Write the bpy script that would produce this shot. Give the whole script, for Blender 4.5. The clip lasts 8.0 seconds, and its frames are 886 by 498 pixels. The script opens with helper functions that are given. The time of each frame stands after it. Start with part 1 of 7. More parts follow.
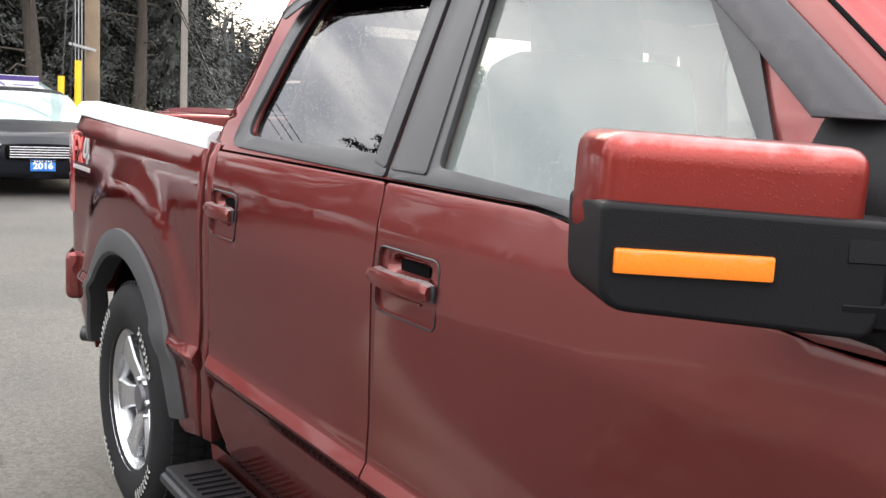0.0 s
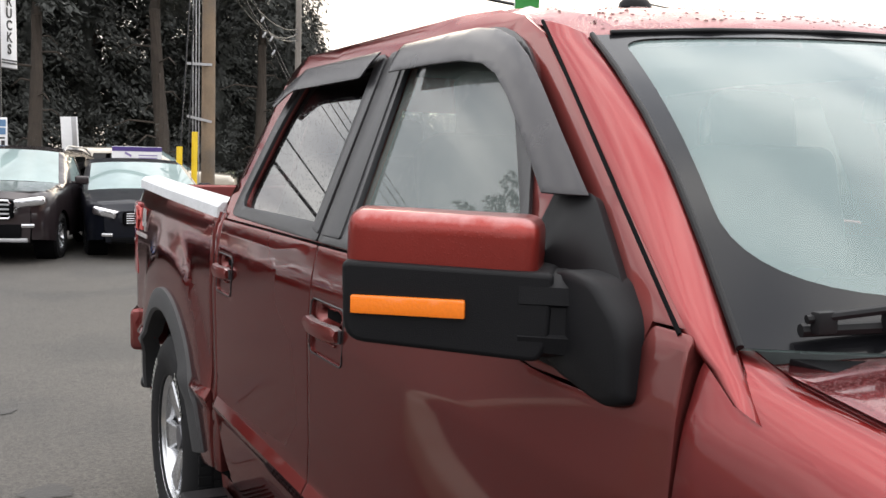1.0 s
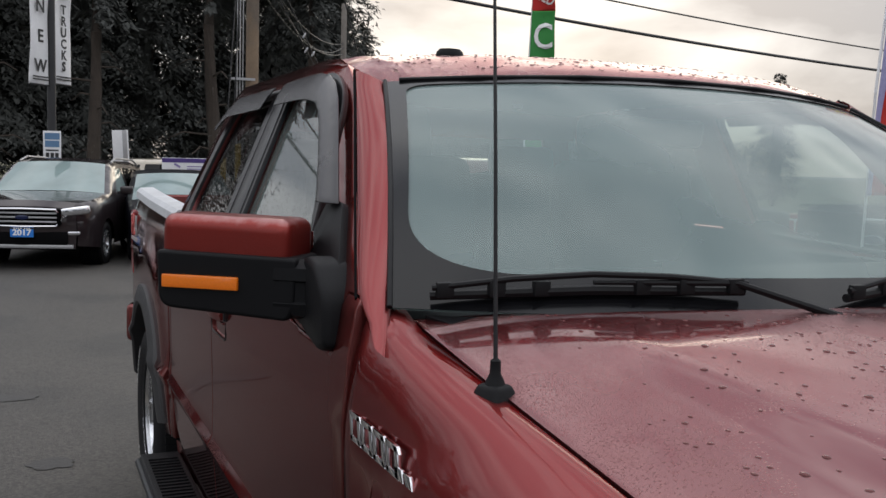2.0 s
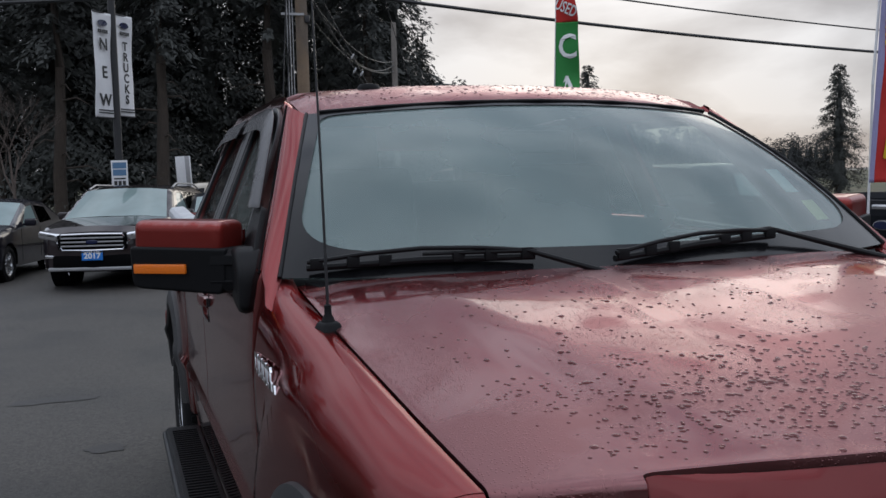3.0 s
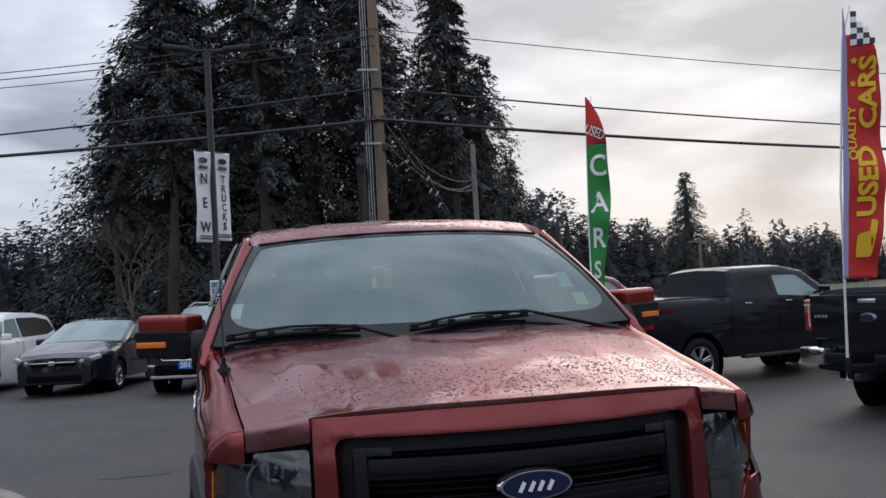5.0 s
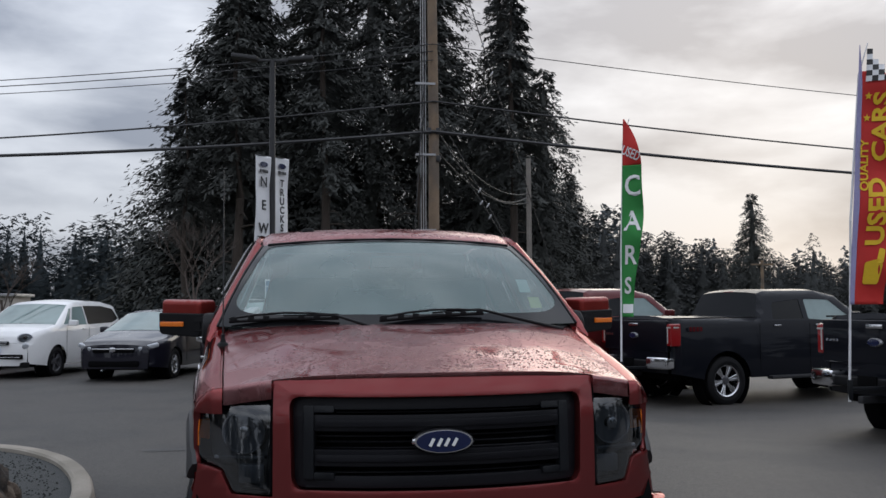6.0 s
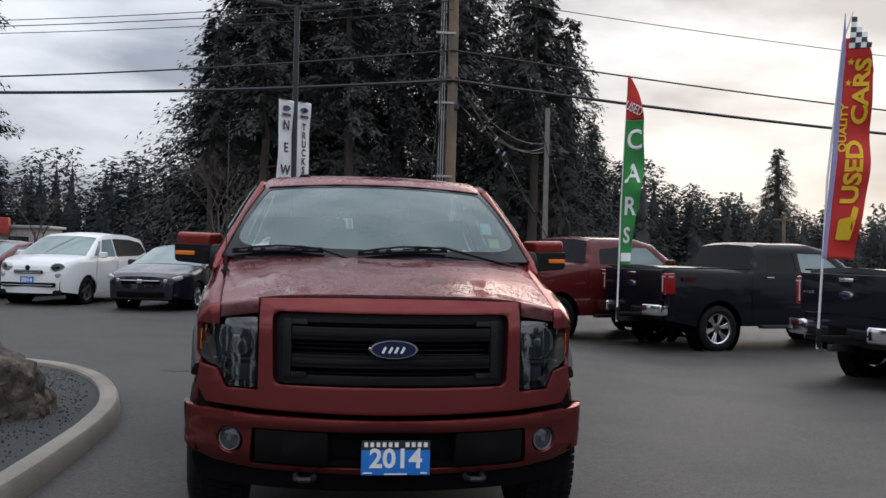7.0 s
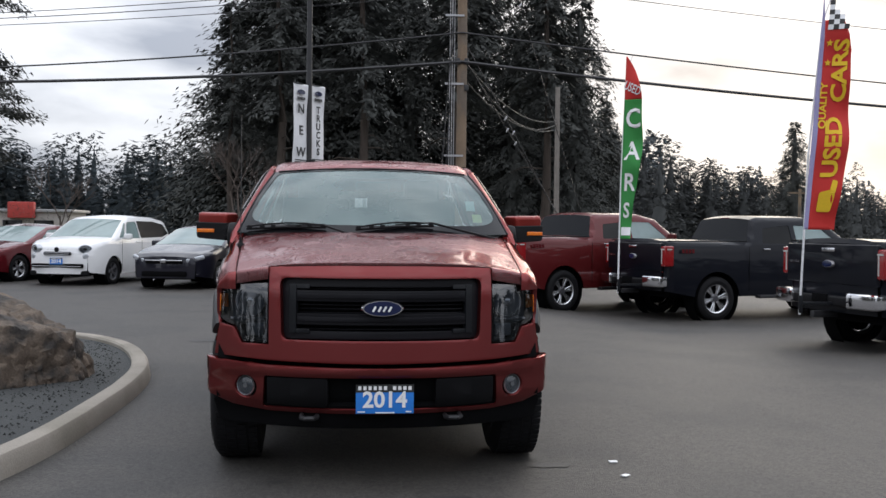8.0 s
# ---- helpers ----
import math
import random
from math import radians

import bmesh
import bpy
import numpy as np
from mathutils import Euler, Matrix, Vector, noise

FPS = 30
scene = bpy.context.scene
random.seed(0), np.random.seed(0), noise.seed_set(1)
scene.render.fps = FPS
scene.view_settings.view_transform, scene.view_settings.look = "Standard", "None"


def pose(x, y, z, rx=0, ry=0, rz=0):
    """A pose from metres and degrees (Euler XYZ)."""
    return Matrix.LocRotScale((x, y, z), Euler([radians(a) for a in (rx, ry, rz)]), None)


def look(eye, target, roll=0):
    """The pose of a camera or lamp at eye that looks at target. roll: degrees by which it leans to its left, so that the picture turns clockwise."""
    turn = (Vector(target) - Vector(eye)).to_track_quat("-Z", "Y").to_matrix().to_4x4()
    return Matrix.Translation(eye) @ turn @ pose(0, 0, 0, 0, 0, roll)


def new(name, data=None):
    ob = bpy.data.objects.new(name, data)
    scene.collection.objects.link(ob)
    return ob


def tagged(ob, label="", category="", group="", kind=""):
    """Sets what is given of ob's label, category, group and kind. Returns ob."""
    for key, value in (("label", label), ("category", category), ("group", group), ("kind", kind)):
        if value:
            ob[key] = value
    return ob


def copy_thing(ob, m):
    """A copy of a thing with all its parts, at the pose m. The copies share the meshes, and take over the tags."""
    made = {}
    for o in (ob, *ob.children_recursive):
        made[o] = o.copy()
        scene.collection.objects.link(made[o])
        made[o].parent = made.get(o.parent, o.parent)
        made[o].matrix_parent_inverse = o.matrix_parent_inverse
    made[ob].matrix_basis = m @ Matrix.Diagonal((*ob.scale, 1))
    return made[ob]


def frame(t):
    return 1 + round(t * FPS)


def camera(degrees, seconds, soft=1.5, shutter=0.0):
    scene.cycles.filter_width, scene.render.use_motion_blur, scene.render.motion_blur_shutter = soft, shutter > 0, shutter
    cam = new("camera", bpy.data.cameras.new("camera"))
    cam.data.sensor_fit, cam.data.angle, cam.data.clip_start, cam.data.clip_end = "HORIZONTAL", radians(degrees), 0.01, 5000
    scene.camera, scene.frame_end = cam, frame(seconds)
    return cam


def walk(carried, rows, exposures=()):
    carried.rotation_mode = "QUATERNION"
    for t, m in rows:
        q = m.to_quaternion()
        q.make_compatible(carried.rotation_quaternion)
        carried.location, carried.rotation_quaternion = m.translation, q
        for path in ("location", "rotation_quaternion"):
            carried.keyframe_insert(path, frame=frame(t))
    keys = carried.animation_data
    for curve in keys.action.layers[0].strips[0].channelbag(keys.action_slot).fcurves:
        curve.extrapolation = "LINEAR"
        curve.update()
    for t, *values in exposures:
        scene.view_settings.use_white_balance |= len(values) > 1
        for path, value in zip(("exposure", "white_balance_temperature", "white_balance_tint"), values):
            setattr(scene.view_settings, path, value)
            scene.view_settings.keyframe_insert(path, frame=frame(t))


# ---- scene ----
cam = camera(48.8, 8.0)
PATH = [
    (0, (-1.891, 1.302, 1.48), (-0.793, 2.949, 1.187), 3.0),
    (0.5, (-1.797, 1.1, 1.496), (-0.796, 2.813, 1.246), 2.4),
    (1, (-1.69, 0.775, 1.535), (-0.803, 2.559, 1.35), 1.5),
    (1.5, (-1.604, 0.421, 1.554), (-0.756, 2.225, 1.396), 0.9),
    (2, (-1.447, 0.082, 1.565), (-0.669, 1.917, 1.397), 1.4),
    (2.2, (-1.405, -0.06, 1.567), (-0.665, 1.791, 1.406), 1.4),
    (3.3, (-1.201, -0.955, 1.555), (-0.588, 0.945, 1.421), -2.2),
    (3.5, (-1.153, -1.125, 1.561), (-0.563, 0.782, 1.444), -2.1),
    (4, (-1.092, -1.592, 1.545), (-0.535, 0.327, 1.48), -2.9),
    (4.5, (-0.975, -2.004, 1.53), (-0.491, -0.064, 1.537), -3.5),
    (4.7, (-0.910, -2.18, 1.516), (-0.449, -0.235, 1.566), -3.4),
    (5.8, (-0.579, -3.03, 1.428), (-0.245, -1.061, 1.55), -1.4),
    (6, (-0.523, -3.23, 1.422), (-0.224, -1.256, 1.537), -0.4),
    (6.5, (-0.428, -3.68, 1.398), (-0.169, -1.697, 1.453), 0.6),
    (7, (-0.329, -4.1, 1.386), (-0.083, -2.115, 1.389), 1.4),
    (7.5, (-0.230, -4.505, 1.374), (-0.011, -2.517, 1.356), 1.6),
    (8, (-0.216, -4.9, 1.365), (-0.01, -2.911, 1.323), 0.6),
]
walk(cam, [(t, look(eye, target, roll)) for t, eye, target, roll in PATH],
     [(0.0, 2.35, 7250, 10), (0.5, 2.32, 7250, 10), (1.0, 1.63, 7250, 10), (1.5, 0.85, 7050, 10), (2.2, 0.5, 6800, 10), (3.3, 0.1, 6150, 10), (4.7, 0.24, 6150, 10), (6.0, 0.2, 6350, 10), (7.0, 0.4, 6450, 10), (8.0, 0.76, 6600, 10)])

# ---- sky and sun: overcast winter morning, low sun behind cloud ----
SUN_AZ, SUN_EL = 27.0, 11.0   # degrees right of +y, above the horizon
world = bpy.data.worlds.new("overcast_sky")
scene.world = world
world.use_nodes = True
wn, wl = world.node_tree.nodes, world.node_tree.links
wn.clear()


def wnode(kind, **kw):
    n = wn.new(kind)
    for k, v in kw.items():
        n.inputs[k].default_value = v
    return n


sky = wn.new("ShaderNodeTexSky")
sky.sky_type = "NISHITA"
sky.sun_disc = False
sky.sun_elevation, sky.sun_rotation = radians(SUN_EL), radians(SUN_AZ)
bg_sky = wnode("ShaderNodeBackground", Strength=0.05)
veil = wn.new("ShaderNodeMix")   # most of the clear sky is hidden by cloud
veil.data_type = "RGBA"
veil.inputs[0].default_value, veil.inputs[7].default_value = 0.93, (0, 0, 0, 1)
wl.new(sky.outputs[0], veil.inputs[6])
wl.new(veil.outputs[2], bg_sky.inputs[0])
coord = wn.new("ShaderNodeTexCoord")
flat = wn.new("ShaderNodeMapping")
flat.inputs["Scale"].default_value = (1.5, 1.5, 4.2)
wl.new(coord.outputs["Generated"], flat.inputs[0])
cloud = wnode("ShaderNodeTexNoise", Scale=2.6, Detail=7.0, Roughness=0.5, Distortion=0.15)
wl.new(flat.outputs[0], cloud.inputs[0])
ramp = wn.new("ShaderNodeValToRGB")
ramp.color_ramp.elements[0].position, ramp.color_ramp.elements[0].color = 0.38, (0.40, 0.44, 0.53, 1)
ramp.color_ramp.elements[1].position, ramp.color_ramp.elements[1].color = 0.62, (0.93, 0.97, 1.05, 1)
wl.new(cloud.outputs[0], ramp.inputs[0])
toward = wn.new("ShaderNodeVectorMath")
toward.operation = "DOT_PRODUCT"
wl.new(coord.outputs["Generated"], toward.inputs[0])
toward.inputs[1].default_value = (math.sin(radians(SUN_AZ)) * 0.98, math.cos(radians(SUN_AZ)) * 0.98, 0.12)
glow = wn.new("ShaderNodeMapRange")
glow.interpolation_type = "SMOOTHSTEP"
for i, v in ((1, 0.78), (2, 1.0), (3, 0.0), (4, 1.0)):
    glow.inputs[i].default_value = v
wl.new(toward.outputs["Value"], glow.inputs[0])
warm = wn.new("ShaderNodeMix")
warm.data_type, warm.blend_type = "RGBA", "ADD"
wl.new(glow.outputs[0], warm.inputs[0])
wl.new(ramp.outputs[0], warm.inputs[6])
warm.inputs[7].default_value = (0.22, 0.16, 0.08, 1)
bg_cloud = wnode("ShaderNodeBackground", Strength=1.0)
wl.new(warm.outputs[2], bg_cloud.inputs[0])
# an overcast dome: brighter overhead than at the horizon
axes = wn.new("ShaderNodeSeparateXYZ")
wl.new(coord.outputs["Generated"], axes.inputs[0])
dome = wn.new("ShaderNodeMapRange")
for i, v in ((1, 0.0), (2, 0.9), (3, 0.49), (4, 1.5)):
    dome.inputs[i].default_value = v
wl.new(axes.outputs[2], dome.inputs[0])
wl.new(dome.outputs[0], bg_cloud.inputs[1])
add = wn.new("ShaderNodeAddShader")
wl.new(bg_sky.outputs[0], add.inputs[0])
wl.new(bg_cloud.outputs[0], add.inputs[1])
wl.new(add.outputs[0], wn.new("ShaderNodeOutputWorld").inputs[0])

sun = new("sun", bpy.data.lights.new("sun", "SUN"))
sun.data.energy, sun.data.angle, sun.data.color = 0.5, radians(40), (1.0, 0.9, 0.75)
sun.matrix_world = look((0, 0, 50), (-math.sin(radians(SUN_AZ)) * 50, -math.cos(radians(SUN_AZ)) * 50, 50 - 50 * math.tan(radians(SUN_EL))))

# ---- materials ----
def material(name, color, rough=0.5, metal=0.0, coat=0.0, vary=0.12, scale=6.0, fine=60.0, bump=0.0, bump_scale=None, spec=0.5,
             drops=0.0, drop_scale=90.0, island=0.0, rand=0.0, film=0.03, speck=0.0, color2=None, stain=0.0, grime=0.0, pale_top=0.0, patchy=0.0, tint=None, streak=False, flop=None, coat_ior=1.5):
    """Principled surface with variation at two scales, a fine bump, and water drops where wanted."""
    m = bpy.data.materials.new(name)
    m.use_nodes = True
    n, l = m.node_tree.nodes, m.node_tree.links
    b = n["Principled BSDF"]
    b.inputs["Roughness"].default_value, b.inputs["Metallic"].default_value = rough, metal
    b.inputs["Coat Weight"].default_value, b.inputs["Coat Roughness"].default_value = coat, film
    b.inputs["Specular IOR Level"].default_value = spec
    b.inputs["Coat IOR"].default_value = coat_ior
    if tint:
        b.inputs["Specular Tint"].default_value = (*tint, 1)
    tc = n.new("ShaderNodeTexCoord")
    big = n.new("ShaderNodeTexNoise")
    big.inputs["Scale"].default_value, big.inputs["Detail"].default_value = scale, 5
    small = n.new("ShaderNodeTexNoise")
    small.inputs["Scale"].default_value, small.inputs["Detail"].default_value = fine, 3
    l.new(tc.outputs["Object"], big.inputs[0])
    l.new(tc.outputs["Object"], small.inputs[0])
    tone = n.new("ShaderNodeMath")
    tone.operation = "ADD"
    l.new(big.outputs[0], tone.inputs[0])
    l.new(small.outputs[0], tone.inputs[1])
    rng = n.new("ShaderNodeMapRange")
    for i, v in ((1, 0.6), (2, 1.4), (3, 1 - vary), (4, 1 + vary)):
        rng.inputs[i].default_value = v
    l.new(tone.outputs[0], rng.inputs[0])
    value = rng.outputs[0]
    extra = None
    if island:
        extra = (n.new("ShaderNodeNewGeometry").outputs["Random Per Island"], island)
    elif rand:
        extra = (n.new("ShaderNodeObjectInfo").outputs["Random"], rand)
    if extra:
        r2 = n.new("ShaderNodeMapRange")
        r2.inputs[3].default_value, r2.inputs[4].default_value = 1 - extra[1], 1 + extra[1]
        l.new(extra[0], r2.inputs[0])
        mul = n.new("ShaderNodeMath")
        mul.operation = "MULTIPLY"
        l.new(value, mul.inputs[0])
        l.new(r2.outputs[0], mul.inputs[1])
        value = mul.outputs[0]
    if speck:
        vo = n.new("ShaderNodeTexVoronoi")
        vo.inputs["Scale"].default_value = 75
        l.new(tc.outputs["Object"], vo.inputs[0])
        sep = n.new("ShaderNodeSeparateColor")
        l.new(vo.outputs["Color"], sep.inputs[0])
        r3 = n.new("ShaderNodeMapRange")
        r3.inputs[3].default_value, r3.inputs[4].default_value = 1 - speck, 1 + speck
        l.new(sep.outputs[0], r3.inputs[0])
        m3 = n.new("ShaderNodeMath")
        m3.operation = "MULTIPLY"
        l.new(value, m3.inputs[0])
        l.new(r3.outputs[0], m3.inputs[1])
        value = m3.outputs[0]
    hsv = n.new("ShaderNodeHueSaturation")
    l.new(value, hsv.inputs["Value"])
    if color2:
        mix = n.new("ShaderNodeMix")
        mix.data_type = "RGBA"
        patch = n.new("ShaderNodeTexNoise")
        patch.inputs["Scale"].default_value, patch.inputs["Detail"].default_value = stain or scale * 0.5, 6
        pr = n.new("ShaderNodeMapRange")
        pr.inputs[1].default_value, pr.inputs[2].default_value = 0.48, 0.62
        l.new(tc.outputs["Object"], patch.inputs[0])
        l.new(patch.outputs[0], pr.inputs[0])
        l.new(pr.outputs[0], mix.inputs[0])
        mix.inputs[6].default_value, mix.inputs[7].default_value = (*color, 1), (*color2, 1)
        l.new(mix.outputs[2], hsv.inputs["Color"])
    else:
        hsv.inputs["Color"].default_value = (*color, 1)
    if pale_top:      # a paler colour mixed in unevenly on faces that look up
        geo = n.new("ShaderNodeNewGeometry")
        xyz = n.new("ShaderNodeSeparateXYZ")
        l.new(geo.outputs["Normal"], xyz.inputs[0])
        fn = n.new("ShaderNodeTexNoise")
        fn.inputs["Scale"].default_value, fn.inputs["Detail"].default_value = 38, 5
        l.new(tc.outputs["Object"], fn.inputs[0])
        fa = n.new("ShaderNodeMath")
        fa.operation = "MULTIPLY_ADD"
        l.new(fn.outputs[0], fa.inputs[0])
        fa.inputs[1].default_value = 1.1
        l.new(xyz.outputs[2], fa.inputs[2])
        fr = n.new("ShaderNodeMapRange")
        for i, v in ((1, 0.95), (2, 1.65), (3, 0.0), (4, pale_top)):
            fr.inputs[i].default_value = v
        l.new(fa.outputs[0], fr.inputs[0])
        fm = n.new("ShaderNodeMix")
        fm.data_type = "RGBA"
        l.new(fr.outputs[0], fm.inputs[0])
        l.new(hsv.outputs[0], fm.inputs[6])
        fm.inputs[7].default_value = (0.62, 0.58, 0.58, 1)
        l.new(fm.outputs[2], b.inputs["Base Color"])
    else:
        l.new(hsv.outputs[0], b.inputs["Base Color"])
    if patchy:     # standing water and dried film in large uneven patches
        wp = n.new("ShaderNodeTexNoise")
        wp.inputs["Scale"].default_value, wp.inputs["Detail"].default_value, wp.inputs["Distortion"].default_value = 2.4, 5, 0.8
        l.new(tc.outputs["Object"], wp.inputs[0])
        wr = n.new("ShaderNodeMapRange")
        for i, v in ((1, 0.46), (2, 0.56), (3, film), (4, patchy)):
            wr.inputs[i].default_value = v
        l.new(wp.outputs[0], wr.inputs[0])
        l.new(wr.outputs[0], b.inputs["Coat Roughness"])
    rr = n.new("ShaderNodeMapRange")
    rr.inputs[3].default_value, rr.inputs[4].default_value = max(rough - 0.06, 0.02), min(rough + 0.08 + grime, 1)
    l.new(big.outputs[0], rr.inputs[0])
    if flop:       # flake paint: a broad sheen seen face on, a tight gloss along the panel
        lw = n.new("ShaderNodeLayerWeight")
        lw.inputs[0].default_value = 0.5
        fl = n.new("ShaderNodeMapRange")
        fl.interpolation_type = "SMOOTHSTEP"
        for i, v in ((1, 0.50), (2, 0.86), (3, flop[0]), (4, flop[1])):
            fl.inputs[i].default_value = v
        l.new(lw.outputs["Facing"], fl.inputs[0])
        l.new(fl.outputs[0], b.inputs["Roughness"])
    else:
        l.new(rr.outputs[0], b.inputs["Roughness"])
    last = None
    if bump:
        bp = n.new("ShaderNodeBump")
        bp.inputs["Strength"].default_value, bp.inputs["Distance"].default_value = bump, 0.01
        if bump_scale:
            bn = n.new("ShaderNodeTexNoise")
            bn.inputs["Scale"].default_value, bn.inputs["Detail"].default_value = bump_scale, 6
            l.new(tc.outputs["Object"], bn.inputs[0])
            l.new(bn.outputs[0], bp.inputs["Height"])
        else:
            l.new(small.outputs[0], bp.inputs["Height"])
        last = bp
    if drops:
        heights = []
        for sc, lim in ((drop_scale, 0.32), (drop_scale * 2.6, 0.36)):
            vo = n.new("ShaderNodeTexVoronoi")
            vo.inputs["Scale"].default_value = sc
            l.new(tc.outputs["Object"], vo.inputs[0])
            dr = n.new("ShaderNodeMapRange")
            dr.interpolation_type = "SMOOTHSTEP"
            for i, v in ((1, lim), (2, lim * 0.45), (3, 0.0), (4, 1.0)):
                dr.inputs[i].default_value = v
            l.new(vo.outputs["Distance"], dr.inputs[0])
            heights.append(dr)
        where = n.new("ShaderNodeMapRange")
        where.inputs[1].default_value, where.inputs[2].default_value = 0.42, 0.58
        pn = n.new("ShaderNodeTexNoise")
        pn.inputs["Scale"].default_value, pn.inputs["Detail"].default_value = 3.0, 4
        l.new(tc.outputs["Object"], pn.inputs[0])
        l.new(pn.outputs[0], where.inputs[0])
        pick = n.new("ShaderNodeMix")
        l.new(where.outputs[0], pick.inputs[0])
        l.new(heights[1].outputs[0], pick.inputs[2])
        l.new(heights[0].outputs[0], pick.inputs[3])
        bp = n.new("ShaderNodeBump")
        bp.inputs["Strength"].default_value, bp.inputs["Distance"].default_value = drops, 0.004
        gate = n.new("ShaderNodeMapRange")      # beads gather in patches
        gate.inputs[1].default_value, gate.inputs[2].default_value = 0.37, 0.50
        gn = n.new("ShaderNodeTexNoise")
        gn.inputs["Scale"].default_value, gn.inputs["Detail"].default_value, gn.inputs["Distortion"].default_value = 2.4, 5, 0.8
        l.new(tc.outputs["Object"], gn.inputs[0])
        l.new(gn.outputs[0], gate.inputs[0])
        gm = n.new("ShaderNodeMath")
        gm.operation = "MULTIPLY"
        l.new(pick.outputs[0], gm.inputs[0])
        l.new(gate.outputs[0], gm.inputs[1])
        height = gm.outputs[0]
        if streak:      # trails where run-off has swept the beads away
            sm = n.new("ShaderNodeMapping")
            sm.inputs["Scale"].default_value = (7.5, 0.9, 0.9)
            l.new(tc.outputs["Object"], sm.inputs[0])
            sn = n.new("ShaderNodeTexNoise")
            sn.inputs["Scale"].default_value, sn.inputs["Detail"].default_value, sn.inputs["Distortion"].default_value = 1.0, 4, 0.5
            l.new(sm.outputs[0], sn.inputs[0])
            sr = n.new("ShaderNodeMapRange")
            for i, v in ((1, 0.55), (2, 0.60), (3, 1.0), (4, 0.0)):
                sr.inputs[i].default_value = v
            l.new(sn.outputs[0], sr.inputs[0])
            g2 = n.new("ShaderNodeMath")
            g2.operation = "MULTIPLY"
            l.new(height, g2.inputs[0])
            l.new(sr.outputs[0], g2.inputs[1])
            height = g2.outputs[0]
        l.new(height, bp.inputs["Height"])
        if last:
            l.new(last.outputs[0], bp.inputs["Normal"])
        if coat:
            l.new(bp.outputs[0], b.inputs["Coat Normal"])
        last = bp
    if last:
        l.new(last.outputs[0], b.inputs["Normal"])
    return m


def glass(name, tint, rough=0.01, fog=0.0, drops=0.0, fog_color=(0.45, 0.5, 0.52), ior=1.75):
    """A thin tinted pane: clear film with mirror gloss by Fresnel, and some misting."""
    m = bpy.data.materials.new(name)
    m.use_nodes = True
    n, l = m.node_tree.nodes, m.node_tree.links
    n.clear()
    out = n.new("ShaderNodeOutputMaterial")
    clear = n.new("ShaderNodeBsdfTransparent")
    clear.inputs[0].default_value = (*tint, 1)
    shine = n.new("ShaderNodeBsdfGlossy")
    shine.inputs["Roughness"].default_value = rough
    lw = n.new("ShaderNodeLayerWeight")      # Schlick's gloss, the same from inside and outside
    lw.inputs[0].default_value = 0.5
    p5 = n.new("ShaderNodeMath")
    p5.operation = "POWER"
    p5.inputs[1].default_value = 5.0
    l.new(lw.outputs["Facing"], p5.inputs[0])
    fr = n.new("ShaderNodeMapRange")
    fr.inputs[3].default_value, fr.inputs[4].default_value = ((ior - 1) / (ior + 1)) ** 2, 1.0
    l.new(p5.outputs[0], fr.inputs[0])
    mix = n.new("ShaderNodeMixShader")
    l.new(fr.outputs[0], mix.inputs[0])
    base = clear
    tc = n.new("ShaderNodeTexCoord")
    if fog:
        haze = n.new("ShaderNodeBsdfDiffuse")
        haze.inputs[0].default_value = (*fog_color, 1)
        fm = n.new("ShaderNodeMixShader")
        nz = n.new("ShaderNodeTexNoise")
        nz.inputs["Scale"].default_value, nz.inputs["Detail"].default_value = 2.2, 4
        l.new(tc.outputs["Object"], nz.inputs[0])
        mr = n.new("ShaderNodeMapRange")
        mr.inputs[1].default_value, mr.inputs[2].default_value = 0.3, 0.7
        mr.inputs[3].default_value, mr.inputs[4].default_value = fog * 0.88, fog * 1.15
        l.new(nz.outputs[0], mr.inputs[0])
        l.new(mr.outputs[0], fm.inputs[0])
        l.new(clear.outputs[0], fm.inputs[1])
        l.new(haze.outputs[0], fm.inputs[2])
        base = fm
    if drops:
        vo = n.new("ShaderNodeTexVoronoi")
        vo.inputs["Scale"].default_value = 110
        l.new(tc.outputs["Object"], vo.inputs[0])
        dr = n.new("ShaderNodeMapRange")
        for i, v in ((1, 0.3), (2, 0.1), (3, 0.0), (4, 1.0)):
            dr.inputs[i].default_value = v
        l.new(vo.outputs["Distance"], dr.inputs[0])
        bp = n.new("ShaderNodeBump")
        bp.inputs["Strength"].default_value, bp.inputs["Distance"].default_value = drops, 0.003
        l.new(dr.outputs[0], bp.inputs["Height"])
        l.new(bp.outputs[0], shine.inputs["Normal"])
    l.new(base.outputs[0], mix.inputs[1])
    l.new(shine.outputs[0], mix.inputs[2])
    l.new(mix.outputs[0], out.inputs[0])
    return m


RED, EDGE = (0.165, 0.031, 0.027), (0.55, 0.25, 0.245)
PAINT = material("ruby_red_paint", (0.18, 0.046, 0.043), 0.26, 0.97, coat=0.65, flop=(0.52, 0.12), tint=EDGE, spec=0.1, vary=0.06, scale=2, fine=900, film=0.04, grime=0.05, patchy=0.10)
PAINT_PALE_TOP = material("ruby_red_paint_pale_top", RED, 0.28, 0.7, coat=0.6, tint=EDGE, spec=0.1, vary=0.1, scale=6, fine=500, film=0.15, pale_top=0.75, bump=0.04)
PAINT_CAP = material("ruby_red_mirror_cap", (0.24, 0.03, 0.024), 0.3, 0.6, coat=0.5, tint=EDGE, spec=0.1, vary=0.12, scale=9, fine=500, film=0.10, drops=0.10, drop_scale=190, pale_top=0.25)
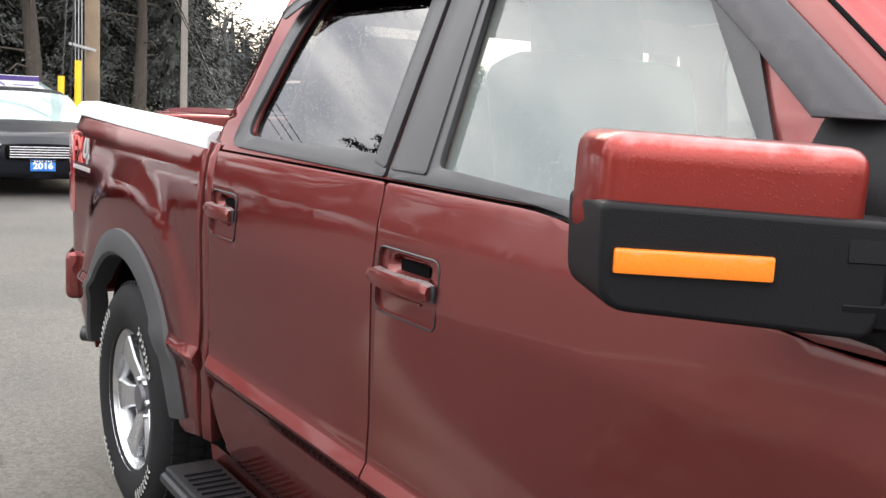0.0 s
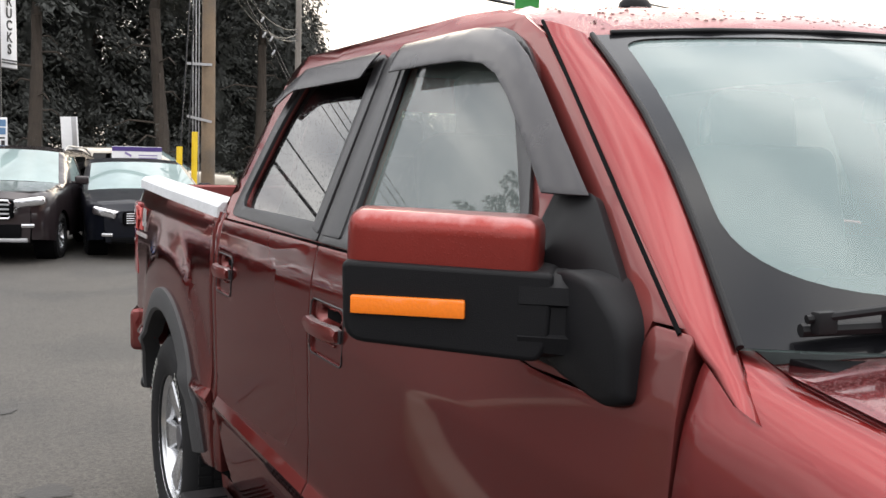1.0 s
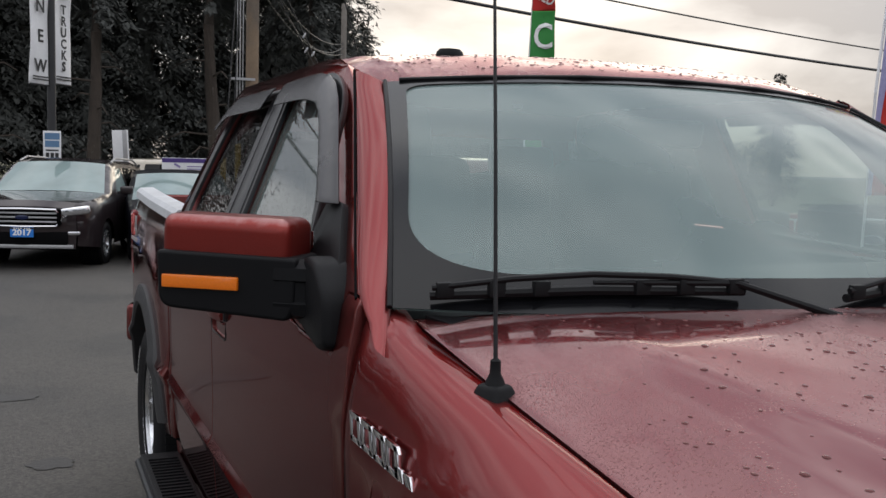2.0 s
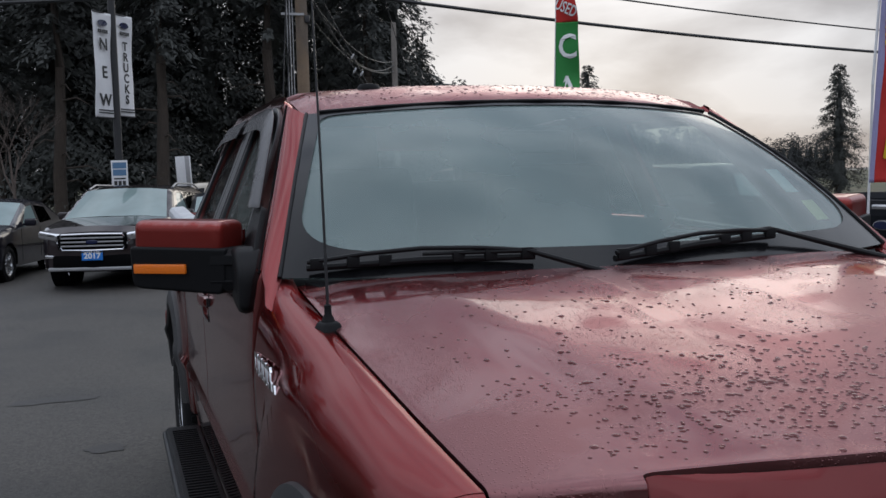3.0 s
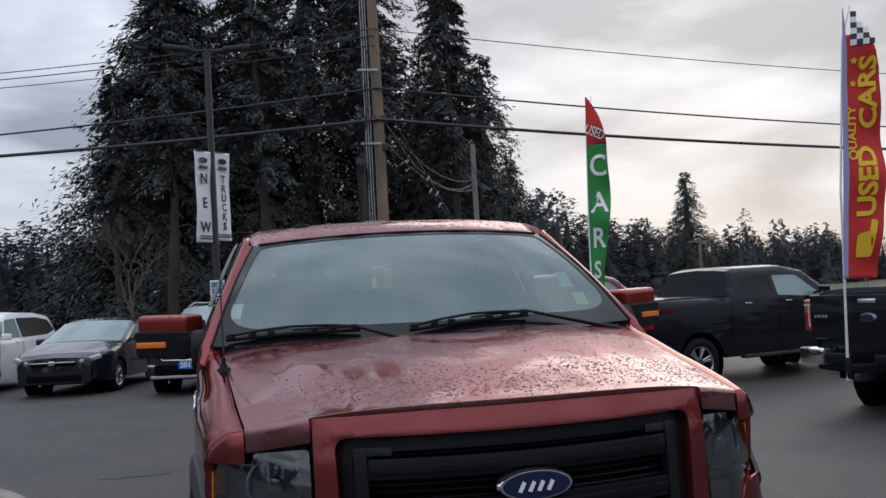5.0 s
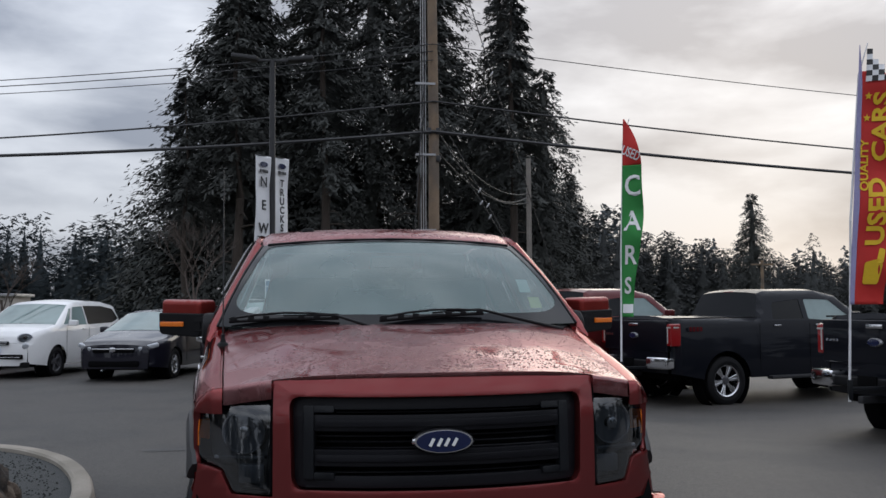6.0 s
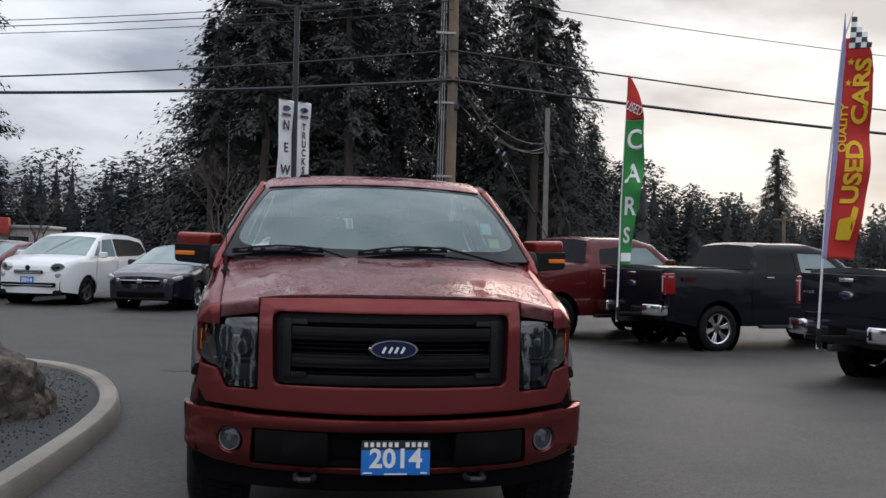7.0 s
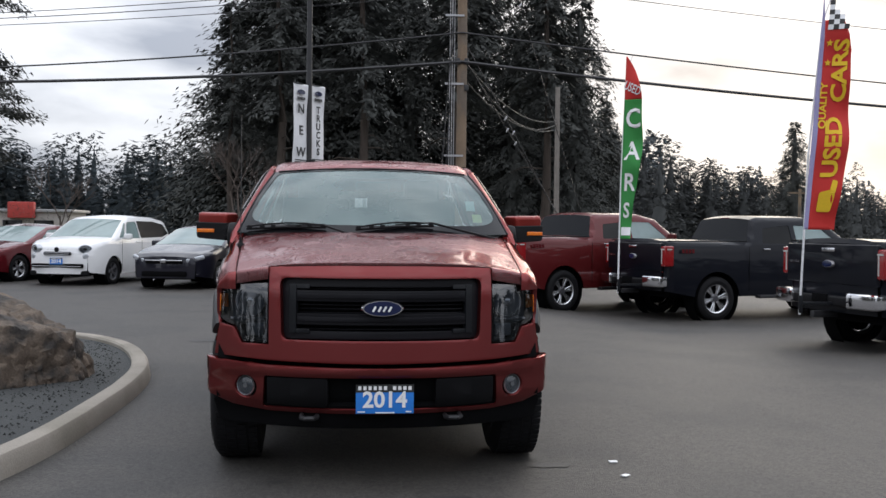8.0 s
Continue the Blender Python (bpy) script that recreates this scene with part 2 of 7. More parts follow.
BEAD = material("rain_bead_on_red", (0.10, 0.015, 0.014), 0.10, 0.4, coat=0.7, spec=0.2, vary=0.05, scale=20, fine=300, film=0.02)
PAINT_WET = material("ruby_red_paint_wet", (0.215, 0.037, 0.037), 0.22, 0.97, coat=0.6, flop=(0.42, 0.12), tint=EDGE, spec=0.1, vary=0.06, scale=2, fine=900, film=0.04, patchy=0.14)
PAINT_RAIN = material("ruby_red_paint_rain_beaded", (0.155, 0.034, 0.036), 0.26, 0.8, coat=0.72, coat_ior=1.85, tint=(0.8, 0.45, 0.46), spec=0.1, vary=0.06, scale=2, fine=900, drops=0.45, drop_scale=170, film=0.05, patchy=0.42, streak=True)
TRIM = material("satin_black_trim", (0.016, 0.016, 0.018), 0.36, vary=0.2, scale=4, fine=300, bump=0.05)
GRAIN = material("grained_black_plastic", (0.007, 0.007, 0.008), 0.5, vary=0.2, scale=5, fine=700, bump=0.12, spec=0.14)
WIPER = material("wiper_black", (0.007, 0.007, 0.008), 0.5, vary=0.2, spec=0.2)
FLARE = material("weathered_grey_plastic", (0.022, 0.022, 0.024), 0.55, vary=0.2, scale=4, fine=500, bump=0.1)
# black plastic cap, given a pale grey colour all over
RAILCAP = material("pale_rail_cap", (0.55, 0.56, 0.58), 0.4, vary=0.25, scale=9, fine=150, bump=0.15)
# black of hidden parts and gaps, with recess shade put into the colour
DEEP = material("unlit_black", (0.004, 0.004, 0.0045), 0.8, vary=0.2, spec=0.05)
SMOKE = material("smoked_acrylic", (0.012, 0.010, 0.013), 0.24, vary=0.15, spec=0.35)
CHROME = material("chrome", (0.75, 0.75, 0.77), 0.08, 1.0, vary=0.05)
DARKCHROME = material("dark_gunmetal", (0.009, 0.010, 0.012), 0.36, 0.0, vary=0.12, spec=0.2)
ALLOY = material("machined_alloy", (0.62, 0.63, 0.65), 0.24, 1.0, vary=0.1, scale=8, fine=300)
ALLOY_DARK = material("painted_grey_alloy", (0.10, 0.10, 0.11), 0.4, 0.6, vary=0.15)
RUBBER = material("tyre_rubber", (0.010, 0.010, 0.011), 0.7, vary=0.3, scale=8, fine=200, bump=0.15, spec=0.15)
LETTER = material("tyre_letter_white", (0.45, 0.45, 0.43), 0.7, vary=0.3, scale=20)
AMBER = material("amber_lens", (0.85, 0.19, 0.01), 0.22, coat=0.8, vary=0.08, scale=10, fine=200, bump=0.05)
REDLENS = material("red_lens", (0.26, 0.010, 0.012), 0.15, coat=0.8, vary=0.15)
CLEARLENS = glass("clear_lens", (0.62, 0.64, 0.66))
HEADLENS = glass("smoked_headlamp_lens", (0.42, 0.45, 0.48), rough=0.03, ior=2.3)
LAMPINNER = material("grey_lamp_inner", (0.12, 0.13, 0.145), 0.35, 0.3, vary=0.15)
GLASS_FRONT = glass("door_glass", (0.72, 0.80, 0.77), fog=0.18, drops=0.12, fog_color=(0.50, 0.58, 0.55), ior=1.9)
GLASS_PRIVACY = glass("privacy_glass", (0.12, 0.12, 0.125), drops=0.10, ior=2.3)
GLASS_REAR = glass("rear_glass", (0.86, 0.9, 0.89))
GLASS_SHIELD = glass("misted_windscreen", (0.66, 0.74, 0.73), rough=0.09, fog=0.39, drops=0.0, fog_color=(0.33, 0.435, 0.425), ior=1.5)
GLASS_CAR = glass("frosted_car_glass", (0.4, 0.47, 0.46), fog=0.5, fog_color=(0.42, 0.55, 0.54))
GLASS_DARK = glass("tinted_car_glass", (0.003, 0.003, 0.003), ior=1.45)
REARGLASS = material("rear_privacy_glass", (0.006, 0.007, 0.009), 0.22, vary=0.1, spec=0.15)
CLOTH = material("grey_seat_cloth", (0.07, 0.072, 0.078), 0.9, vary=0.2, scale=10, fine=400, bump=0.2)
DASH = material("black_dash_vinyl", (0.02, 0.02, 0.022), 0.6, vary=0.2, scale=10, fine=500, bump=0.1)
PLATE_BLUE = material("blue_plate", (0.02, 0.19, 0.62), 0.35, vary=0.06)
WHITE = material("white_print", (0.8, 0.8, 0.8), 0.5, vary=0.05)
BLACKPRINT = material("black_print", (0.02, 0.02, 0.02), 0.5, vary=0.1)
OVAL_BLUE = material("badge_blue", (0.008, 0.014, 0.055), 0.25, coat=1.0, spec=0.1, vary=0.05)
DECAL_RED = material("decal_red", (0.62, 0.10, 0.09), 0.4, vary=0.1)
DECAL_GREY = material("decal_grey", (0.38, 0.36, 0.36), 0.4, vary=0.1)
STICKER = material("yellow_sticker", (0.36, 0.42, 0.12), 0.6, vary=0.1)
STICKER_PALE = material("pale_sticker", (0.28, 0.42, 0.41), 0.6, vary=0.1)
WOOD = material("weathered_pole_wood", (0.21, 0.15, 0.1), 0.85, vary=0.3, scale=3, fine=60, bump=0.4, color2=(0.14, 0.11, 0.085), stain=1.5)
WOOD_GREY = material("silvered_pole_wood", (0.2, 0.18, 0.16), 0.85, vary=0.25, scale=3, fine=60, bump=0.4)
STEEL_BLACK = material("black_steel", (0.02, 0.02, 0.022), 0.45, vary=0.2)
GRILLE = material("gloss_black_grille", (0.007, 0.007, 0.009), 0.42, vary=0.2, spec=0.16)
LAMPBACK = material("satin_lamp_bowl", (0.45, 0.47, 0.5), 0.3, 0.5, vary=0.15)
GLOSSBLACK = material("gloss_black_border", (0.006, 0.006, 0.007), 0.14, vary=0.1, spec=0.25)
GALV = material("galvanised_steel", (0.4, 0.4, 0.41), 0.45, 0.6, vary=0.15)
YELLOW = material("yellow_plastic", (0.75, 0.5, 0.02), 0.5, vary=0.1)
VINYL = material("white_banner_vinyl", (0.74, 0.74, 0.75), 0.55, vary=0.06, scale=3, fine=20)
FLAG_RED = material("red_flag_cloth", (0.52, 0.025, 0.02), 0.75, vary=0.12, scale=3, fine=200, bump=0.1)
FLAG_BLUE = material("lavender_flag_cloth", (0.32, 0.3, 0.5), 0.75, vary=0.12)
FLAG_GREEN = material("green_flag_cloth", (0.03, 0.24, 0.05), 0.75, vary=0.12, scale=3, fine=200, bump=0.1)
FLAG_YELLOW = material("yellow_print", (0.78, 0.5, 0.02), 0.7, vary=0.08)
ROCK = material("brown_rock", (0.115, 0.088, 0.066), 0.9, vary=0.5, scale=5, fine=60, bump=0.9, bump_scale=30, color2=(0.042, 0.037, 0.033), stain=4.5)
CONCRETE = material("kerb_concrete", (0.27, 0.243, 0.205), 0.85, vary=0.18, scale=2, fine=80, bump=0.3, color2=(0.21, 0.19, 0.155), stain=1.2)
GRAVEL = material("dark_gravel", (0.024, 0.026, 0.026), 0.9, vary=0.3, scale=8, fine=120, bump=0.8, bump_scale=60, island=0.5)
ASPHALT = material("damp_asphalt", (0.0485, 0.0435, 0.0385), 0.62, vary=0.3, scale=0.5, fine=70, bump=0.7, bump_scale=130, speck=0.5, color2=(0.034, 0.0315, 0.029), stain=0.8)
GRASS = material("winter_verge", (0.06, 0.065, 0.03), 0.95, vary=0.3, scale=0.6, fine=30, bump=0.5, color2=(0.09, 0.07, 0.045))
NEEDLES = material("conifer_needles", (0.092, 0.096, 0.091), 0.85, vary=0.3, scale=0.4, fine=4, island=0.12, spec=0.1)
# far stands: haze is put into the needle colour, paler and bluer
NEEDLES_FAR = material("haze_tinted_conifer_needles", (0.088, 0.092, 0.092), 0.9, vary=0.12, scale=0.1, fine=2, island=0.10, spec=0.05)
NEEDLES_PALE = material("haze_paled_conifers", (0.17, 0.19, 0.2), 0.9, vary=0.2, scale=0.1, fine=2, island=0.15, spec=0.05)
NEEDLES_LEFT = material("blue_green_haze_conifers", (0.070, 0.084, 0.092), 0.9, vary=0.12, scale=0.1, fine=2, island=0.12, spec=0.05)
BARK = material("conifer_bark", (0.048, 0.037, 0.03), 0.95, vary=0.3, scale=3, fine=30, bump=0.6)
TWIG = material("bare_twigs", (0.10, 0.078, 0.068), 0.9, vary=0.3)
WHITE_PAINT = material("white_car_paint", (0.78, 0.78, 0.78), 0.3, coat=1.0, spec=0.1, vary=0.03)
NAVY_PAINT = material("black_navy_car_paint", (0.012, 0.012, 0.02), 0.3, 0.2, coat=1.0, spec=0.1, vary=0.06)
BROWN_PAINT = material("dark_bronze_car_paint", (0.03, 0.022, 0.024), 0.3, 0.4, coat=1.0, spec=0.1, vary=0.06)
BLACK_PAINT = material("black_car_paint", (0.004, 0.005, 0.009), 0.4, 0.1, coat=0.32, spec=0.1, vary=0.06)
MAROON_PAINT = material("maroon_car_paint", (0.11, 0.008, 0.012), 0.3, 0.3, coat=1.0, spec=0.1, vary=0.06)
DARKRED_PAINT = material("dark_red_truck_paint", (0.10, 0.011, 0.012), 0.32, 0.3, coat=0.6, spec=0.1, vary=0.06)

# ---- building helpers ----
def root(name, label, category, group="", kind="", at=None):
    ob = new(name)
    ob.empty_display_size = 0.2
    if at is not None:
        ob.matrix_world = at
    return tagged(ob, label, category, group, kind)


def finish(name, bm, mat, parent=None, label="", flat=False, angle=35):
    me = bpy.data.meshes.new(name)
    bm.to_mesh(me)
    bm.free()
    me.materials.append(mat)
    if not flat:
        me.shade_smooth()
        me.set_sharp_from_angle(angle=radians(angle))
    ob = new(name, me)
    if parent is not None:
        ob.parent = parent
    if label:
        tagged(ob, label)
    return ob


def part(name, bm, mat, parent, label="", flat=False, angle=35):
    return finish(name, bm, mat, parent, label, flat, angle)


def rounded(points, r, n=4):
    """A polygon with its corners rounded off; r is one radius or one a corner."""
    out, k = [], len(points)
    for i, p in enumerate(points):
        ri = r[i] if isinstance(r, (list, tuple)) else r
        a, b, c = Vector(points[i - 1]), Vector(p), Vector(points[(i + 1) % k])
        d1, d2 = (a - b), (c - b)
        ri = min(ri, d1.length * 0.45, d2.length * 0.45)
        if ri < 1e-4:
            out.append(tuple(p))
            continue
        s, e = b + d1.normalized() * ri, b + d2.normalized() * ri
        for j in range(n + 1):
            t = j / n
            q = s * (1 - t) ** 2 + b * 2 * t * (1 - t) + e * t * t
            out.append((q.x, q.y))
    return out


def sheet_bm(outline, fn, holes=(), step=(0.08, 0.08), out=None, cuts=()):
    """Fill a flat outline (with holes), cut it along a grid, and lay it on the surface fn(u, v)."""
    bm = bmesh.new()
    edges = []
    for loop in (outline, *holes):
        vs = [bm.verts.new((u, v, 0)) for u, v in loop]
        edges += [bm.edges.new((vs[i - 1], vs[i])) for i in range(len(vs))]
    bmesh.ops.triangle_fill(bm, use_beauty=True, use_dissolve=False, edges=edges)
    us, vs = [p[0] for p in outline], [p[1] for p in outline]
    for axis, lo, hi, st in ((0, min(us), max(us), step[0]), (1, min(vs), max(vs), step[1])):
        k = math.floor(lo / st) + 1
        while k * st < hi - 1e-5:
            co, no = [0, 0, 0], [0, 0, 0]
            co[axis], no[axis] = k * st, 1
            bmesh.ops.bisect_plane(bm, geom=bm.verts[:] + bm.edges[:] + bm.faces[:], plane_co=co, plane_no=no, dist=1e-5)
            k += 1
    for z in cuts:
        bmesh.ops.bisect_plane(bm, geom=bm.verts[:] + bm.edges[:] + bm.faces[:], plane_co=(0, z, 0), plane_no=(0, 1, 0), dist=1e-5)
    bmesh.ops.remove_doubles(bm, verts=bm.verts[:], dist=1e-5)
    for v in bm.verts:
        v.co = fn(v.co.x, v.co.y)
    bm.normal_update()
    if out is not None:
        total = sum((f.normal * f.calc_area() for f in bm.faces), Vector())
        if total.dot(Vector(out)) < 0:
            bmesh.ops.reverse_faces(bm, faces=bm.faces[:])
    return bm


def panel(name, outline, fn, mat, parent, out, holes=(), step=(0.08, 0.08), thick=0.012, bevel=0.004, label="", angle=35, cuts=()):
    """A body panel: a curved sheet with thickness and softened edges."""
    ob = part(name, sheet_bm(outline, fn, holes, step, out, cuts), mat, parent, label, angle=angle)
    if thick:
        so = ob.modifiers.new("thickness", "SOLIDIFY")
        so.thickness, so.offset = thick, -1
        if bevel:
            be = ob.modifiers.new("edge", "BEVEL")
            be.width, be.segments, be.limit_method, be.angle_limit = bevel, 2, "ANGLE", radians(50)
    return ob


def box_bm(sx, sy, sz, m=None, bevel=0.0, seg=2, taper=None):
    bm = bmesh.new()
    bmesh.ops.create_cube(bm, size=1)
    bmesh.ops.scale(bm, vec=(sx, sy, sz), verts=bm.verts)
    if taper:
        for v in bm.verts:
            if v.co.z > 0:
                v.co.x *= taper[0]
                v.co.y *= taper[1]
    if bevel:
        bmesh.ops.bevel(bm, geom=bm.edges[:], offset=bevel, segments=seg, profile=0.6, affect="EDGES")
    if m is not None:
        bmesh.ops.transform(bm, matrix=m, verts=bm.verts)
    return bm


def join(*bms):
    out = bmesh.new()
    for bm in bms:
        me = bpy.data.meshes.new("tmp")
        bm.to_mesh(me)
        bm.free()
        out.from_mesh(me)
        bpy.data.meshes.remove(me)
    return out


def lathe_bm(profile, n=40, axis="X", m=None, caps=True):
    """Turn (radius, along) round an axis."""
    bm = bmesh.new()
    rings = []
    for r, a in profile:
        ring = []
        for i in range(n):
            t = 2 * math.pi * i / n
            c, s = r * math.cos(t), r * math.sin(t)
            co = (a, c, s) if axis == "X" else ((c, a, s) if axis == "Y" else (c, s, a))
            ring.append(bm.verts.new(co))
        rings.append(ring)
    for p, q in zip(rings, rings[1:]):
        for i in range(n):
            bm.faces.new((p[i - 1], p[i], q[i], q[i - 1]))
    for ring, flip in ((rings[0], True), (rings[-1], False)) if caps else ():
        if (Vector(ring[0].co) - Vector(ring[n // 2].co)).length > 1e-4:
            bm.faces.new(ring[::-1] if flip else ring)
    bmesh.ops.remove_doubles(bm, verts=bm.verts[:], dist=1e-5)
    bmesh.ops.recalc_face_normals(bm, faces=bm.faces[:])
    if m is not None:
        bmesh.ops.transform(bm, matrix=m, verts=bm.verts)
    return bm


def prism_bm(points, depth, m=None, bevel=0.0):
    """A flat polygon in the xz plane, pulled along y from 0 to depth."""
    bm = bmesh.new()
    vs = [bm.verts.new((x, 0, z)) for x, z in points]
    f = bm.faces.new(vs)
    ex = bmesh.ops.extrude_face_region(bm, geom=[f])
    bmesh.ops.translate(bm, vec=(0, depth, 0), verts=[v for v in ex["geom"] if isinstance(v, bmesh.types.BMVert)])
    bmesh.ops.recalc_face_normals(bm, faces=bm.faces[:])
    if bevel:
        bmesh.ops.bevel(bm, geom=bm.edges[:], offset=bevel, segments=2, profile=0.6, affect="EDGES")
    if m is not None:
        bmesh.ops.transform(bm, matrix=m, verts=bm.verts)
    return bm


def tube_bm(points, radius, n=8, caps=True):
    """A round rod along points; radius is one number or one a point."""
    bm = bmesh.new()
    pts = [Vector(p) for p in points]
    rings = []
    for i, p in enumerate(pts):
        d = (pts[min(i + 1, len(pts) - 1)] - pts[max(i - 1, 0)]).normalized()
        side = d.cross(Vector((0, 0, 1)))
        if side.length < 0.05:
            side = d.cross(Vector((0, 1, 0)))
        side.normalize()
        up = side.cross(d)
        r = radius[i] if isinstance(radius, (list, tuple)) else radius
        rings.append([bm.verts.new(p + side * r * math.cos(2 * math.pi * k / n) + up * r * math.sin(2 * math.pi * k / n)) for k in range(n)])
    for a, b in zip(rings, rings[1:]):
        for k in range(n):
            bm.faces.new((a[k - 1], a[k], b[k], b[k - 1]))
    if caps:
        bm.faces.new(rings[0][::-1])
        bm.faces.new(rings[-1])
    bmesh.ops.recalc_face_normals(bm, faces=bm.faces[:])
    return bm


def text_bm(body, size, m, depth=0.002, mirrored=False, spacing=1.0, bold=0.0):
    """Lettering as a mesh, centred, standing in the xz plane of m and facing -y."""
    cu = bpy.data.curves.new("lettering", "FONT")
    cu.body, cu.size, cu.extrude, cu.align_x, cu.align_y = body, size, depth, "CENTER", "CENTER"
    cu.space_character, cu.offset = spacing, bold
    cu.resolution_u = 3
    ob = bpy.data.objects.new("lettering", cu)
    scene.collection.objects.link(ob)
    me = bpy.data.meshes.new_from_object(ob.evaluated_get(bpy.context.evaluated_depsgraph_get()))
    bm = bmesh.new()
    bm.from_mesh(me)
    bpy.data.objects.remove(ob)
    bpy.data.curves.remove(cu)
    bpy.data.meshes.remove(me)
    if mirrored:
        bmesh.ops.scale(bm, vec=(-1, 1, 1), verts=bm.verts)
        bmesh.ops.reverse_faces(bm, faces=bm.faces[:])
    bmesh.ops.transform(bm, matrix=m @ pose(0, 0, 0, 90, 0, 0), verts=bm.verts)
    return bm


def curve_at(table, x):
    """Smooth reading of a table of (x, value)."""
    if x <= table[0][0]:
        return table[0][1]
    for (a, va), (b, vb) in zip(table, table[1:]):
        if x <= b:
            return va + (vb - va) * (x - a) / (b - a)
    return table[-1][1]


def smooth(a, b, x):
    t = min(max((x - a) / (b - a), 0), 1)
    return t * t * (3 - 2 * t)


def wheel(parent, at, side, R=0.405, width=0.27, rim_r=0.245, spokes=6, twin=False, letters=False, bright=None, name="wheel"):
    """A road wheel whose axle runs along x; side -1 faces -x."""
    w = new(name)
    w.parent = parent
    w.matrix_local = at
    h = width / 2
    prof = [(rim_r, -h * 0.86), (rim_r + 0.015, -h * 0.93), (rim_r + 0.06, -h * 1.0), (R - 0.075, -h * 1.02), (R - 0.03, -h * 0.93), (R - 0.008, -h * 0.8), (R, -h * 0.6),
            (R + 0.002, 0), (R, h * 0.6), (R - 0.008, h * 0.8), (R - 0.03, h * 0.93), (R - 0.075, h * 1.02), (rim_r + 0.06, h), (rim_r + 0.015, h * 0.93), (rim_r, h * 0.86)]
    tyre = part("tyre", lathe_bm(prof + [prof[0]], 56, caps=False), RUBBER, w)
    # tread blocks
    blocks = bmesh.new()
    n = 64
    for i in range(n):
        for k, off in ((-0.72, 0.0), (-0.3, 0.5), (0.14, 0.0), (0.58, 0.5)):
            a0, a1 = 2 * math.pi * (i + off) / n, 2 * math.pi * (i + off + 0.72) / n
            x0, x1 = k * h, (k + 0.34) * h
            top = [blocks.verts.new((x, (R + 0.006) * math.cos(a), (R + 0.006) * math.sin(a))) for a in (a0, a1) for x in (x0, x1)]
            low = [blocks.verts.new((x, (R - 0.012) * math.cos(a), (R - 0.012) * math.sin(a))) for a in (a0, a1) for x in (x0, x1)]
            blocks.faces.new((top[0], top[1], top[3], top[2]))
            for p, q in ((0, 1), (1, 3), (3, 2), (2, 0)):
                blocks.faces.new((top[p], low[p], low[q], top[q]))
    part("tread", blocks, RUBBER, tyre, flat=True)
    if letters:
        for start, count in ((0.25, 9), (2.1, 7), (3.6, 8), (5.1, 6)):
            lb = bmesh.new()
            for i in range(count):
                a = start + i * 0.085
                for r0, r1, da in ((R - 0.092, R - 0.06, 0.03), (R - 0.085, R - 0.067, 0.055)):
                    q = [(side * (h * 1.028), r * math.cos(b), r * math.sin(b)) for r, b in ((r0, a), (r1, a), (r1, a + da), (r0, a + da))]
                    lb.faces.new([lb.verts.new(c) for c in q])
            part("sidewall_lettering", lb, LETTER, tyre, flat=True)
    s = side
    rim = part("rim", lathe_bm([(rim_r + 0.008, s * h * 0.9), (rim_r + 0.004, s * h * 0.84), (rim_r - 0.02, s * h * 0.72), (rim_r - 0.035, s * h * 0.2),
                                (rim_r - 0.04, -s * h * 0.6), (rim_r - 0.005, -s * h * 0.8)], 48, caps=False), bright or ALLOY, w)
    part("brake", lathe_bm([(0.0, -s * h * 0.2), (rim_r - 0.05, -s * h * 0.2), (rim_r - 0.05, -s * h * 0.35), (0.0, -s * h * 0.35)], 24), DEEP, w)
    for i in range(spokes):
        a = 2 * math.pi * (i + 0.3) / spokes
        pieces = [(-0.1, 0.022), (0.1, 0.022)] if twin else [(0.0, 0.05)]
        for off, wd in pieces:
            sp = bmesh.new()
            st = []
            for r, ww, dx in ((0.045, wd * 0.75, 0.50), (rim_r * 0.55, wd * 0.8, 0.62), (rim_r - 0.015, wd * 1.25, 0.72)):
                spread = off * r * (1.3 if twin else 1)
                st.append([sp.verts.new((s * h * (dx - (0.22 if k > 1 else 0)), spread + (ww if k in (1, 2) else -ww), r)) for k in range(4)])
            for p, q in zip(st, st[1:]):
                for k in range(4):
                    sp.faces.new((p[k - 1], p[k], q[k], q[k - 1]))
            sp.faces.new(st[-1])
            bmesh.ops.bevel(sp, geom=[e for e in sp.edges if len(e.link_faces) == 2], offset=0.006, segments=1, affect="EDGES")
            bmesh.ops.recalc_face_normals(sp, faces=sp.faces[:])
            bmesh.ops.transform(sp, matrix=Matrix.Rotation(a, 4, "X"), verts=sp.verts)
            part("spoke", sp, bright or ALLOY, rim)
    part("hub", lathe_bm([(0.085, s * h * 0.3), (0.08, s * h * 0.5), (0.05, s * h * 0.56), (0.045, s * h * 0.66), (0.0, s * h * 0.68)], 24), ALLOY_DARK, rim)
    for i in range(6):
        a = 2 * math.pi * i / 6
        part("lug_nut", lathe_bm([(0.011, s * h * 0.5), (0.011, s * h * 0.62), (0.0, s * h * 0.64)], 6, m=Matrix.Translation((0, 0.066 * math.cos(a), 0.066 * math.sin(a)))), CHROME, rim)
    return w

# ---- ground ----
def lot_z(x, y):
    """The lot falls away gently where the other pickups stand."""
    return (-0.15 * smooth(2.2, 5.0, x) * smooth(3.0, 8.0, y) - 0.08 * smooth(2.6, 4.6, x) * smooth(8.5, 11.5, y)) * smooth(60, 30, y)


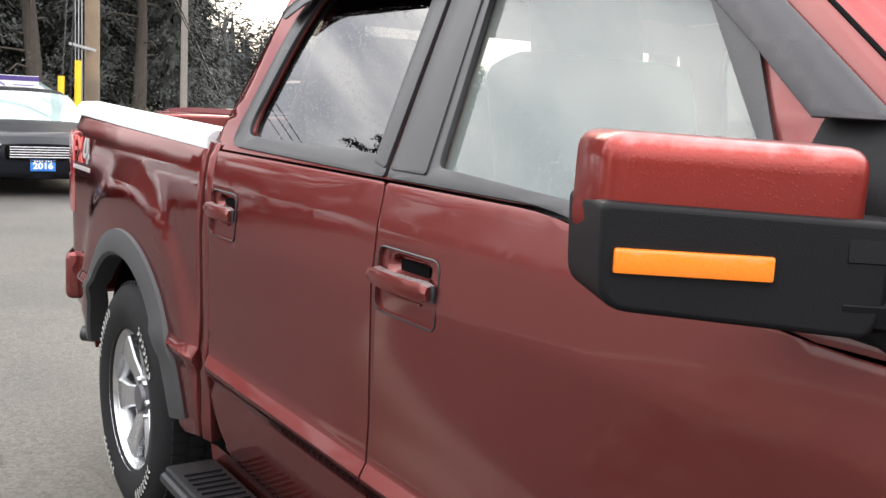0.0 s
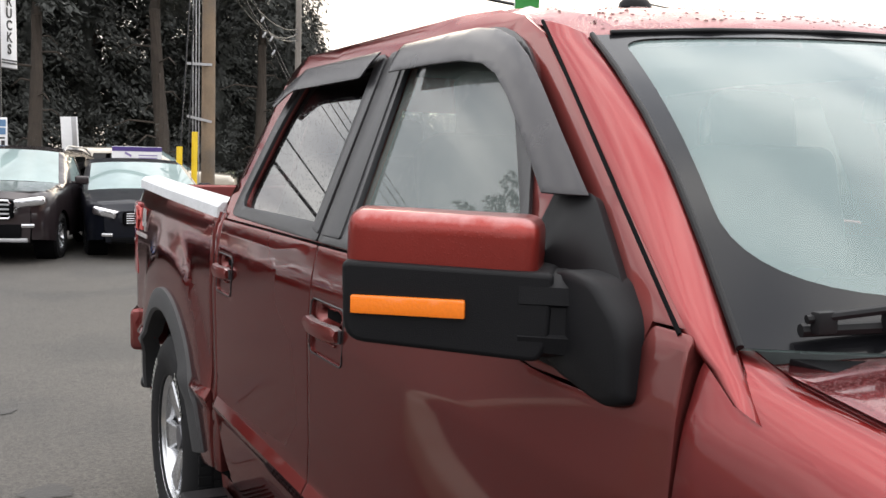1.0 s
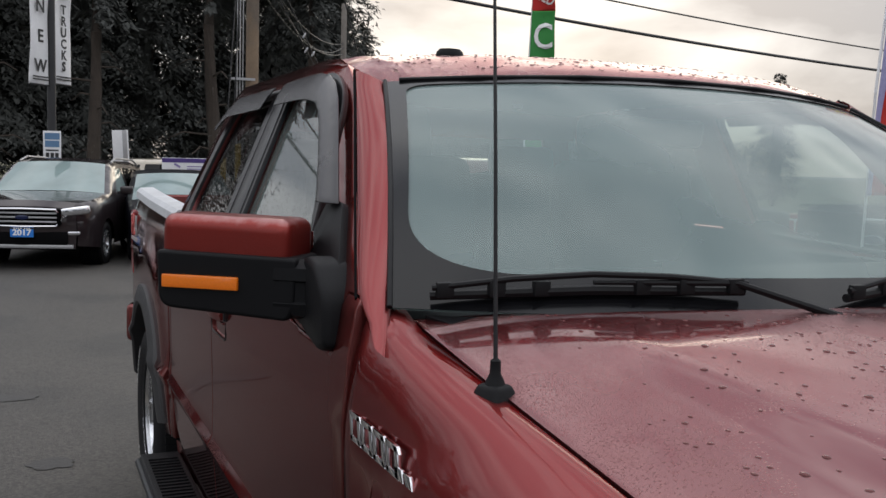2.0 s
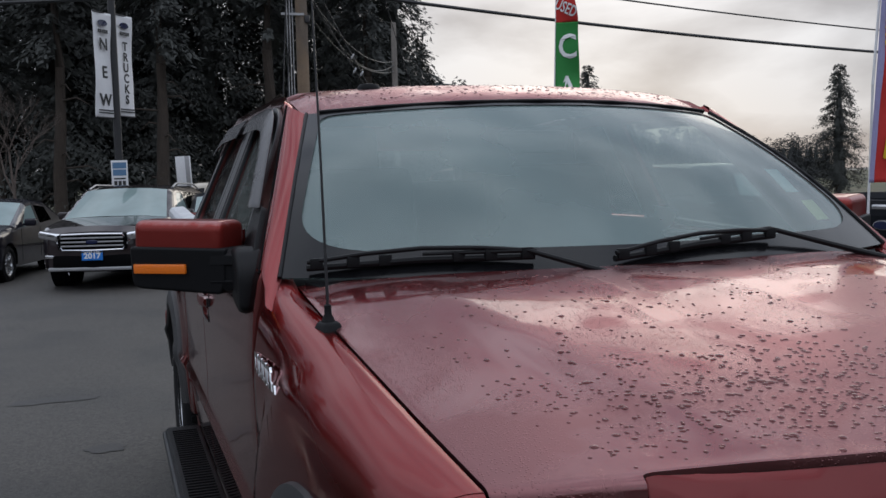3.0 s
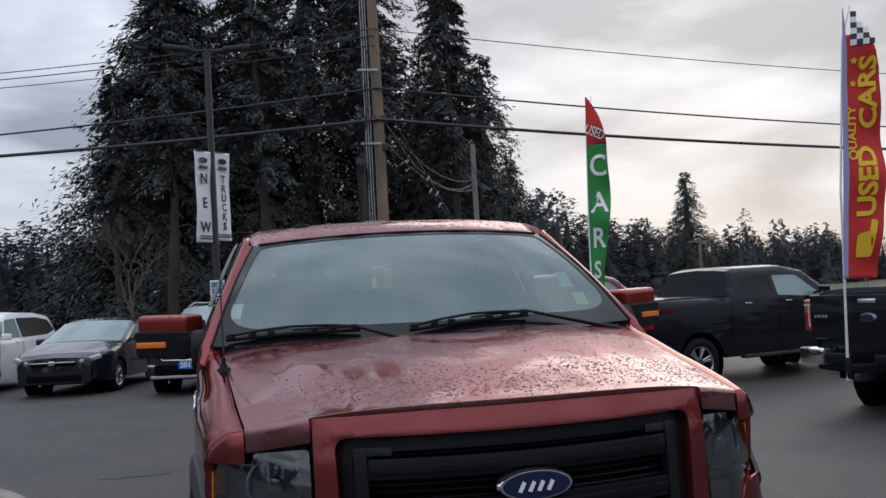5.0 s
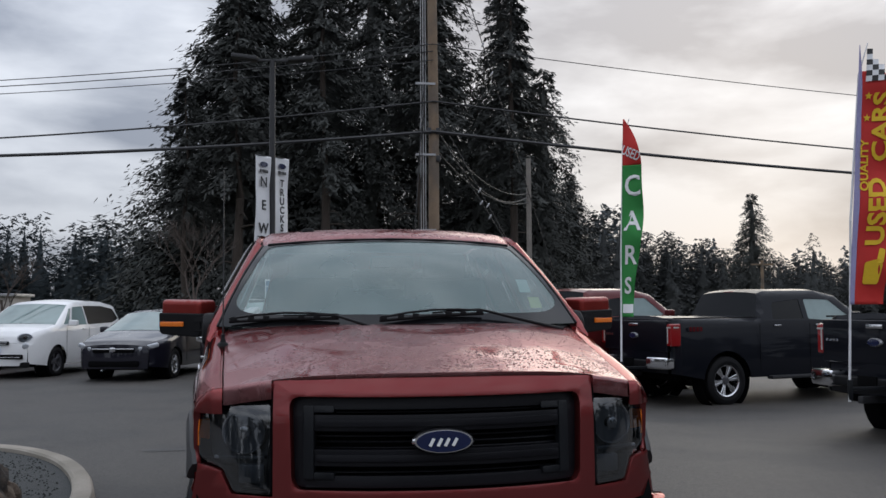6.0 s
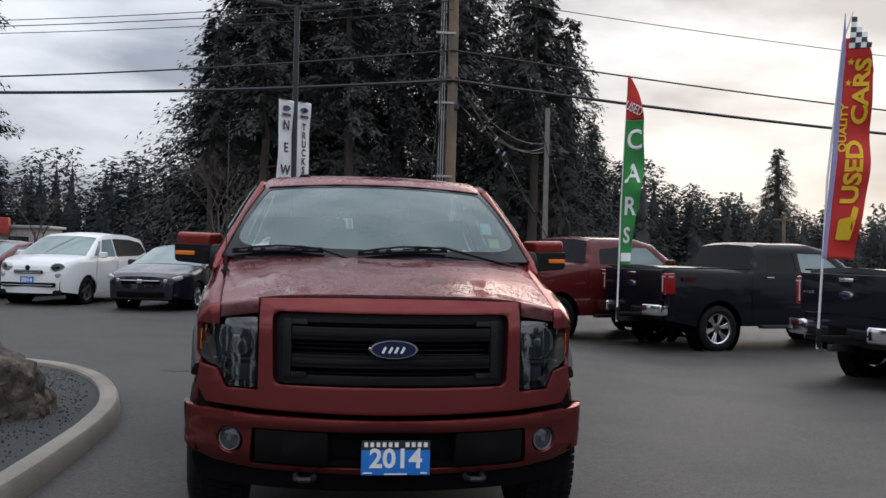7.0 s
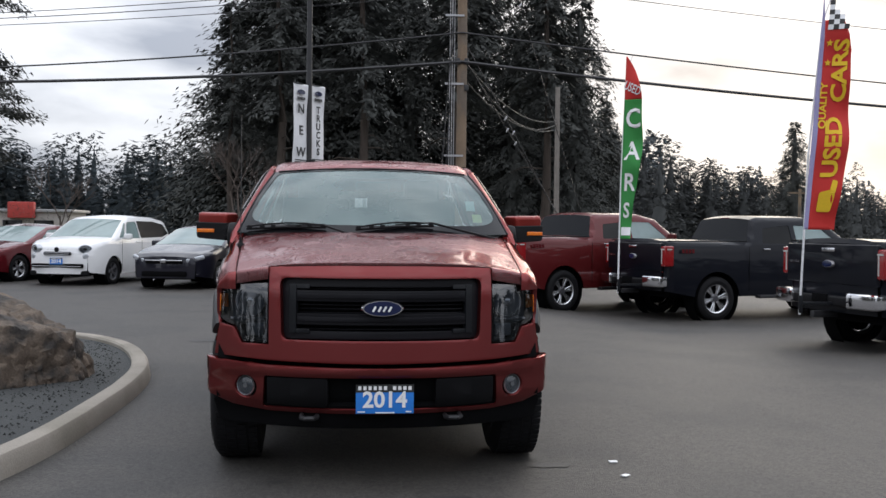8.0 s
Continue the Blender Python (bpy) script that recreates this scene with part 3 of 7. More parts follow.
gb = bmesh.new()
N = 60
grid = {}
for i in range(-N, N + 1):
    for j in range(-N, N + 1):
        x, y = math.copysign((abs(i) / N) ** 2.9, i) * 900 + 2, math.copysign((abs(j) / N) ** 2.9, j) * 900 + 6
        grid[i, j] = gb.verts.new((x, y, lot_z(x, y)))
for i in range(-N, N):
    for j in range(-N, N):
        gb.faces.new((grid[i, j], grid[i + 1, j], grid[i + 1, j + 1], grid[i, j + 1]))
tagged(finish("ground", gb, ASPHALT), "damp grey asphalt of a car dealer's lot", "ground", kind="structure")

# darker damp patches and litter on the asphalt
def blot(x, y, rx, ry, seed):
    bm = bmesh.new()
    rnd = random.Random(seed)
    ring = []
    for k in range(26):
        a = 2 * math.pi * k / 26
        r = 1 + 0.35 * noise.noise(Vector((math.cos(a) * 1.5, math.sin(a) * 1.5, seed))) + rnd.uniform(-0.12, 0.12)
        ring.append(bm.verts.new((x + rx * r * math.cos(a), y + ry * r * math.sin(a), 0.004)))
    bm.faces.new(ring)
    return bm


STAIN = material("wet_stain", (0.03, 0.028, 0.027), 0.6, vary=0.3, scale=6, bump=0.35)
for k, (x, y, rx, ry) in enumerate([(-1.35, 5.35, 0.12, 0.09), (1.0, 0.62, 0.13, 0.05), (0.85, 0.78, 0.09, 0.04), (0.35, -0.02, 0.1, 0.04), (-1.75, 6.9, 0.3, 0.12),
                                    (-0.55, 0.35, 0.06, 0.03)]):
    tagged(finish("oil_stain", blot(x, y, rx, ry, k), STAIN, flat=True), "dark wet stain on the asphalt", "stain", "stains on the asphalt")
for k, (x, y) in enumerate([(1.38, 0.68), (1.36, 0.36), (-0.9, 4.6)]):
    bm = box_bm(0.05, 0.035, 0.006, pose(x, y, 0.006, 0, 0, 40 * k), 0.002)
    tagged(finish("litter", bm, WHITE), "small scrap of pale paper on the asphalt", "litter", "litter on the asphalt")

# kerbed island
KERB = [(-2.6, -1.2), (-2.3, -0.4), (-2.05, 0.55), (-1.93, 1.3), (-1.88, 2.3), (-1.87, 3.3), (-1.95, 4.2), (-2.2, 5.2), (-2.6, 6.1), (-3.2, 6.8), (-4.2, 7.3), (-5.4, 7.4), (-6.6, 7.1), (-7.6, 6.2), (-8.0, 4.8), (-8.0, 2.0), (-7.4, -0.2), (-6.2, -1.6), (-4.6, -2.2), (-3.3, -1.9)]


def spline(points, n=6):
    out, k = [], len(points)
    for i in range(k):
        p0, p1, p2, p3 = (Vector(points[(i + d) % k]) for d in (-1, 0, 1, 2))
        for j in range(n):
            t = j / n
            out.append(0.5 * ((2 * p1) + (p2 - p0) * t + (2 * p0 - 5 * p1 + 4 * p2 - p3) * t * t + (3 * p1 - p0 - 3 * p2 + p3) * t ** 3))
    return out


loop = spline([(x + 0.035, y - 0.12) for x, y in KERB])
kb = bmesh.new()
rows = []
for i, p in enumerate(loop):
    d = (loop[(i + 1) % len(loop)] - loop[i - 1]).normalized()
    nrm = Vector((d.y, -d.x))
    if nrm.dot(p - Vector((-5, 2.7))) < 0:
        nrm = -nrm
    prof = ((0.0, -0.02), (-0.005, 0.02), (-0.02, 0.105), (-0.035, 0.125), (-0.06, 0.132), (-0.15, 0.13), (-0.17, 0.115), (-0.175, 0.0))
    rows.append([kb.verts.new((p.x + nrm.x * o, p.y + nrm.y * o, z + 0.004 * noise.noise(Vector((p.x * 3, p.y * 3, o * 20))))) for o, z in prof])
for i in range(len(rows)):
    for a, b, c, d in zip(rows[i - 1], rows[i], rows[i][1:], rows[i - 1][1:]):
        kb.faces.new((a, b, c, d))
bmesh.ops.recalc_face_normals(kb, faces=kb.faces[:])
tagged(finish("kerb", kb, CONCRETE), "curved weathered concrete kerb round the island", "kerb", kind="structure")
fb = bmesh.new()
fb.faces.new([fb.verts.new((p.x + (-5 - p.x) * 0.035, p.y + (2.7 - p.y) * 0.035, 0.085)) for p in loop])
bmesh.ops.triangulate(fb, faces=fb.faces[:])
tagged(finish("island_bed", fb, GRAVEL), "bed of dark fine gravel inside the kerb", "ground", kind="structure")
# loose gravel
rnd = random.Random(4)
verts, faces = [], []
for k in range(5200):
    x, y = rnd.uniform(-4.6, -2.02), rnd.uniform(-1.4, 6.6)
    if x > curve_at([(-1.6, -2.9), (-0.4, -2.55), (0.5, -2.3), (1.3, -2.14), (3.3, -2.08), (4.2, -2.18), (5.2, -2.45), (6.1, -2.85), (6.7, -3.4)], y):
        continue
    r = rnd.uniform(0.006, 0.014)
    a = rnd.uniform(0, 6)
    b = len(verts)
    verts += [(x + r * math.cos(a + q), y + r * math.sin(a + q), 0.085) for q in (0, 2.1, 4.2)] + [(x, y, 0.085 + r * rnd.uniform(0.7, 1.2))]
    faces += [(b, b + 1, b + 3), (b + 1, b + 2, b + 3), (b + 2, b, b + 3)]
me = bpy.data.meshes.new("loose_gravel")
me.from_pydata(verts, [], faces)
me.materials.append(GRAVEL)
tagged(new("loose_gravel", me), "loose dark gravel chips on the island", "gravel", kind="stuff")


def boulder(name, x, y, sx, sy, sz, seed, label):
    """A quarried block: a round core cut back by tilted planes, with upright cleavage and chipped edges."""
    bm = bmesh.new()
    bmesh.ops.create_icosphere(bm, subdivisions=6, radius=1)
    rb = random.Random(seed)
    cuts = [(Vector((1.0, -0.25, 0.25)), 0.80), (Vector((0.55, -0.9, 0.15)), 0.72), (Vector((-0.5, -1.0, 0.3)), 0.76), (Vector((-1.0, 0.1, 0.2)), 0.85), (Vector((0.0, 1.0, 0.2)), 0.8),
            (Vector((0.35, -0.15, 1.0)), 0.74), (Vector((-0.35, -0.35, 1.0)), 0.80), (Vector((0.9, 0.5, 0.75)), 0.76), (Vector((0.75, -0.6, 0.8)), 0.84)]
    cuts = [(n.normalized(), d) for n, d in cuts]
    for v in bm.verts:
        d = v.co.normalized()
        r = 1.15
        for n, k in cuts:
            c = d.dot(n)
            if c > 0.05:
                r = min(r, k / c)
        side = 1 - abs(d.z)
        cleave = abs(noise.noise(Vector((d.x * 6.5 + 0.8 * d.z, d.y * 6.5, d.z * 0.9 + seed))))
        r += 0.05 * noise.noise(d * 2.2 + Vector((seed, 0, 0))) - 0.13 * max(0, 0.28 - cleave) * side + 0.035 * noise.noise(d * 7) + 0.016 * noise.noise(d * 17) + 0.010 * noise.noise(d * 38)
        r -= 0.05 * max(0.0, noise.noise(Vector((d.x * 3.1, d.y * 3.1, d.z * 9.0 + seed))) - 0.1)
        v.co = Vector((d.x * sx, d.y * sy, d.z * sz)) * r
    bmesh.ops.transform(bm, matrix=pose(x, y, 0.05, 0, 0, 12), verts=bm.verts)
    return tagged(finish(name, bm, ROCK, angle=28), label, "rock")


boulder("boulder", -2.98, 3.5, 0.80, 0.72, 0.79, 1.3, "large rough brown landscaping boulder on the gravel island")

# ---- the red pickup: nose towards -y, its right side at -x ----
truck = root("pickup_truck", "wet ruby red crew cab pickup with black trim, on asphalt", "pickup truck")
FRONT_AXLE, REAR_AXLE, AXLE_Z = 1.02, 4.62, 0.41
SIDE = [(0.40, 0.925), (0.55, 0.945), (0.69, 0.956), (0.722, 0.974), (0.733, 0.976), (0.762, 0.961), (0.85, 0.959), (1.0, 0.963), (1.12, 0.966), (1.24, 0.958), (1.32, 0.944), (1.36, 0.925), (1.75, 0.757), (1.80, 0.737), (1.85, 0.705)]
CREASE = (0.69, 0.722, 0.733, 0.762)
ALONG = [(0.3, -0.17), (0.5, -0.105), (0.7, -0.062), (1.0, -0.03), (1.4, -0.012), (1.7, 0.0), (4.8, 0.0), (5.5, -0.015)]


def half(y, z):
    w = curve_at(SIDE, z) + curve_at(ALONG, y)
    for ax in (REAR_AXLE, FRONT_AXLE):
        r = math.hypot(y - ax, (z - AXLE_Z) * 0.97)
        if z < 1.2:
            w += 0.016 * smooth(0.80, 0.72, r)
    return w


def side(s):
    return lambda y, z: Vector((s * half(y, z), y, z))


def arch(cy, r, z_low, n=16, stretch=1.0):
    """The wheel-arch edge from its front foot over the top to its rear foot, as (y, z)."""
    a0 = math.asin(max(-1, min(1, (z_low - AXLE_Z) / r)))
    pts = []
    for k in range(n + 1):
        a = math.pi - a0 - (math.pi - 2 * a0) * k / n
        pts.append((cy + r * stretch * math.cos(a), AXLE_Z + r * math.sin(a)))
    return pts


# seams of the cab
Y_FD, Y_B, Y_RD, Y_CAB = 1.635, 2.935, 3.845, 3.895     # front door edge, B seam, rear door edge, back of the cab
BELT = 1.325
for s in (-1, 1):
    f = side(s)
    o = (s, 0, 0)
    # bed side with its arch
    bed = [(Y_CAB + 0.022, 0.50), (4.06, 0.47)] + arch(REAR_AXLE, 0.515, 0.47) + [(5.30, 0.56), (5.46, 0.60), (5.49, 0.80), (5.49, 1.384), (Y_CAB + 0.022, 1.345)]
    panel("bed_side", bed, f, PAINT, truck, o, step=(0.05, 0.045), thick=0.03, cuts=CREASE)
    # rail cap
    cap = bmesh.new()
    rows = []
    for k in range(24):
        y = Y_CAB + 0.03 + (5.49 - Y_CAB - 0.03) * k / 23
        z = 1.347 + 0.040 * k / 23
        w = half(y, 1.33) + 0.004
        rows.append([cap.verts.new((s * x, y, zz)) for x, zz in ((w, z - 0.022), (w - 0.003, z + 0.012), (w - 0.02, z + 0.028), (w - 0.085, z + 0.032), (w - 0.1, z + 0.02), (w - 0.1, z - 0.03))])
    for a, b in zip(rows, rows[1:]):
        for k in range(5):
            cap.faces.new((a[k], a[k + 1], b[k + 1], b[k]))
    cap.faces.new(rows[0])
    cap.faces.new(rows[-1])
    bmesh.ops.recalc_face_normals(cap, faces=cap.faces[:])
    part("rail_cap", cap, RAILCAP, truck, "wet black plastic bed rail cap, coloured pale grey")
    # inner bed wall
    part("bed_liner", box_bm(0.03, 1.52, 0.5, pose(s * 0.80, 4.70, 1.08), 0.008), GRAIN, truck)
    # rear door
    rd = rounded([(Y_B + 0.005, 0.50), (Y_RD - 0.12, 0.50), (Y_RD - 0.01, 0.62), (Y_RD, 0.80), (Y_RD - 0.005, BELT), (Y_B + 0.003, BELT)], [0.01, 0.05, 0.05, 0.02, 0.01, 0.01])
    pocket = rounded([(3.655, 1.105), (3.842 - 0.012, 1.105), (3.842 - 0.012, 1.222), (3.655, 1.222)], 0.02)
    rear_door = panel("rear_door", rd, f, PAINT, truck, o, holes=[pocket], step=(0.07, 0.04), thick=0.03, cuts=CREASE)
    fd = rounded([(Y_FD + 0.005, 0.50), (Y_B - 0.003, 0.50), (Y_B - 0.003, BELT), (2.42, BELT), (2.2, 1.275), (1.95, 1.235), (1.735, 1.235), (1.714, 1.340), (Y_FD + 0.005, 1.338)], [0.01, 0.01, 0.01, 0.2, 0.05, 0.1, 0.01, 0.01, 0.01])
    pocket2 = rounded([(2.705, 1.083), (2.915, 1.083), (2.915, 1.205), (2.705, 1.205)], 0.022)
    front_door = panel("front_door", fd, f, PAINT, truck, o, holes=[pocket2], step=(0.03, 0.02), thick=0.03, cuts=CREASE)
    for door, y0, y1, z0, z1 in ((rear_door, 3.655, 3.83, 1.105, 1.222), (front_door, 2.705, 2.915, 1.083, 1.205)):
        # recessed cup, plate and pull
        x = half(y0, 1.15)
        cup = sheet_bm(rounded([(y0 - 0.004, z0 - 0.004), (y1 + 0.004, z0 - 0.004), (y1 + 0.004, z1 + 0.004), (y0 - 0.004, z1 + 0.004)], 0.024),
                       lambda u, v, y0=y0, y1=y1, z0=z0, z1=z1: Vector((s * (half(u, v) - 0.006 - 0.030 * smooth(0, 0.022, v - (z0 + 0.068)) * smooth(0, 0.018, z1 - 0.008 - v) * smooth(0, 0.03, u - y0 - 0.03) * smooth(0, 0.03, y1 - 0.02 - u)), u, v)),
                       step=(0.012, 0.008), out=o)
        part("handle_cup", cup, PAINT, door)
        ring = rounded([(y0 - 0.002, z0 - 0.002), (y1 + 0.002, z0 - 0.002), (y1 + 0.002, z1 + 0.002), (y0 - 0.002, z1 + 0.002)], 0.022)
        part("cup_seam", tube_bm([(s * (half(u, v) + 0.0004), u, v) for u, v in ring + ring[:1]], 0.0022, 5), TRIM, door)
        # near-black plate that puts in the pocket's shade behind the pull
        part("cup_shadow_plate", box_bm(0.004, 0.10, 0.034, pose(s * (x - 0.028), (y0 + y1) / 2 + 0.012, z1 - 0.030), 0.001), DEEP, door)
        pull = bmesh.new()
        rings = []
        for k in range(11):
            t = k / 10
            y = y0 + 0.012 + (y1 - y0 + 0.004) * t
            off = 0.004 + 0.020 * math.sin(math.pi * min(max(t, 0.06), 0.94)) ** 0.5
            hz = 0.0185 if 0 < k < 10 else 0.013
            zc = z0 + 0.066
            rings.append([pull.verts.new((s * (half(y, 1.15) - 0.004 + off + dx), y, zc + dz)) for dx, dz in ((-0.012, -hz), (0.004, -hz * 0.9), (0.009, 0), (0.004, hz * 0.9), (-0.012, hz))])
        for a, b in zip(rings, rings[1:]):
            for k in range(5):
                pull.faces.new((a[k - 1], a[k], b[k], b[k - 1]))
        pull.faces.new(rings[0])
        pull.faces.new(rings[-1])
        bmesh.ops.recalc_face_normals(pull, faces=pull.faces[:])
        part("door_pull", pull, PAINT_PALE_TOP, door, "wet red painted door pull")
        part("pull_pivot", box_bm(0.006, 0.012, 0.03, pose(s * (x + 0.004), y0 + 0.006, z0 + 0.066), 0.002), TRIM, door)
        part("cup_ridge", box_bm(0.005, y1 - y0 - 0.085, 0.004, pose(s * (x - 0.002), (y0 + y1) / 2 + 0.01, z0 + 0.036), 0.0015), PAINT, door)
    # rocker panel below the doors
    part("rocker_panel", sheet_bm([(1.45, 0.40), (3.87, 0.40), (3.87, 0.492), (1.45, 0.492)], lambda u, v: Vector((s * (half(u, v) - 0.01), u, v)), out=o), PAINT, truck)
    # post between rear door and back of the cab
    panel("cab_corner", [(Y_RD + 0.006, 0.50), (Y_CAB, 0.50), (Y_CAB, 1.345), (Y_RD + 0.004, 1.345)], f, PAINT, truck, o, step=(0.1, 0.05), thick=0.04)
    # greenhouse: frame sheet with window openings
    gh = [(Y_CAB, 1.349), (Y_CAB - 0.02, 1.42), (3.80, 1.76), (3.72, 1.838), (2.66, 1.842), (2.50, 1.832), (2.38, 1.806), (2.28, 1.762), (1.658, 1.3435), (1.718, 1.3435), (1.739, 1.241), (1.95, 1.241), (2.2, 1.281), (2.42, 1.331), (Y_RD, 1.331), (Y_RD + 0.002, 1.349)]
    win_r = rounded([(2.965, 1.372), (3.705, 1.372), (3.65, 1.63), (3.585, 1.755), (3.02, 1.768)], [0.02, 0.07, 0.1, 0.05, 0.02])
    win_f = rounded([(1.98, 1.322), (2.795, 1.345), (2.865, 1.765), (2.455, 1.775), (2.305, 1.70)], [0.03, 0.02, 0.03, 0.08, 0.10])
    panel("side_frame", gh, f, PAINT, truck, o, holes=[win_r, win_f], step=(0.1, 0.05), thick=0.03)

    def proud(d):
        return lambda u, v: Vector((s * (half(u, v) + d), u, v))
    # black mouldings round the glass, B posts
    ring_out = rounded([(2.945, 1.335), (3.775, 1.345), (3.705, 1.66), (3.63, 1.775), (3.0, 1.785)], [0.01, 0.06, 0.1, 0.05, 0.02])
    panel("window_moulding", ring_out, proud(0.007), TRIM, rear_door, o, holes=[rounded([(2.985, 1.376), (3.70, 1.376), (3.645, 1.63), (3.58, 1.75), (3.03, 1.762)], [0.02, 0.06, 0.1, 0.05, 0.02])], step=(0.1, 0.05), thick=0.010, bevel=0.003)
    ring_f = rounded([(1.95, 1.255), (2.2, 1.285), (2.42, 1.335), (2.93, 1.335), (2.975, 1.785), (2.42, 1.795), (2.26, 1.72)], [0.02, 0.1, 0.1, 0.01, 0.02, 0.08, 0.1])
    panel("window_moulding", ring_f, proud(0.008), TRIM, front_door, o, holes=[rounded([(2.0, 1.335), (2.26, 1.342), (2.775, 1.368), (2.845, 1.755), (2.465, 1.762), (2.325, 1.695)], [0.03, 0.02, 0.02, 0.03, 0.08, 0.10])], step=(0.1, 0.05), thick=0.012, bevel=0.003)
    panel("pillar_cover", rounded([(2.948, 1.352), (3.0, 1.36), (3.045, 1.77), (2.985, 1.775)], 0.008), proud(0.011), TRIM, rear_door, o, step=(0.1, 0.1), thick=0.012)
    panel("pillar_cover", rounded([(2.80, 1.352), (2.925, 1.352), (2.968, 1.775), (2.868, 1.772)], 0.008), proud(0.012), TRIM, front_door, o, step=(0.1, 0.1), thick=0.012)
    # panes
    panel("side_pane", win_r, proud(-0.012), GLASS_PRIVACY, rear_door, o, step=(0.1, 0.1), thick=0)
    panel("side_pane", win_f, proud(-0.012), GLASS_FRONT, front_door, o, step=(0.1, 0.1), thick=0)
    # smoked rain visors, standing off at their lower edge
    def visor(u, v, top):
        d = min(max((top(u) - v) / 0.07, 0), 1)
        return Vector((s * (half(u, v) + 0.010 + 0.030 * math.sqrt(1 - (1 - d) ** 2)), u, v))
    vr = rounded([(3.03, 1.725), (3.0, 1.79), (3.62, 1.785), (3.755, 1.705), (3.69, 1.672), (3.58, 1.722)], [0.01, 0.01, 0.08, 0.02, 0.02, 0.08])
    panel("rain_visor", vr, lambda u, v: visor(u, v, lambda q: curve_at([(3.0, 1.797), (3.55, 1.797), (3.66, 1.765), (3.755, 1.712)], q)), SMOKE, rear_door, o, step=(0.04, 0.02), thick=0.004, bevel=0.0015, label="smoked acrylic rain visor")
    vf = [(2.86, 1.728), (2.875, 1.795), (2.62, 1.798), (2.51, 1.795), (2.42, 1.783), (2.34, 1.758), (2.26, 1.717), (2.18, 1.665), (2.06, 1.583), (1.922, 1.488), (2.022, 1.488), (2.15, 1.578), (2.25, 1.645), (2.33, 1.69), (2.40, 1.714), (2.5, 1.726), (2.62, 1.729)]
    panel("rain_visor", vf, lambda u, v: visor(u, v, lambda q: curve_at([(1.90, 1.478), (2.06, 1.59), (2.18, 1.672), (2.26, 1.724), (2.34, 1.765), (2.42, 1.79), (2.51, 1.802), (3, 1.802)], q)), SMOKE, front_door, o, step=(0.03, 0.02), thick=0.004, bevel=0.0015, label="smoked acrylic rain visor")
    # mirror sail at the front corner of the door glass
    panel("mirror_sail", rounded([(1.722, 1.245), (1.96, 1.262), (2.045, 1.335), (2.02, 1.492), (1.92, 1.492), (1.738, 1.345)], [0.02, 0.02, 0.02, 0.01, 0.02, 0.03]), proud(0.016), GRAIN, front_door, o, step=(0.1, 0.1), thick=0.03)
    # front fender: rolls from the hood seam over the shoulder and down

    def fender(u, v, s=s):
        # u along y, v from 0 (seam) over 1 (shoulder foot at z 1.0) to 2 (sill)
        xs, zs = seam_x(u), seam_z(u)
        if v < 1:
            w, a = half(u, 1.0), v * math.pi / 2
            e = 0.75 + (0.52 - 0.75) * smooth(0.95, 1.6, u)     # squarer towards the door
            q = math.cos(a) ** e
            z = 1.0 + (zs - 1.0) * q
            x = xs + (half(u, min(z, 1.27)) - xs) * math.sin(a) ** e
        else:
            z = 1.0 - (v - 1) * 0.6
            x = half(u, z)
        return Vector((s * x, u, z))

    def seam_x(y):
        return curve_at([(0.3, 0.765), (0.41, 0.783), (0.8, 0.812), (1.29, 0.842), (1.635, 0.862)], y)

    def seam_z(y):
        return curve_at([(0.3, 1.075), (0.41, 1.10), (0.54, 1.116), (0.8, 1.160), (1.29, 1.246), (1.57, 1.300), (1.635, 1.330)], y)

    fv = lambda z: 1 + (1.0 - z) / 0.6
    nose_u = lambda q: curve_at([(0.0, 0.545), (0.25, 0.555), (0.5, 0.585), (0.75, 0.625), (1.0, 0.658)], q)
    fo = [(Y_FD, 0.0)] + [(nose_u(q), q) for q in (0.0, 0.25, 0.5, 0.75)] + [(0.658, 1.0), (0.672, fv(0.86)), (0.655, fv(0.83)), (0.64, fv(0.70))]
    fo += [(y, fv(z)) for y, z in arch(FRONT_AXLE, 0.50, 0.56) if y > 0.5] + [(1.47, fv(0.46)), (Y_FD, fv(0.46))]
    panel("front_fender", fo, fender, PAINT_WET, truck, o, step=(0.05, 0.06), thick=0.025, angle=50)
    # the fender's own front face, rolling down to the lamp
    fn = bmesh.new()
    rows = []
    for k in range(13):
        q = 0.86 * k / 12
        p = fender(nose_u(q), q)
        drop = max(p.z - 1.022, 0.004)
        rows.append([fn.verts.new(p + Vector((0, dy, -dz))) for dy, dz in ((0.004, 0.0), (-0.006, 0.004), (-0.014, 0.014), (-0.016, 0.5 * drop + 0.007), (-0.014, drop))])
    for a, b in zip(rows, rows[1:]):
        for k in range(4):
            fn.faces.new((a[k], a[k + 1], b[k + 1], b[k]))
    bmesh.ops.recalc_face_normals(fn, faces=fn.faces[:])
    part("fender_nose", fn, PAINT_WET, truck, angle=60)
    # wheel-arch flares
    for ax, r0 in ((REAR_AXLE, 0.505), (FRONT_AXLE, 0.49)):
        fl = bmesh.new()
        rows = []
        zl = 0.50
        for k in range(33):
            a0 = math.asin((zl - AXLE_Z) / r0)
            front_a = math.pi - a0 if ax == REAR_AXLE else radians(134)
            a = front_a - (front_a - a0) * k / 32
            row = []
            for dr, dx in ((0.0, -0.05), (0.0, 0.016), (0.012, 0.026), (0.05, 0.024), (0.088, 0.012), (0.092, -0.004)):
                y, z = ax + (r0 + dr) * math.cos(a), AXLE_Z + (r0 + dr) * math.sin(a)
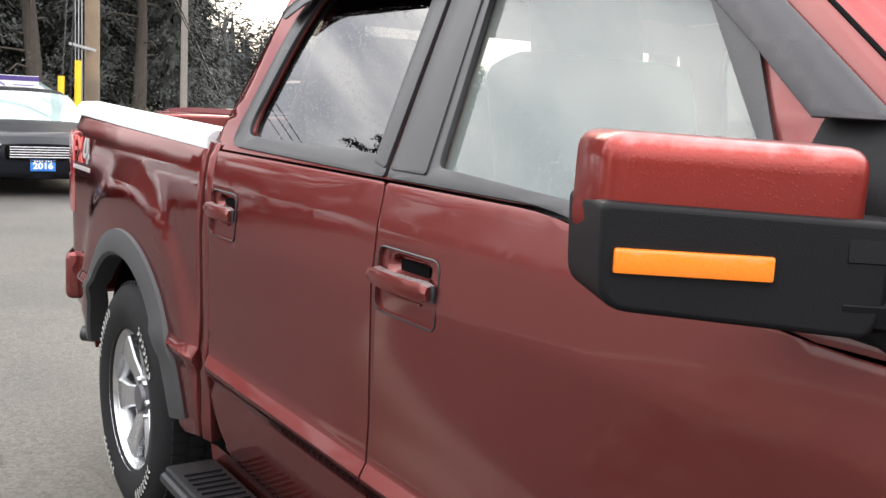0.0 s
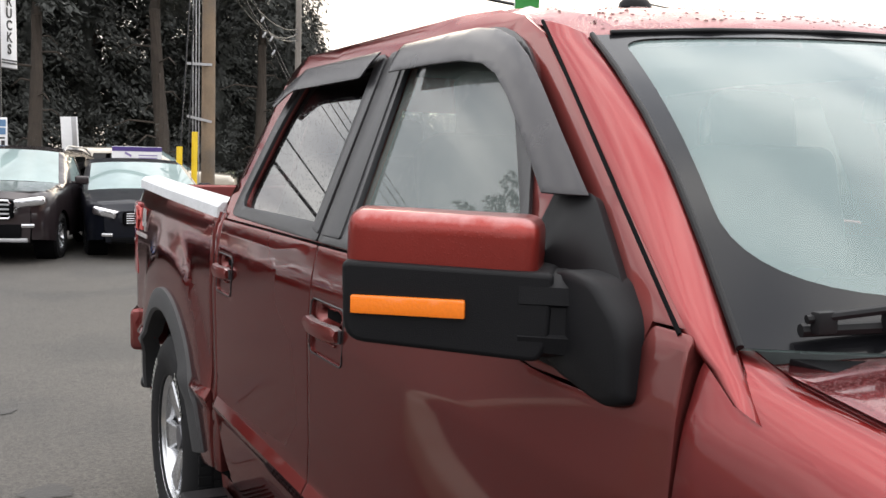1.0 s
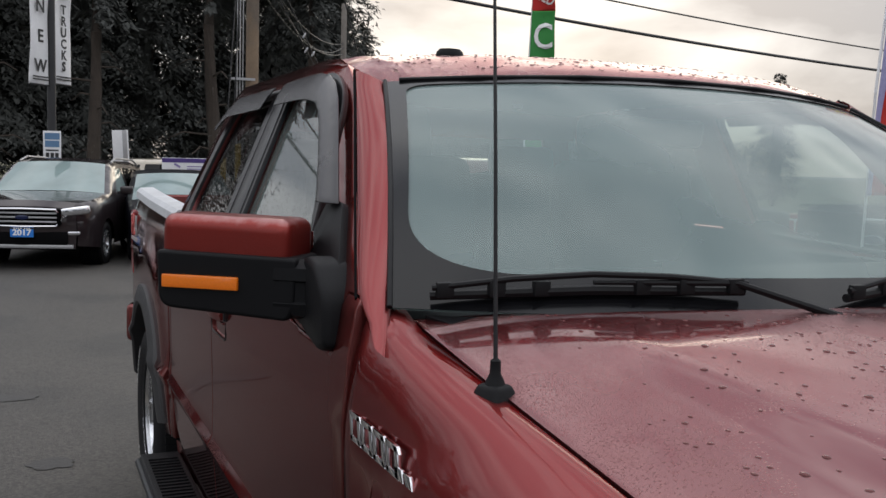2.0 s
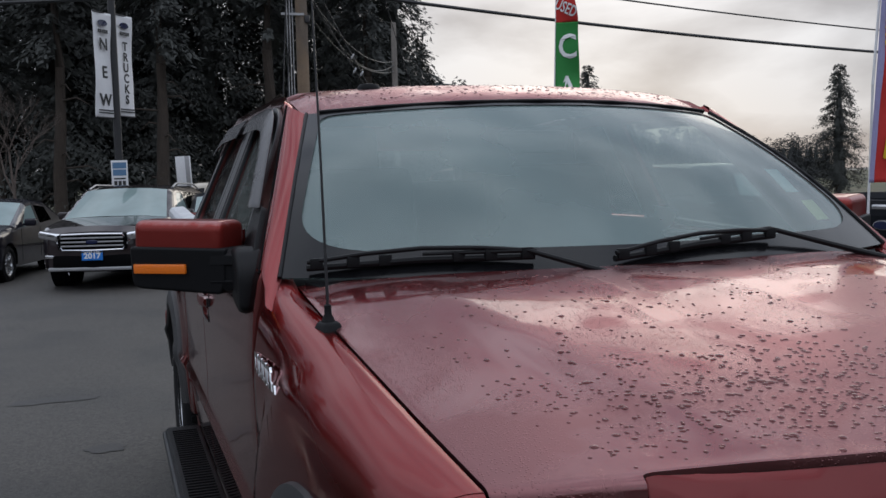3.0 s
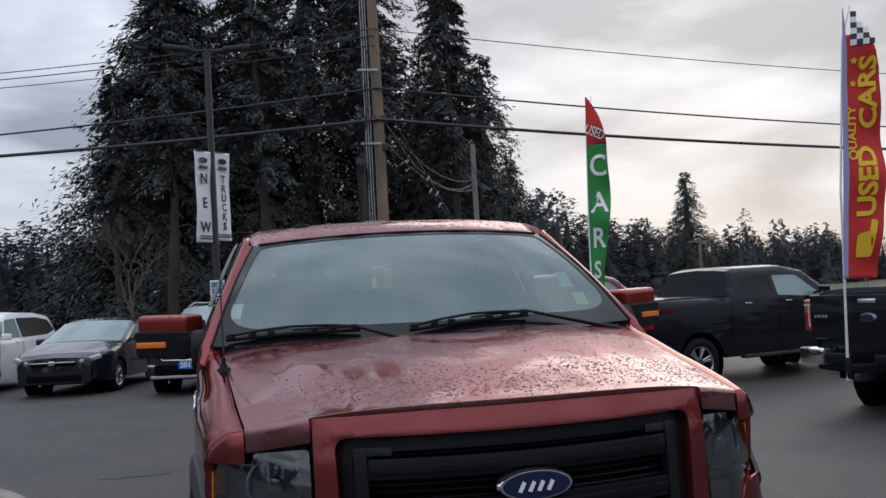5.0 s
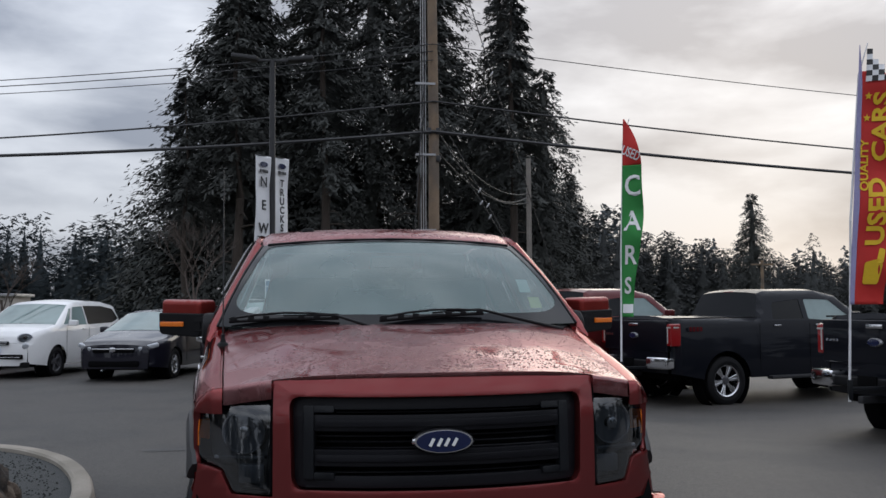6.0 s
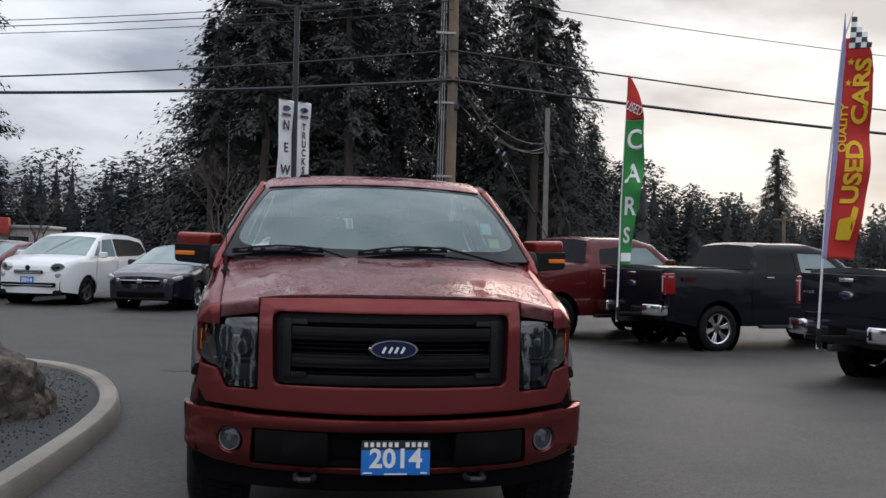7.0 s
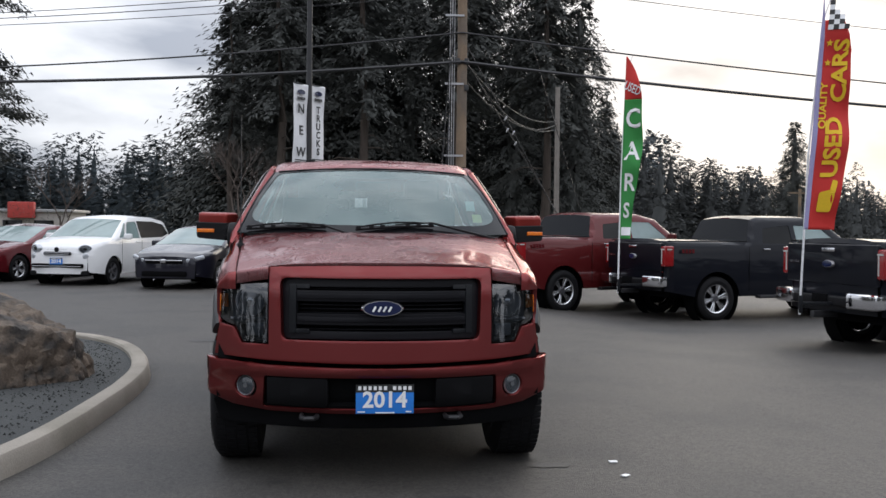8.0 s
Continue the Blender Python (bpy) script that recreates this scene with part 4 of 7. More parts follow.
                row.append(fl.verts.new((s * (half(max(y, 0.45), z) + dx), y, z)))
            rows.append(row)
        for a, b in zip(rows, rows[1:]):
            for k in range(5):
                fl.faces.new((a[k], a[k + 1], b[k + 1], b[k]))
        fl.faces.new(rows[0])
        fl.faces.new(rows[-1])
        bmesh.ops.recalc_face_normals(fl, faces=fl.faces[:])
        part("wheel_flare", fl, FLARE, truck, "weathered dark grey plastic wheel flare")
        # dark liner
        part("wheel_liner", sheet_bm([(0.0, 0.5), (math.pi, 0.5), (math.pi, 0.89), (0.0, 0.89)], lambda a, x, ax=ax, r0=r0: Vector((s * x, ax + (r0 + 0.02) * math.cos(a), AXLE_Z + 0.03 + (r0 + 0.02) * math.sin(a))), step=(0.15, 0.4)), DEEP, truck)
    # running board
    bm = box_bm(0.15, 2.12, 0.055, pose(s * 1.0, 2.80, 0.425), 0.016, 3)
    board = part("running_board", bm, GRAIN, truck, "black ribbed running board")
    part("board_edge", tube_bm([(s * 1.076, 1.76, 0.425), (s * 1.076, 3.84, 0.425)], 0.017, 10), DARKCHROME, board)
    rb = join(*[box_bm(0.105, 0.008, 0.006, pose(s * 1.0, 1.82 + 0.034 * k, 0.455)) for k in range(58)])
    part("board_ribs", rb, GRAIN, board, flat=True)
    for y in (1.95, 2.8, 3.65):
        part("board_bracket", box_bm(0.3, 0.05, 0.03, pose(s * 0.84, y, 0.40), 0.005), DEEP, board)
    # wheels
    wheel(truck, pose(s * 0.838, REAR_AXLE, AXLE_Z), s, letters=True)
    wheel(truck, pose(s * 0.81, FRONT_AXLE, AXLE_Z), s, letters=True)

# cab back, tailgate, bed floor and rear
part("cab_back", join(box_bm(1.78, 0.04, 0.85, pose(0, Y_CAB - 0.03, 0.93), 0.01), box_bm(1.40, 0.03, 0.12, pose(0, 3.74, 1.745, 12), 0.01),
                      *[box_bm(0.12, 0.03, 0.44, pose(q * 0.66, 3.80, 1.52, 14, 0, 0) @ pose(0, 0, 0, 0, q * -14, 0), 0.01) for q in (-1, 1)]), PAINT, truck)
part("rear_pane", box_bm(1.40, 0.006, 0.42, pose(0, 3.83, 1.54, 14)), GLASS_REAR, truck)
part("bed_floor", box_bm(1.6, 1.55, 0.04, pose(0, 4.70, 0.84), 0.01), GRAIN, truck)
part("tailgate", box_bm(1.66, 0.06, 0.54, pose(0, 5.49, 1.11), 0.02, 3), PAINT, truck)
part("bed_front_wall", box_bm(1.6, 0.03, 0.5, pose(0, 3.95, 1.10), 0.01), GRAIN, truck)
part("rear_bumper", join(box_bm(1.72, 0.13, 0.2, pose(0, 5.60, 0.70), 0.035, 3), *[box_bm(0.12, 0.20, 0.2, pose(q * 0.90, 5.53, 0.70, 0, 0, q * 18), 0.035, 3) for q in (-1, 1)]), PAINT, truck, "red painted step bumper")
for s in (-1, 1):
    part("tail_lamp", join(box_bm(0.055, 0.10, 0.34, pose(s * 0.925, 5.475, 1.13), 0.018, 3)), REDLENS, truck, "red tail lamp")
    part("tail_lamp_lens", box_bm(0.012, 0.06, 0.30, pose(s * 0.945, 5.505, 1.13), 0.005, 2), CLEARLENS, truck)
part("tailpipe", tube_bm([(-0.7, 5.0, 0.48), (-0.80, 5.25, 0.47), (-0.93, 5.38, 0.47)], 0.032, 14), STEEL_BLACK, truck)

# underbody, frame rails, axles
part("underbody", join(box_bm(1.5, 4.9, 0.18, pose(0, 2.95, 0.52), 0.02), box_bm(0.12, 5.0, 0.14, pose(-0.45, 2.9, 0.42)), box_bm(0.12, 5.0, 0.14, pose(0.45, 2.9, 0.42)),
                       tube_bm([(-0.75, REAR_AXLE, AXLE_Z), (0.75, REAR_AXLE, AXLE_Z)], 0.06, 12), tube_bm([(-0.75, FRONT_AXLE, AXLE_Z), (0.75, FRONT_AXLE, AXLE_Z)], 0.05, 12)), DEEP, truck)

# roof
def roof_z(x, y):
    ahead = y - 0.14 * (abs(x) / 0.70) ** 2.2      # distance along the roof from its bowed front edge
    edge = curve_at([(2.07, 1.774), (2.12, 1.792), (2.25, 1.820), (2.45, 1.843), (3.2, 1.848), (3.85, 1.822)], ahead)
    lift = curve_at([(2.07, 0.004), (2.15, 0.012), (2.3, 0.022), (2.7, 0.03), (3.4, 0.03), (3.85, 0.02)], y)
    q = min(abs(x) / 0.71, 1)
    return edge + lift * (1 - q ** 2.4) - 0.02 * smooth(0.93, 1.0, q) - 0.034 * (abs(x) / 0.9) ** 2 * smooth(0.22, 0.0, ahead - 2.08)


ro = [(-0.70, 2.228), (-0.60, 2.182), (-0.48, 2.142), (-0.35, 2.112), (-0.18, 2.088), (0, 2.081), (0.18, 2.088), (0.35, 2.112), (0.48, 2.142), (0.60, 2.182), (0.70, 2.228), (0.715, 2.6), (0.715, 3.70), (0.69, 3.82), (-0.69, 3.82), (-0.715, 3.70), (-0.715, 2.6)]
panel("roof", ro, lambda u, v: Vector((u, v, roof_z(u, v))), PAINT_RAIN, truck, (0, 0, 1), step=(0.08, 0.08), thick=0.03, bevel=0.012)
puck = lathe_bm([(0.038, 0.0), (0.036, 0.010), (0.028, 0.018), (0.0, 0.021)], 20, "Z", Matrix.Translation((-0.45, 2.42, roof_z(-0.45, 2.42) - 0.002)) @ Matrix.Diagonal((1.0, 0.7, 1, 1)))
part("roof_aerial", puck, GRAIN, truck, "small black roof aerial puck")

# windscreen and A posts
def shield(x, v):
    """v from 0 at the cowl to 1 at the roof."""
    q = abs(x) / 0.9
    y0, z0 = 1.36 + 0.255 * q ** 2, 1.315 + 0.01 * q
    y1, z1 = 2.072 + 0.14 * (abs(x) / 0.70) ** 2.2, 1.779 - 0.045 * q ** 2
    bow = 0.03 * math.sin(math.pi * v)
    return Vector((x, y0 + (y1 - y0) * v - bow * 0.5, z0 + (z1 - z0) * v + bow))


def edge_x(v):
    return 0.893 + (0.698 - 0.893) * v


wo = [(-edge_x(0), 0.0)] + [(x, 0.0) for x in (-0.5, 0, 0.5)] + [(edge_x(0), 0.0)] + [(edge_x(v), v) for v in (0.25, 0.5, 0.75)] + [(edge_x(1), 1.0), (0.35, 1.0), (-0.35, 1.0), (-edge_x(1), 1.0)] + [(-edge_x(v), v) for v in (0.75, 0.5, 0.25)]
panel("windscreen", wo, shield, GLASS_SHIELD, truck, (0, -1, 0.5), step=(0.08, 0.1), thick=0, label="misted windscreen")
# black ceramic border inside the glass
inner = rounded([(-0.848, 0.11), (0.848, 0.11), (0.664, 0.968), (-0.664, 0.968)], [0.2, 0.2, 0.06, 0.06], 10)
panel("glass_border", wo, lambda x, v: shield(x, v) + Vector((0, -0.003, 0.003)), GLOSSBLACK, truck, (0, -1, 0.5), holes=[inner], step=(0.08, 0.1), thick=0)
for s in (-1, 1):
    post = bmesh.new()
    rows = []
    for k in range(-2, 15):
        v = k / 14
        g = shield(s * edge_x(v), v)
        yb, zb = 1.662 + (2.30 - 1.662) * v, 1.338 + (1.786 - 1.338) * v
        w = Vector((s * (half(yb, zb) - (0.012 if k < 0 else 0)), yb, zb))
        n = Vector((s * 0.75, -0.55, 0.35)).normalized()
        a1, a2, a3 = g.lerp(w, 0.12) + n * 0.006, g.lerp(w, 0.45) + n * 0.014, g.lerp(w, 0.8) + n * 0.009
        rows.append([post.verts.new(p) for p in (g + Vector((-s * 0.012, 0.02, -0.012)), g, a1, a2, a3, w - n * 0.001, w - n * 0.03)])
    for a, b in zip(rows, rows[1:]):
        for k in range(6):
            post.faces.new((a[k], a[k + 1], b[k + 1], b[k]))
    bmesh.ops.recalc_face_normals(post, faces=post.faces[:])
    ob = part("windscreen_post", post, PAINT_WET, truck, angle=60)
    part("post_gap", tube_bm([Vector((s * half(1.664 + 0.638 * v, 1.336 + 0.45 * v), 1.664 + 0.638 * v, 1.336 + 0.45 * v)) for v in (0, 0.2, 0.4, 0.6, 0.8, 1.0)], 0.0035, 6), DEEP, ob)
    part("post_seal", tube_bm([shield(s * edge_x(v), v) + Vector((s * 0.002, -0.004, 0.004)) for v in (0, 0.2, 0.4, 0.6, 0.8, 1.0)], 0.005, 8), WIPER, ob)
part("roof_seal", tube_bm([shield(x, 1.0) + Vector((0, -0.004, 0.006)) for x in (-0.67, -0.5, -0.25, 0, 0.25, 0.5, 0.67)], 0.005, 8), WIPER, truck)

# cowl
co = [(-0.78, -0.07), (0.78, -0.07), (0.84, 0.012), (-0.84, 0.012)]
panel("cowl", co, lambda x, v: shield(x, 0) + Vector((0, v * 0.55 - 0.004, v * 0.25 - 0.010)), GRAIN, truck, (0, 0, 1), step=(0.08, 0.05), thick=0.01)

# hood
def nose_y(x):
    x = abs(x)
    return 0.275 + 0.36 * x ** 2 + 0.10 * x ** 4


def seam_x2(y):
    return curve_at([(0.3, 0.765), (0.41, 0.783), (0.8, 0.812), (1.29, 0.842), (1.635, 0.862)], y)


def hood_z(x, y):
    """Nearly level across, rolling off to the seams, with a low raised panel down the middle."""
    base = curve_at([(0.3, 1.085), (0.41, 1.102), (0.54, 1.118), (0.8, 1.162), (1.29, 1.246), (1.635, 1.312)], y)
    crown = curve_at([(0.3, 0.095), (0.6, 0.088), (1.0, 0.082), (1.4, 0.068)], y)
    q = min(abs(x) / seam_x2(y), 1)
    power = 2.8 + 0.4 * smooth(0.35, 1.1, y)
    flank = 0.50 + 0.13 * smooth(0.4, 1.4, y)      # the panel's edge, wider towards the cowl
    dome = 0.011 * smooth(flank + 0.045, flank - 0.045, abs(x)) * smooth(1.44, 1.25, y) * smooth(0.33, 0.62, y)
    return base + crown * (1 - q ** power) + dome


R_NOSE = 0.022


def hood(x, v):
    y_f = nose_y(x) + R_NOSE
    rear = 1.372 + 0.232 * (abs(x) / 0.86) ** 2
    if v >= 0:
        y = y_f + (rear - y_f) * v
        return Vector((x, y, hood_z(x, y)))
    a = -v * math.pi / 2 / 0.12
    z = hood_z(x, y_f)
    if a <= math.pi / 2:
        return Vector((x, y_f - (R_NOSE + 0.007) * math.sin(a), z - R_NOSE * 0.8 + R_NOSE * 0.8 * math.cos(a)))
    return Vector((x, y_f - R_NOSE - 0.007 - (-v - 0.12) * 0.03, z - R_NOSE * 0.8 - (-v - 0.12)))


def hood_u(q, v):
    """q from -1 to 1 across, bounded by the hood seams."""
    y = 0.48
    for _ in range(4):
        w = seam_x2(y) - 0.005
        y_f = nose_y(w) + R_NOSE
        y = y_f + (1.372 + 0.232 * (w / 0.86) ** 2 - y_f) * max(v, 0)
    return hood(q * w, v)


LIP = 0.772      # share of the half width at which the grille surround begins
ho = rounded([(-1, 1.0), (-1, -0.172), (-LIP, -0.172), (-LIP, -0.022), (LIP, -0.022), (LIP, -0.172), (1, -0.172), (1, 1.0)], [0.002, 0.002, 0.004, 0.03, 0.03, 0.004, 0.002, 0.002], 5)
panel("hood", ho, hood_u, PAINT_RAIN, truck, (0, 0, 1), step=(0.035, 0.03), thick=0.015, bevel=0.004, angle=50, label="red hood beaded with rain")

# standing rain beads: low domes, thickest in a band behind the lip
def bead_field(name, label, lay, count, seed, radius, keep):
    rb = random.Random(seed)
    vs, fs = [], []
    for _ in range(count):
        u, v = rb.uniform(-1, 1), rb.random()
        if rb.random() > keep(u, v):
            continue
        p, e = lay(u, v), 0.004
        tu, tv = (lay(u + e, v) - p).normalized(), (lay(u, v + e) - p).normalized()
        nrm = tu.cross(tv).normalized()
        r = radius * rb.uniform(0.45, 1.0) * (1.35 if rb.random() > 0.85 else 1.0)
        a0, wide = rb.uniform(0, 6.28), rb.uniform(0.8, 1.35)
        b = len(vs)
        for rr, h in ((1.0, 0.0), (0.86, 0.22), (0.5, 0.40)):
            vs += [p + (tu * math.cos(a0 + k * 0.8976) * wide + tv * math.sin(a0 + k * 0.8976)) * r * rr + nrm * r * h for k in range(7)]
        vs.append(p + nrm * r * 0.46)
        fs += [(b + t * 7 + k, b + t * 7 + (k + 1) % 7, b + t * 7 + 7 + (k + 1) % 7, b + t * 7 + 7 + k) for t in (0, 1) for k in range(7)]
        fs += [(b + 14 + k, b + 14 + (k + 1) % 7, b + 21) for k in range(7)]
    me = bpy.data.meshes.new(name)
    me.from_pydata([tuple(v) for v in vs], [], fs)
    me.materials.append(BEAD)
    me.shade_smooth()
    ob = new(name, me)
    ob.parent = truck
    return tagged(ob, label, kind="stuff")


def hood_keep(u, v):
    """Dense behind the lip, thin further up, none in the two run-off trails or where the fender side was wiped."""
    trail = min(abs(u - 0.03 - 0.10 * (1 - v)), abs(u - 0.13 - 0.10 * (1 - v)))
    if trail < 0.022 and v > 0.35:
        return 0.0
    patch = noise.noise(Vector((u * 2.6, v * 3.2, 3.0)))
    band = smooth(0.02, 0.10, v) * smooth(0.42, 0.24, v + 0.10 * patch)
    return (0.95 * band + 0.16) * smooth(-0.92, -0.70, u + 0.25 * patch)


bead_field("beaded_rain", "clear rain beads standing on the paint", hood_u, 7000, 12, 0.0044, hood_keep)
bead_field("beaded_rain", "clear rain beads standing on the paint", lambda u, v: Vector((u * 0.66, 2.14 + 0.10 * abs(u) ** 2 + 0.5 * v, roof_z(u * 0.66, 2.14 + 0.10 * abs(u) ** 2 + 0.5 * v))), 1000, 13, 0.0042, lambda u, v: 0.9 - 0.6 * v)

# front face: body-coloured grille surround with the wings below the lamps
def face(x, z):
    lean = 0.32 * max(z - 1.10, 0.0)      # the brow over the grille leans back to the hood
    return Vector((x, nose_y(x) - 0.004 - 0.035 * (1.08 - z) - 0.012 * smooth(0.0, 0.08, 1.09 - z) + lean, z))


def rise(x):
    return hood_z(x, nose_y(x) + R_NOSE) - 0.003


hole = rounded([(-0.535, 0.765), (0.535, 0.765), (0.545, 1.095), (-0.545, 1.095)], 0.045, 6)
fo = [(-0.603, rise(0.6)), (-0.603, 0.735), (-0.755, 0.735), (-0.80, 0.815), (-0.885, 0.835), (-0.915, 0.662), (-0.6, 0.650), (0, 0.644), (0.6, 0.650), (0.915, 0.662), (0.885, 0.835), (0.80, 0.815), (0.755, 0.735), (0.603, 0.735), (0.603, rise(0.6))]
fo += [(x, rise(x)) for x in (0.45, 0.3, 0.15, 0, -0.15, -0.3, -0.45)]
panel("grille_surround", fo, face, PAINT_WET, truck, (0, -1, 0), holes=[hole], step=(0.06, 0.03), thick=0.05, bevel=0.006, angle=45)
def back(d):
    return lambda x, z: face(x, z) + Vector((0, d, 0))
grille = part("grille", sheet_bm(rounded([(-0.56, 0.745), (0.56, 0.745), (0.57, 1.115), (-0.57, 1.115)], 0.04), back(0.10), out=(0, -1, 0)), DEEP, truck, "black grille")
def strip(x0, x1, z0, z1, d0, mat, name, parent=None, thick=0.03, bev=0.006, r=0.006):
    return panel(name, rounded([(x0, z0), (x1, z0), (x1, z1), (x0, z1)], r), back(d0), mat, parent or grille, (0, -1, 0), step=(0.05, 0.05), thick=thick, bevel=bev)
frame_in = rounded([(-0.488, 0.812), (0.488, 0.812), (0.495, 1.048), (-0.495, 1.048)], 0.02)
panel("grille_frame", rounded([(-0.53, 0.77), (0.53, 0.77), (0.54, 1.09), (-0.54, 1.09)], 0.04), back(0.035), GRILLE, grille, (0, -1, 0), holes=[frame_in], step=(0.06, 0.06), thick=0.05, bevel=0.01)
for z in (0.876, 1.000):
    strip(-0.455, 0.455, z - 0.029, z + 0.029, 0.028, GRILLE, "grille_bar")
    strip(-0.45, 0.45, z - 0.012, z + 0.012, 0.020, GRILLE, "bar_ridge", thick=0.012, bev=0.004)
for s in (-1, 1):
    strip(s * 0.475 - 0.018, s * 0.475 + 0.018, 0.80, 1.062, 0.022, DARKCHROME, "grille_bracket")
    for z in (0.812, 1.05):
        strip(min(s * 0.385, s * 0.47), max(s * 0.385, s * 0.47), z - 0.012, z + 0.012, 0.026, DARKCHROME, "bracket_arm")
for k in range(13):
    strip(-0.47, 0.47, 0.80 + 0.0215 * k - 0.003, 0.80 + 0.0215 * k + 0.003, 0.065, GRILLE, "grille_slat", thick=0.01, bev=0.0, r=0.001)
for s in (-1, 1):
    part("hood_seam", tube_bm([face(s * 0.606, z) + Vector((0, -0.001, 0)) for z in (1.05, 1.07, 1.09, 1.11, 1.128)], 0.0025, 6), DEEP, truck)
# oval badge, plain
oy = face(0, 0.94).y - 0.012
oval = part("oval_badge", lathe_bm([(0.0, -0.012), (0.93, -0.010), (1.0, 0.0), (1.0, 0.03)], 48, "Y", Matrix.Translation((0, oy, 0.94)) @ Matrix.Diagonal((0.113, 1, 0.044, 1))), CHROME, grille, "chrome-rimmed blue oval badge")
part("badge_field", lathe_bm([(0.0, -0.0155), (0.86, -0.0145), (0.88, -0.008)], 48, "Y", Matrix.Translation((0, oy, 0.94)) @ Matrix.Diagonal((0.113, 1, 0.044, 1))), OVAL_BLUE, oval)
sq = join(*[prism_bm([(x - 0.011, -0.012), (x - 0.001, -0.016), (x + 0.013, 0.010), (x + 0.004, 0.016)], 0.003, Matrix.Translation((0, oy - 0.0185, 0.938))) for x in (-0.045, -0.016, 0.010, 0.038)])
part("badge_strokes", sq, WHITE, oval, flat=True)

# bumper
def bump_y(x):
    x = abs(x)
    return 0.178 + 0.32 * x ** 2 + 0.11 * x ** 4 + 0.24 * smooth(0.94, 0.982, x)


def bumper(x, z):
    lip = 0.014 * smooth(0.56, 0.61, z)
    return Vector((x, bump_y(x) - lip + 0.11 * max(0.58 - z, 0.0) + 0.05 * smooth(0.48, 0.36, z), z))


lamp_l = [(-0.722 + 0.062 * math.cos(a), 0.512 + 0.062 * math.sin(a)) for a in [2 * math.pi * k / 20 for k in range(20)]]
lamp_r = [(-x, z) for x, z in lamp_l]
bo = [(-0.958, 0.48), (-0.93, 0.45), (-0.80, 0.405), (-0.60, 0.385), (0, 0.38), (0.60, 0.385), (0.80, 0.405), (0.93, 0.45), (0.958, 0.48), (0.958, 0.655), (0.90, 0.648), (0.6, 0.635), (0, 0.63), (-0.6, 0.635), (-0.90, 0.648), (-0.958, 0.655)]
vents = [rounded([(s * a, 0.415), (s * b, 0.425), (s * b, 0.572), (s * a, 0.572)], 0.014) for s, a, b in ((-1, 0.285, 0.605), (1, 0.285, 0.605))]
mid = rounded([(-0.63, 0.405), (0.63, 0.405), (0.62, 0.580), (-0.62, 0.580)], 0.015)
bump = panel("front_bumper", bo, bumper, PAINT_WET, truck, (0, -1, 0), holes=[lamp_l, lamp_r, mid], step=(0.025, 0.04), thick=0.05, bevel=0.014, angle=50)
def bback(d):
    return lambda x, z: bumper(x, z) + Vector((0, d, 0))
for s, (v) in ((-1, vents[0]), (1, vents[1])):
    panel("bumper_insert", v, bback(0.002), GRAIN, bump, (0, -1, 0), step=(0.08, 0.08), thick=0.03, bevel=0.006, label="satin black bumper insert")
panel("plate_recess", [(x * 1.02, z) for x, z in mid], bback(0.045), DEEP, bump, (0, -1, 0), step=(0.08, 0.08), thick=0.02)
# valance in the unlit black, so the shade under the bumper is coloured in
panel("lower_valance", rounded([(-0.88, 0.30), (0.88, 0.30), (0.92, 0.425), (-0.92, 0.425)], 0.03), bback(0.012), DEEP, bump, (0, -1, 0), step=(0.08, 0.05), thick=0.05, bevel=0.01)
for s in (-1, 1):
    part("tow_hook", tube_bm([(s * 0.42, 0.34, 0.37), (s * 0.42, 0.25, 0.365), (s * 0.40, 0.225, 0.365), (s * 0.36, 0.225, 0.365), (s * 0.34, 0.25, 0.365), (s * 0.34, 0.34, 0.37)], 0.013, 8), STEEL_BLACK, bump)
    cy = bumper(0.722, 0.51).y
    turn = pose(s * 0.722, cy + 0.035, 0.512, 0, 0, s * 28)
    lamp = part("fog_lamp", lathe_bm([(0.055, -0.004), (0.051, -0.012), (0.047, -0.004), (0.042, 0.02), (0.02, 0.045), (0.0, 0.047)], 28, "Y", turn), LAMPBACK, bump, "round fog lamp")
    part("lamp_lens", lathe_bm([(0.0, -0.020), (0.03, -0.017), (0.050, -0.008)], 24, "Y", turn), CLEARLENS, lamp)
    for k in range(-2, 3):
        part("lens_flute", box_bm(0.004, 0.004, 0.07 - 0.016 * abs(k), turn @ pose(0.014 * k, 0.006, 0, 0, 0, 18 * k), 0.001), CHROME, lamp)
    part("lamp_gasket", lathe_bm([(0.0635, 0.004), (0.056, 0.0), (0.053, 0.012)], 28, "Y", turn), DEEP, lamp)
    part("lamp_bulb", lathe_bm([(0.013, -0.012), (0.013, 0.02), (0.0, 0.02), (0.0, -0.012)][::-1], 12, "Y", turn), GALV, lamp)
# dealer plate
plate = part("front_plate", box_bm(0.300, 0.006, 0.150, pose(0.012, bump_y(0) - 0.032, 0.478), 0.002), PLATE_BLUE, bump, "blue dealer plate with a white year")
py = bump_y(0) - 0.0362
part("plate_band", box_bm(0.300, 0.002, 0.040, pose(0.012, py - 0.0003, 0.534)), BLACKPRINT, plate)
part("year_2014", text_bm("2014", 0.118, pose(0.012, py - 0.001, 0.472) @ Matrix.Diagonal((0.98, 1, 0.98, 1)), 0.0015, bold=0.003), WHITE, plate, "white digits")
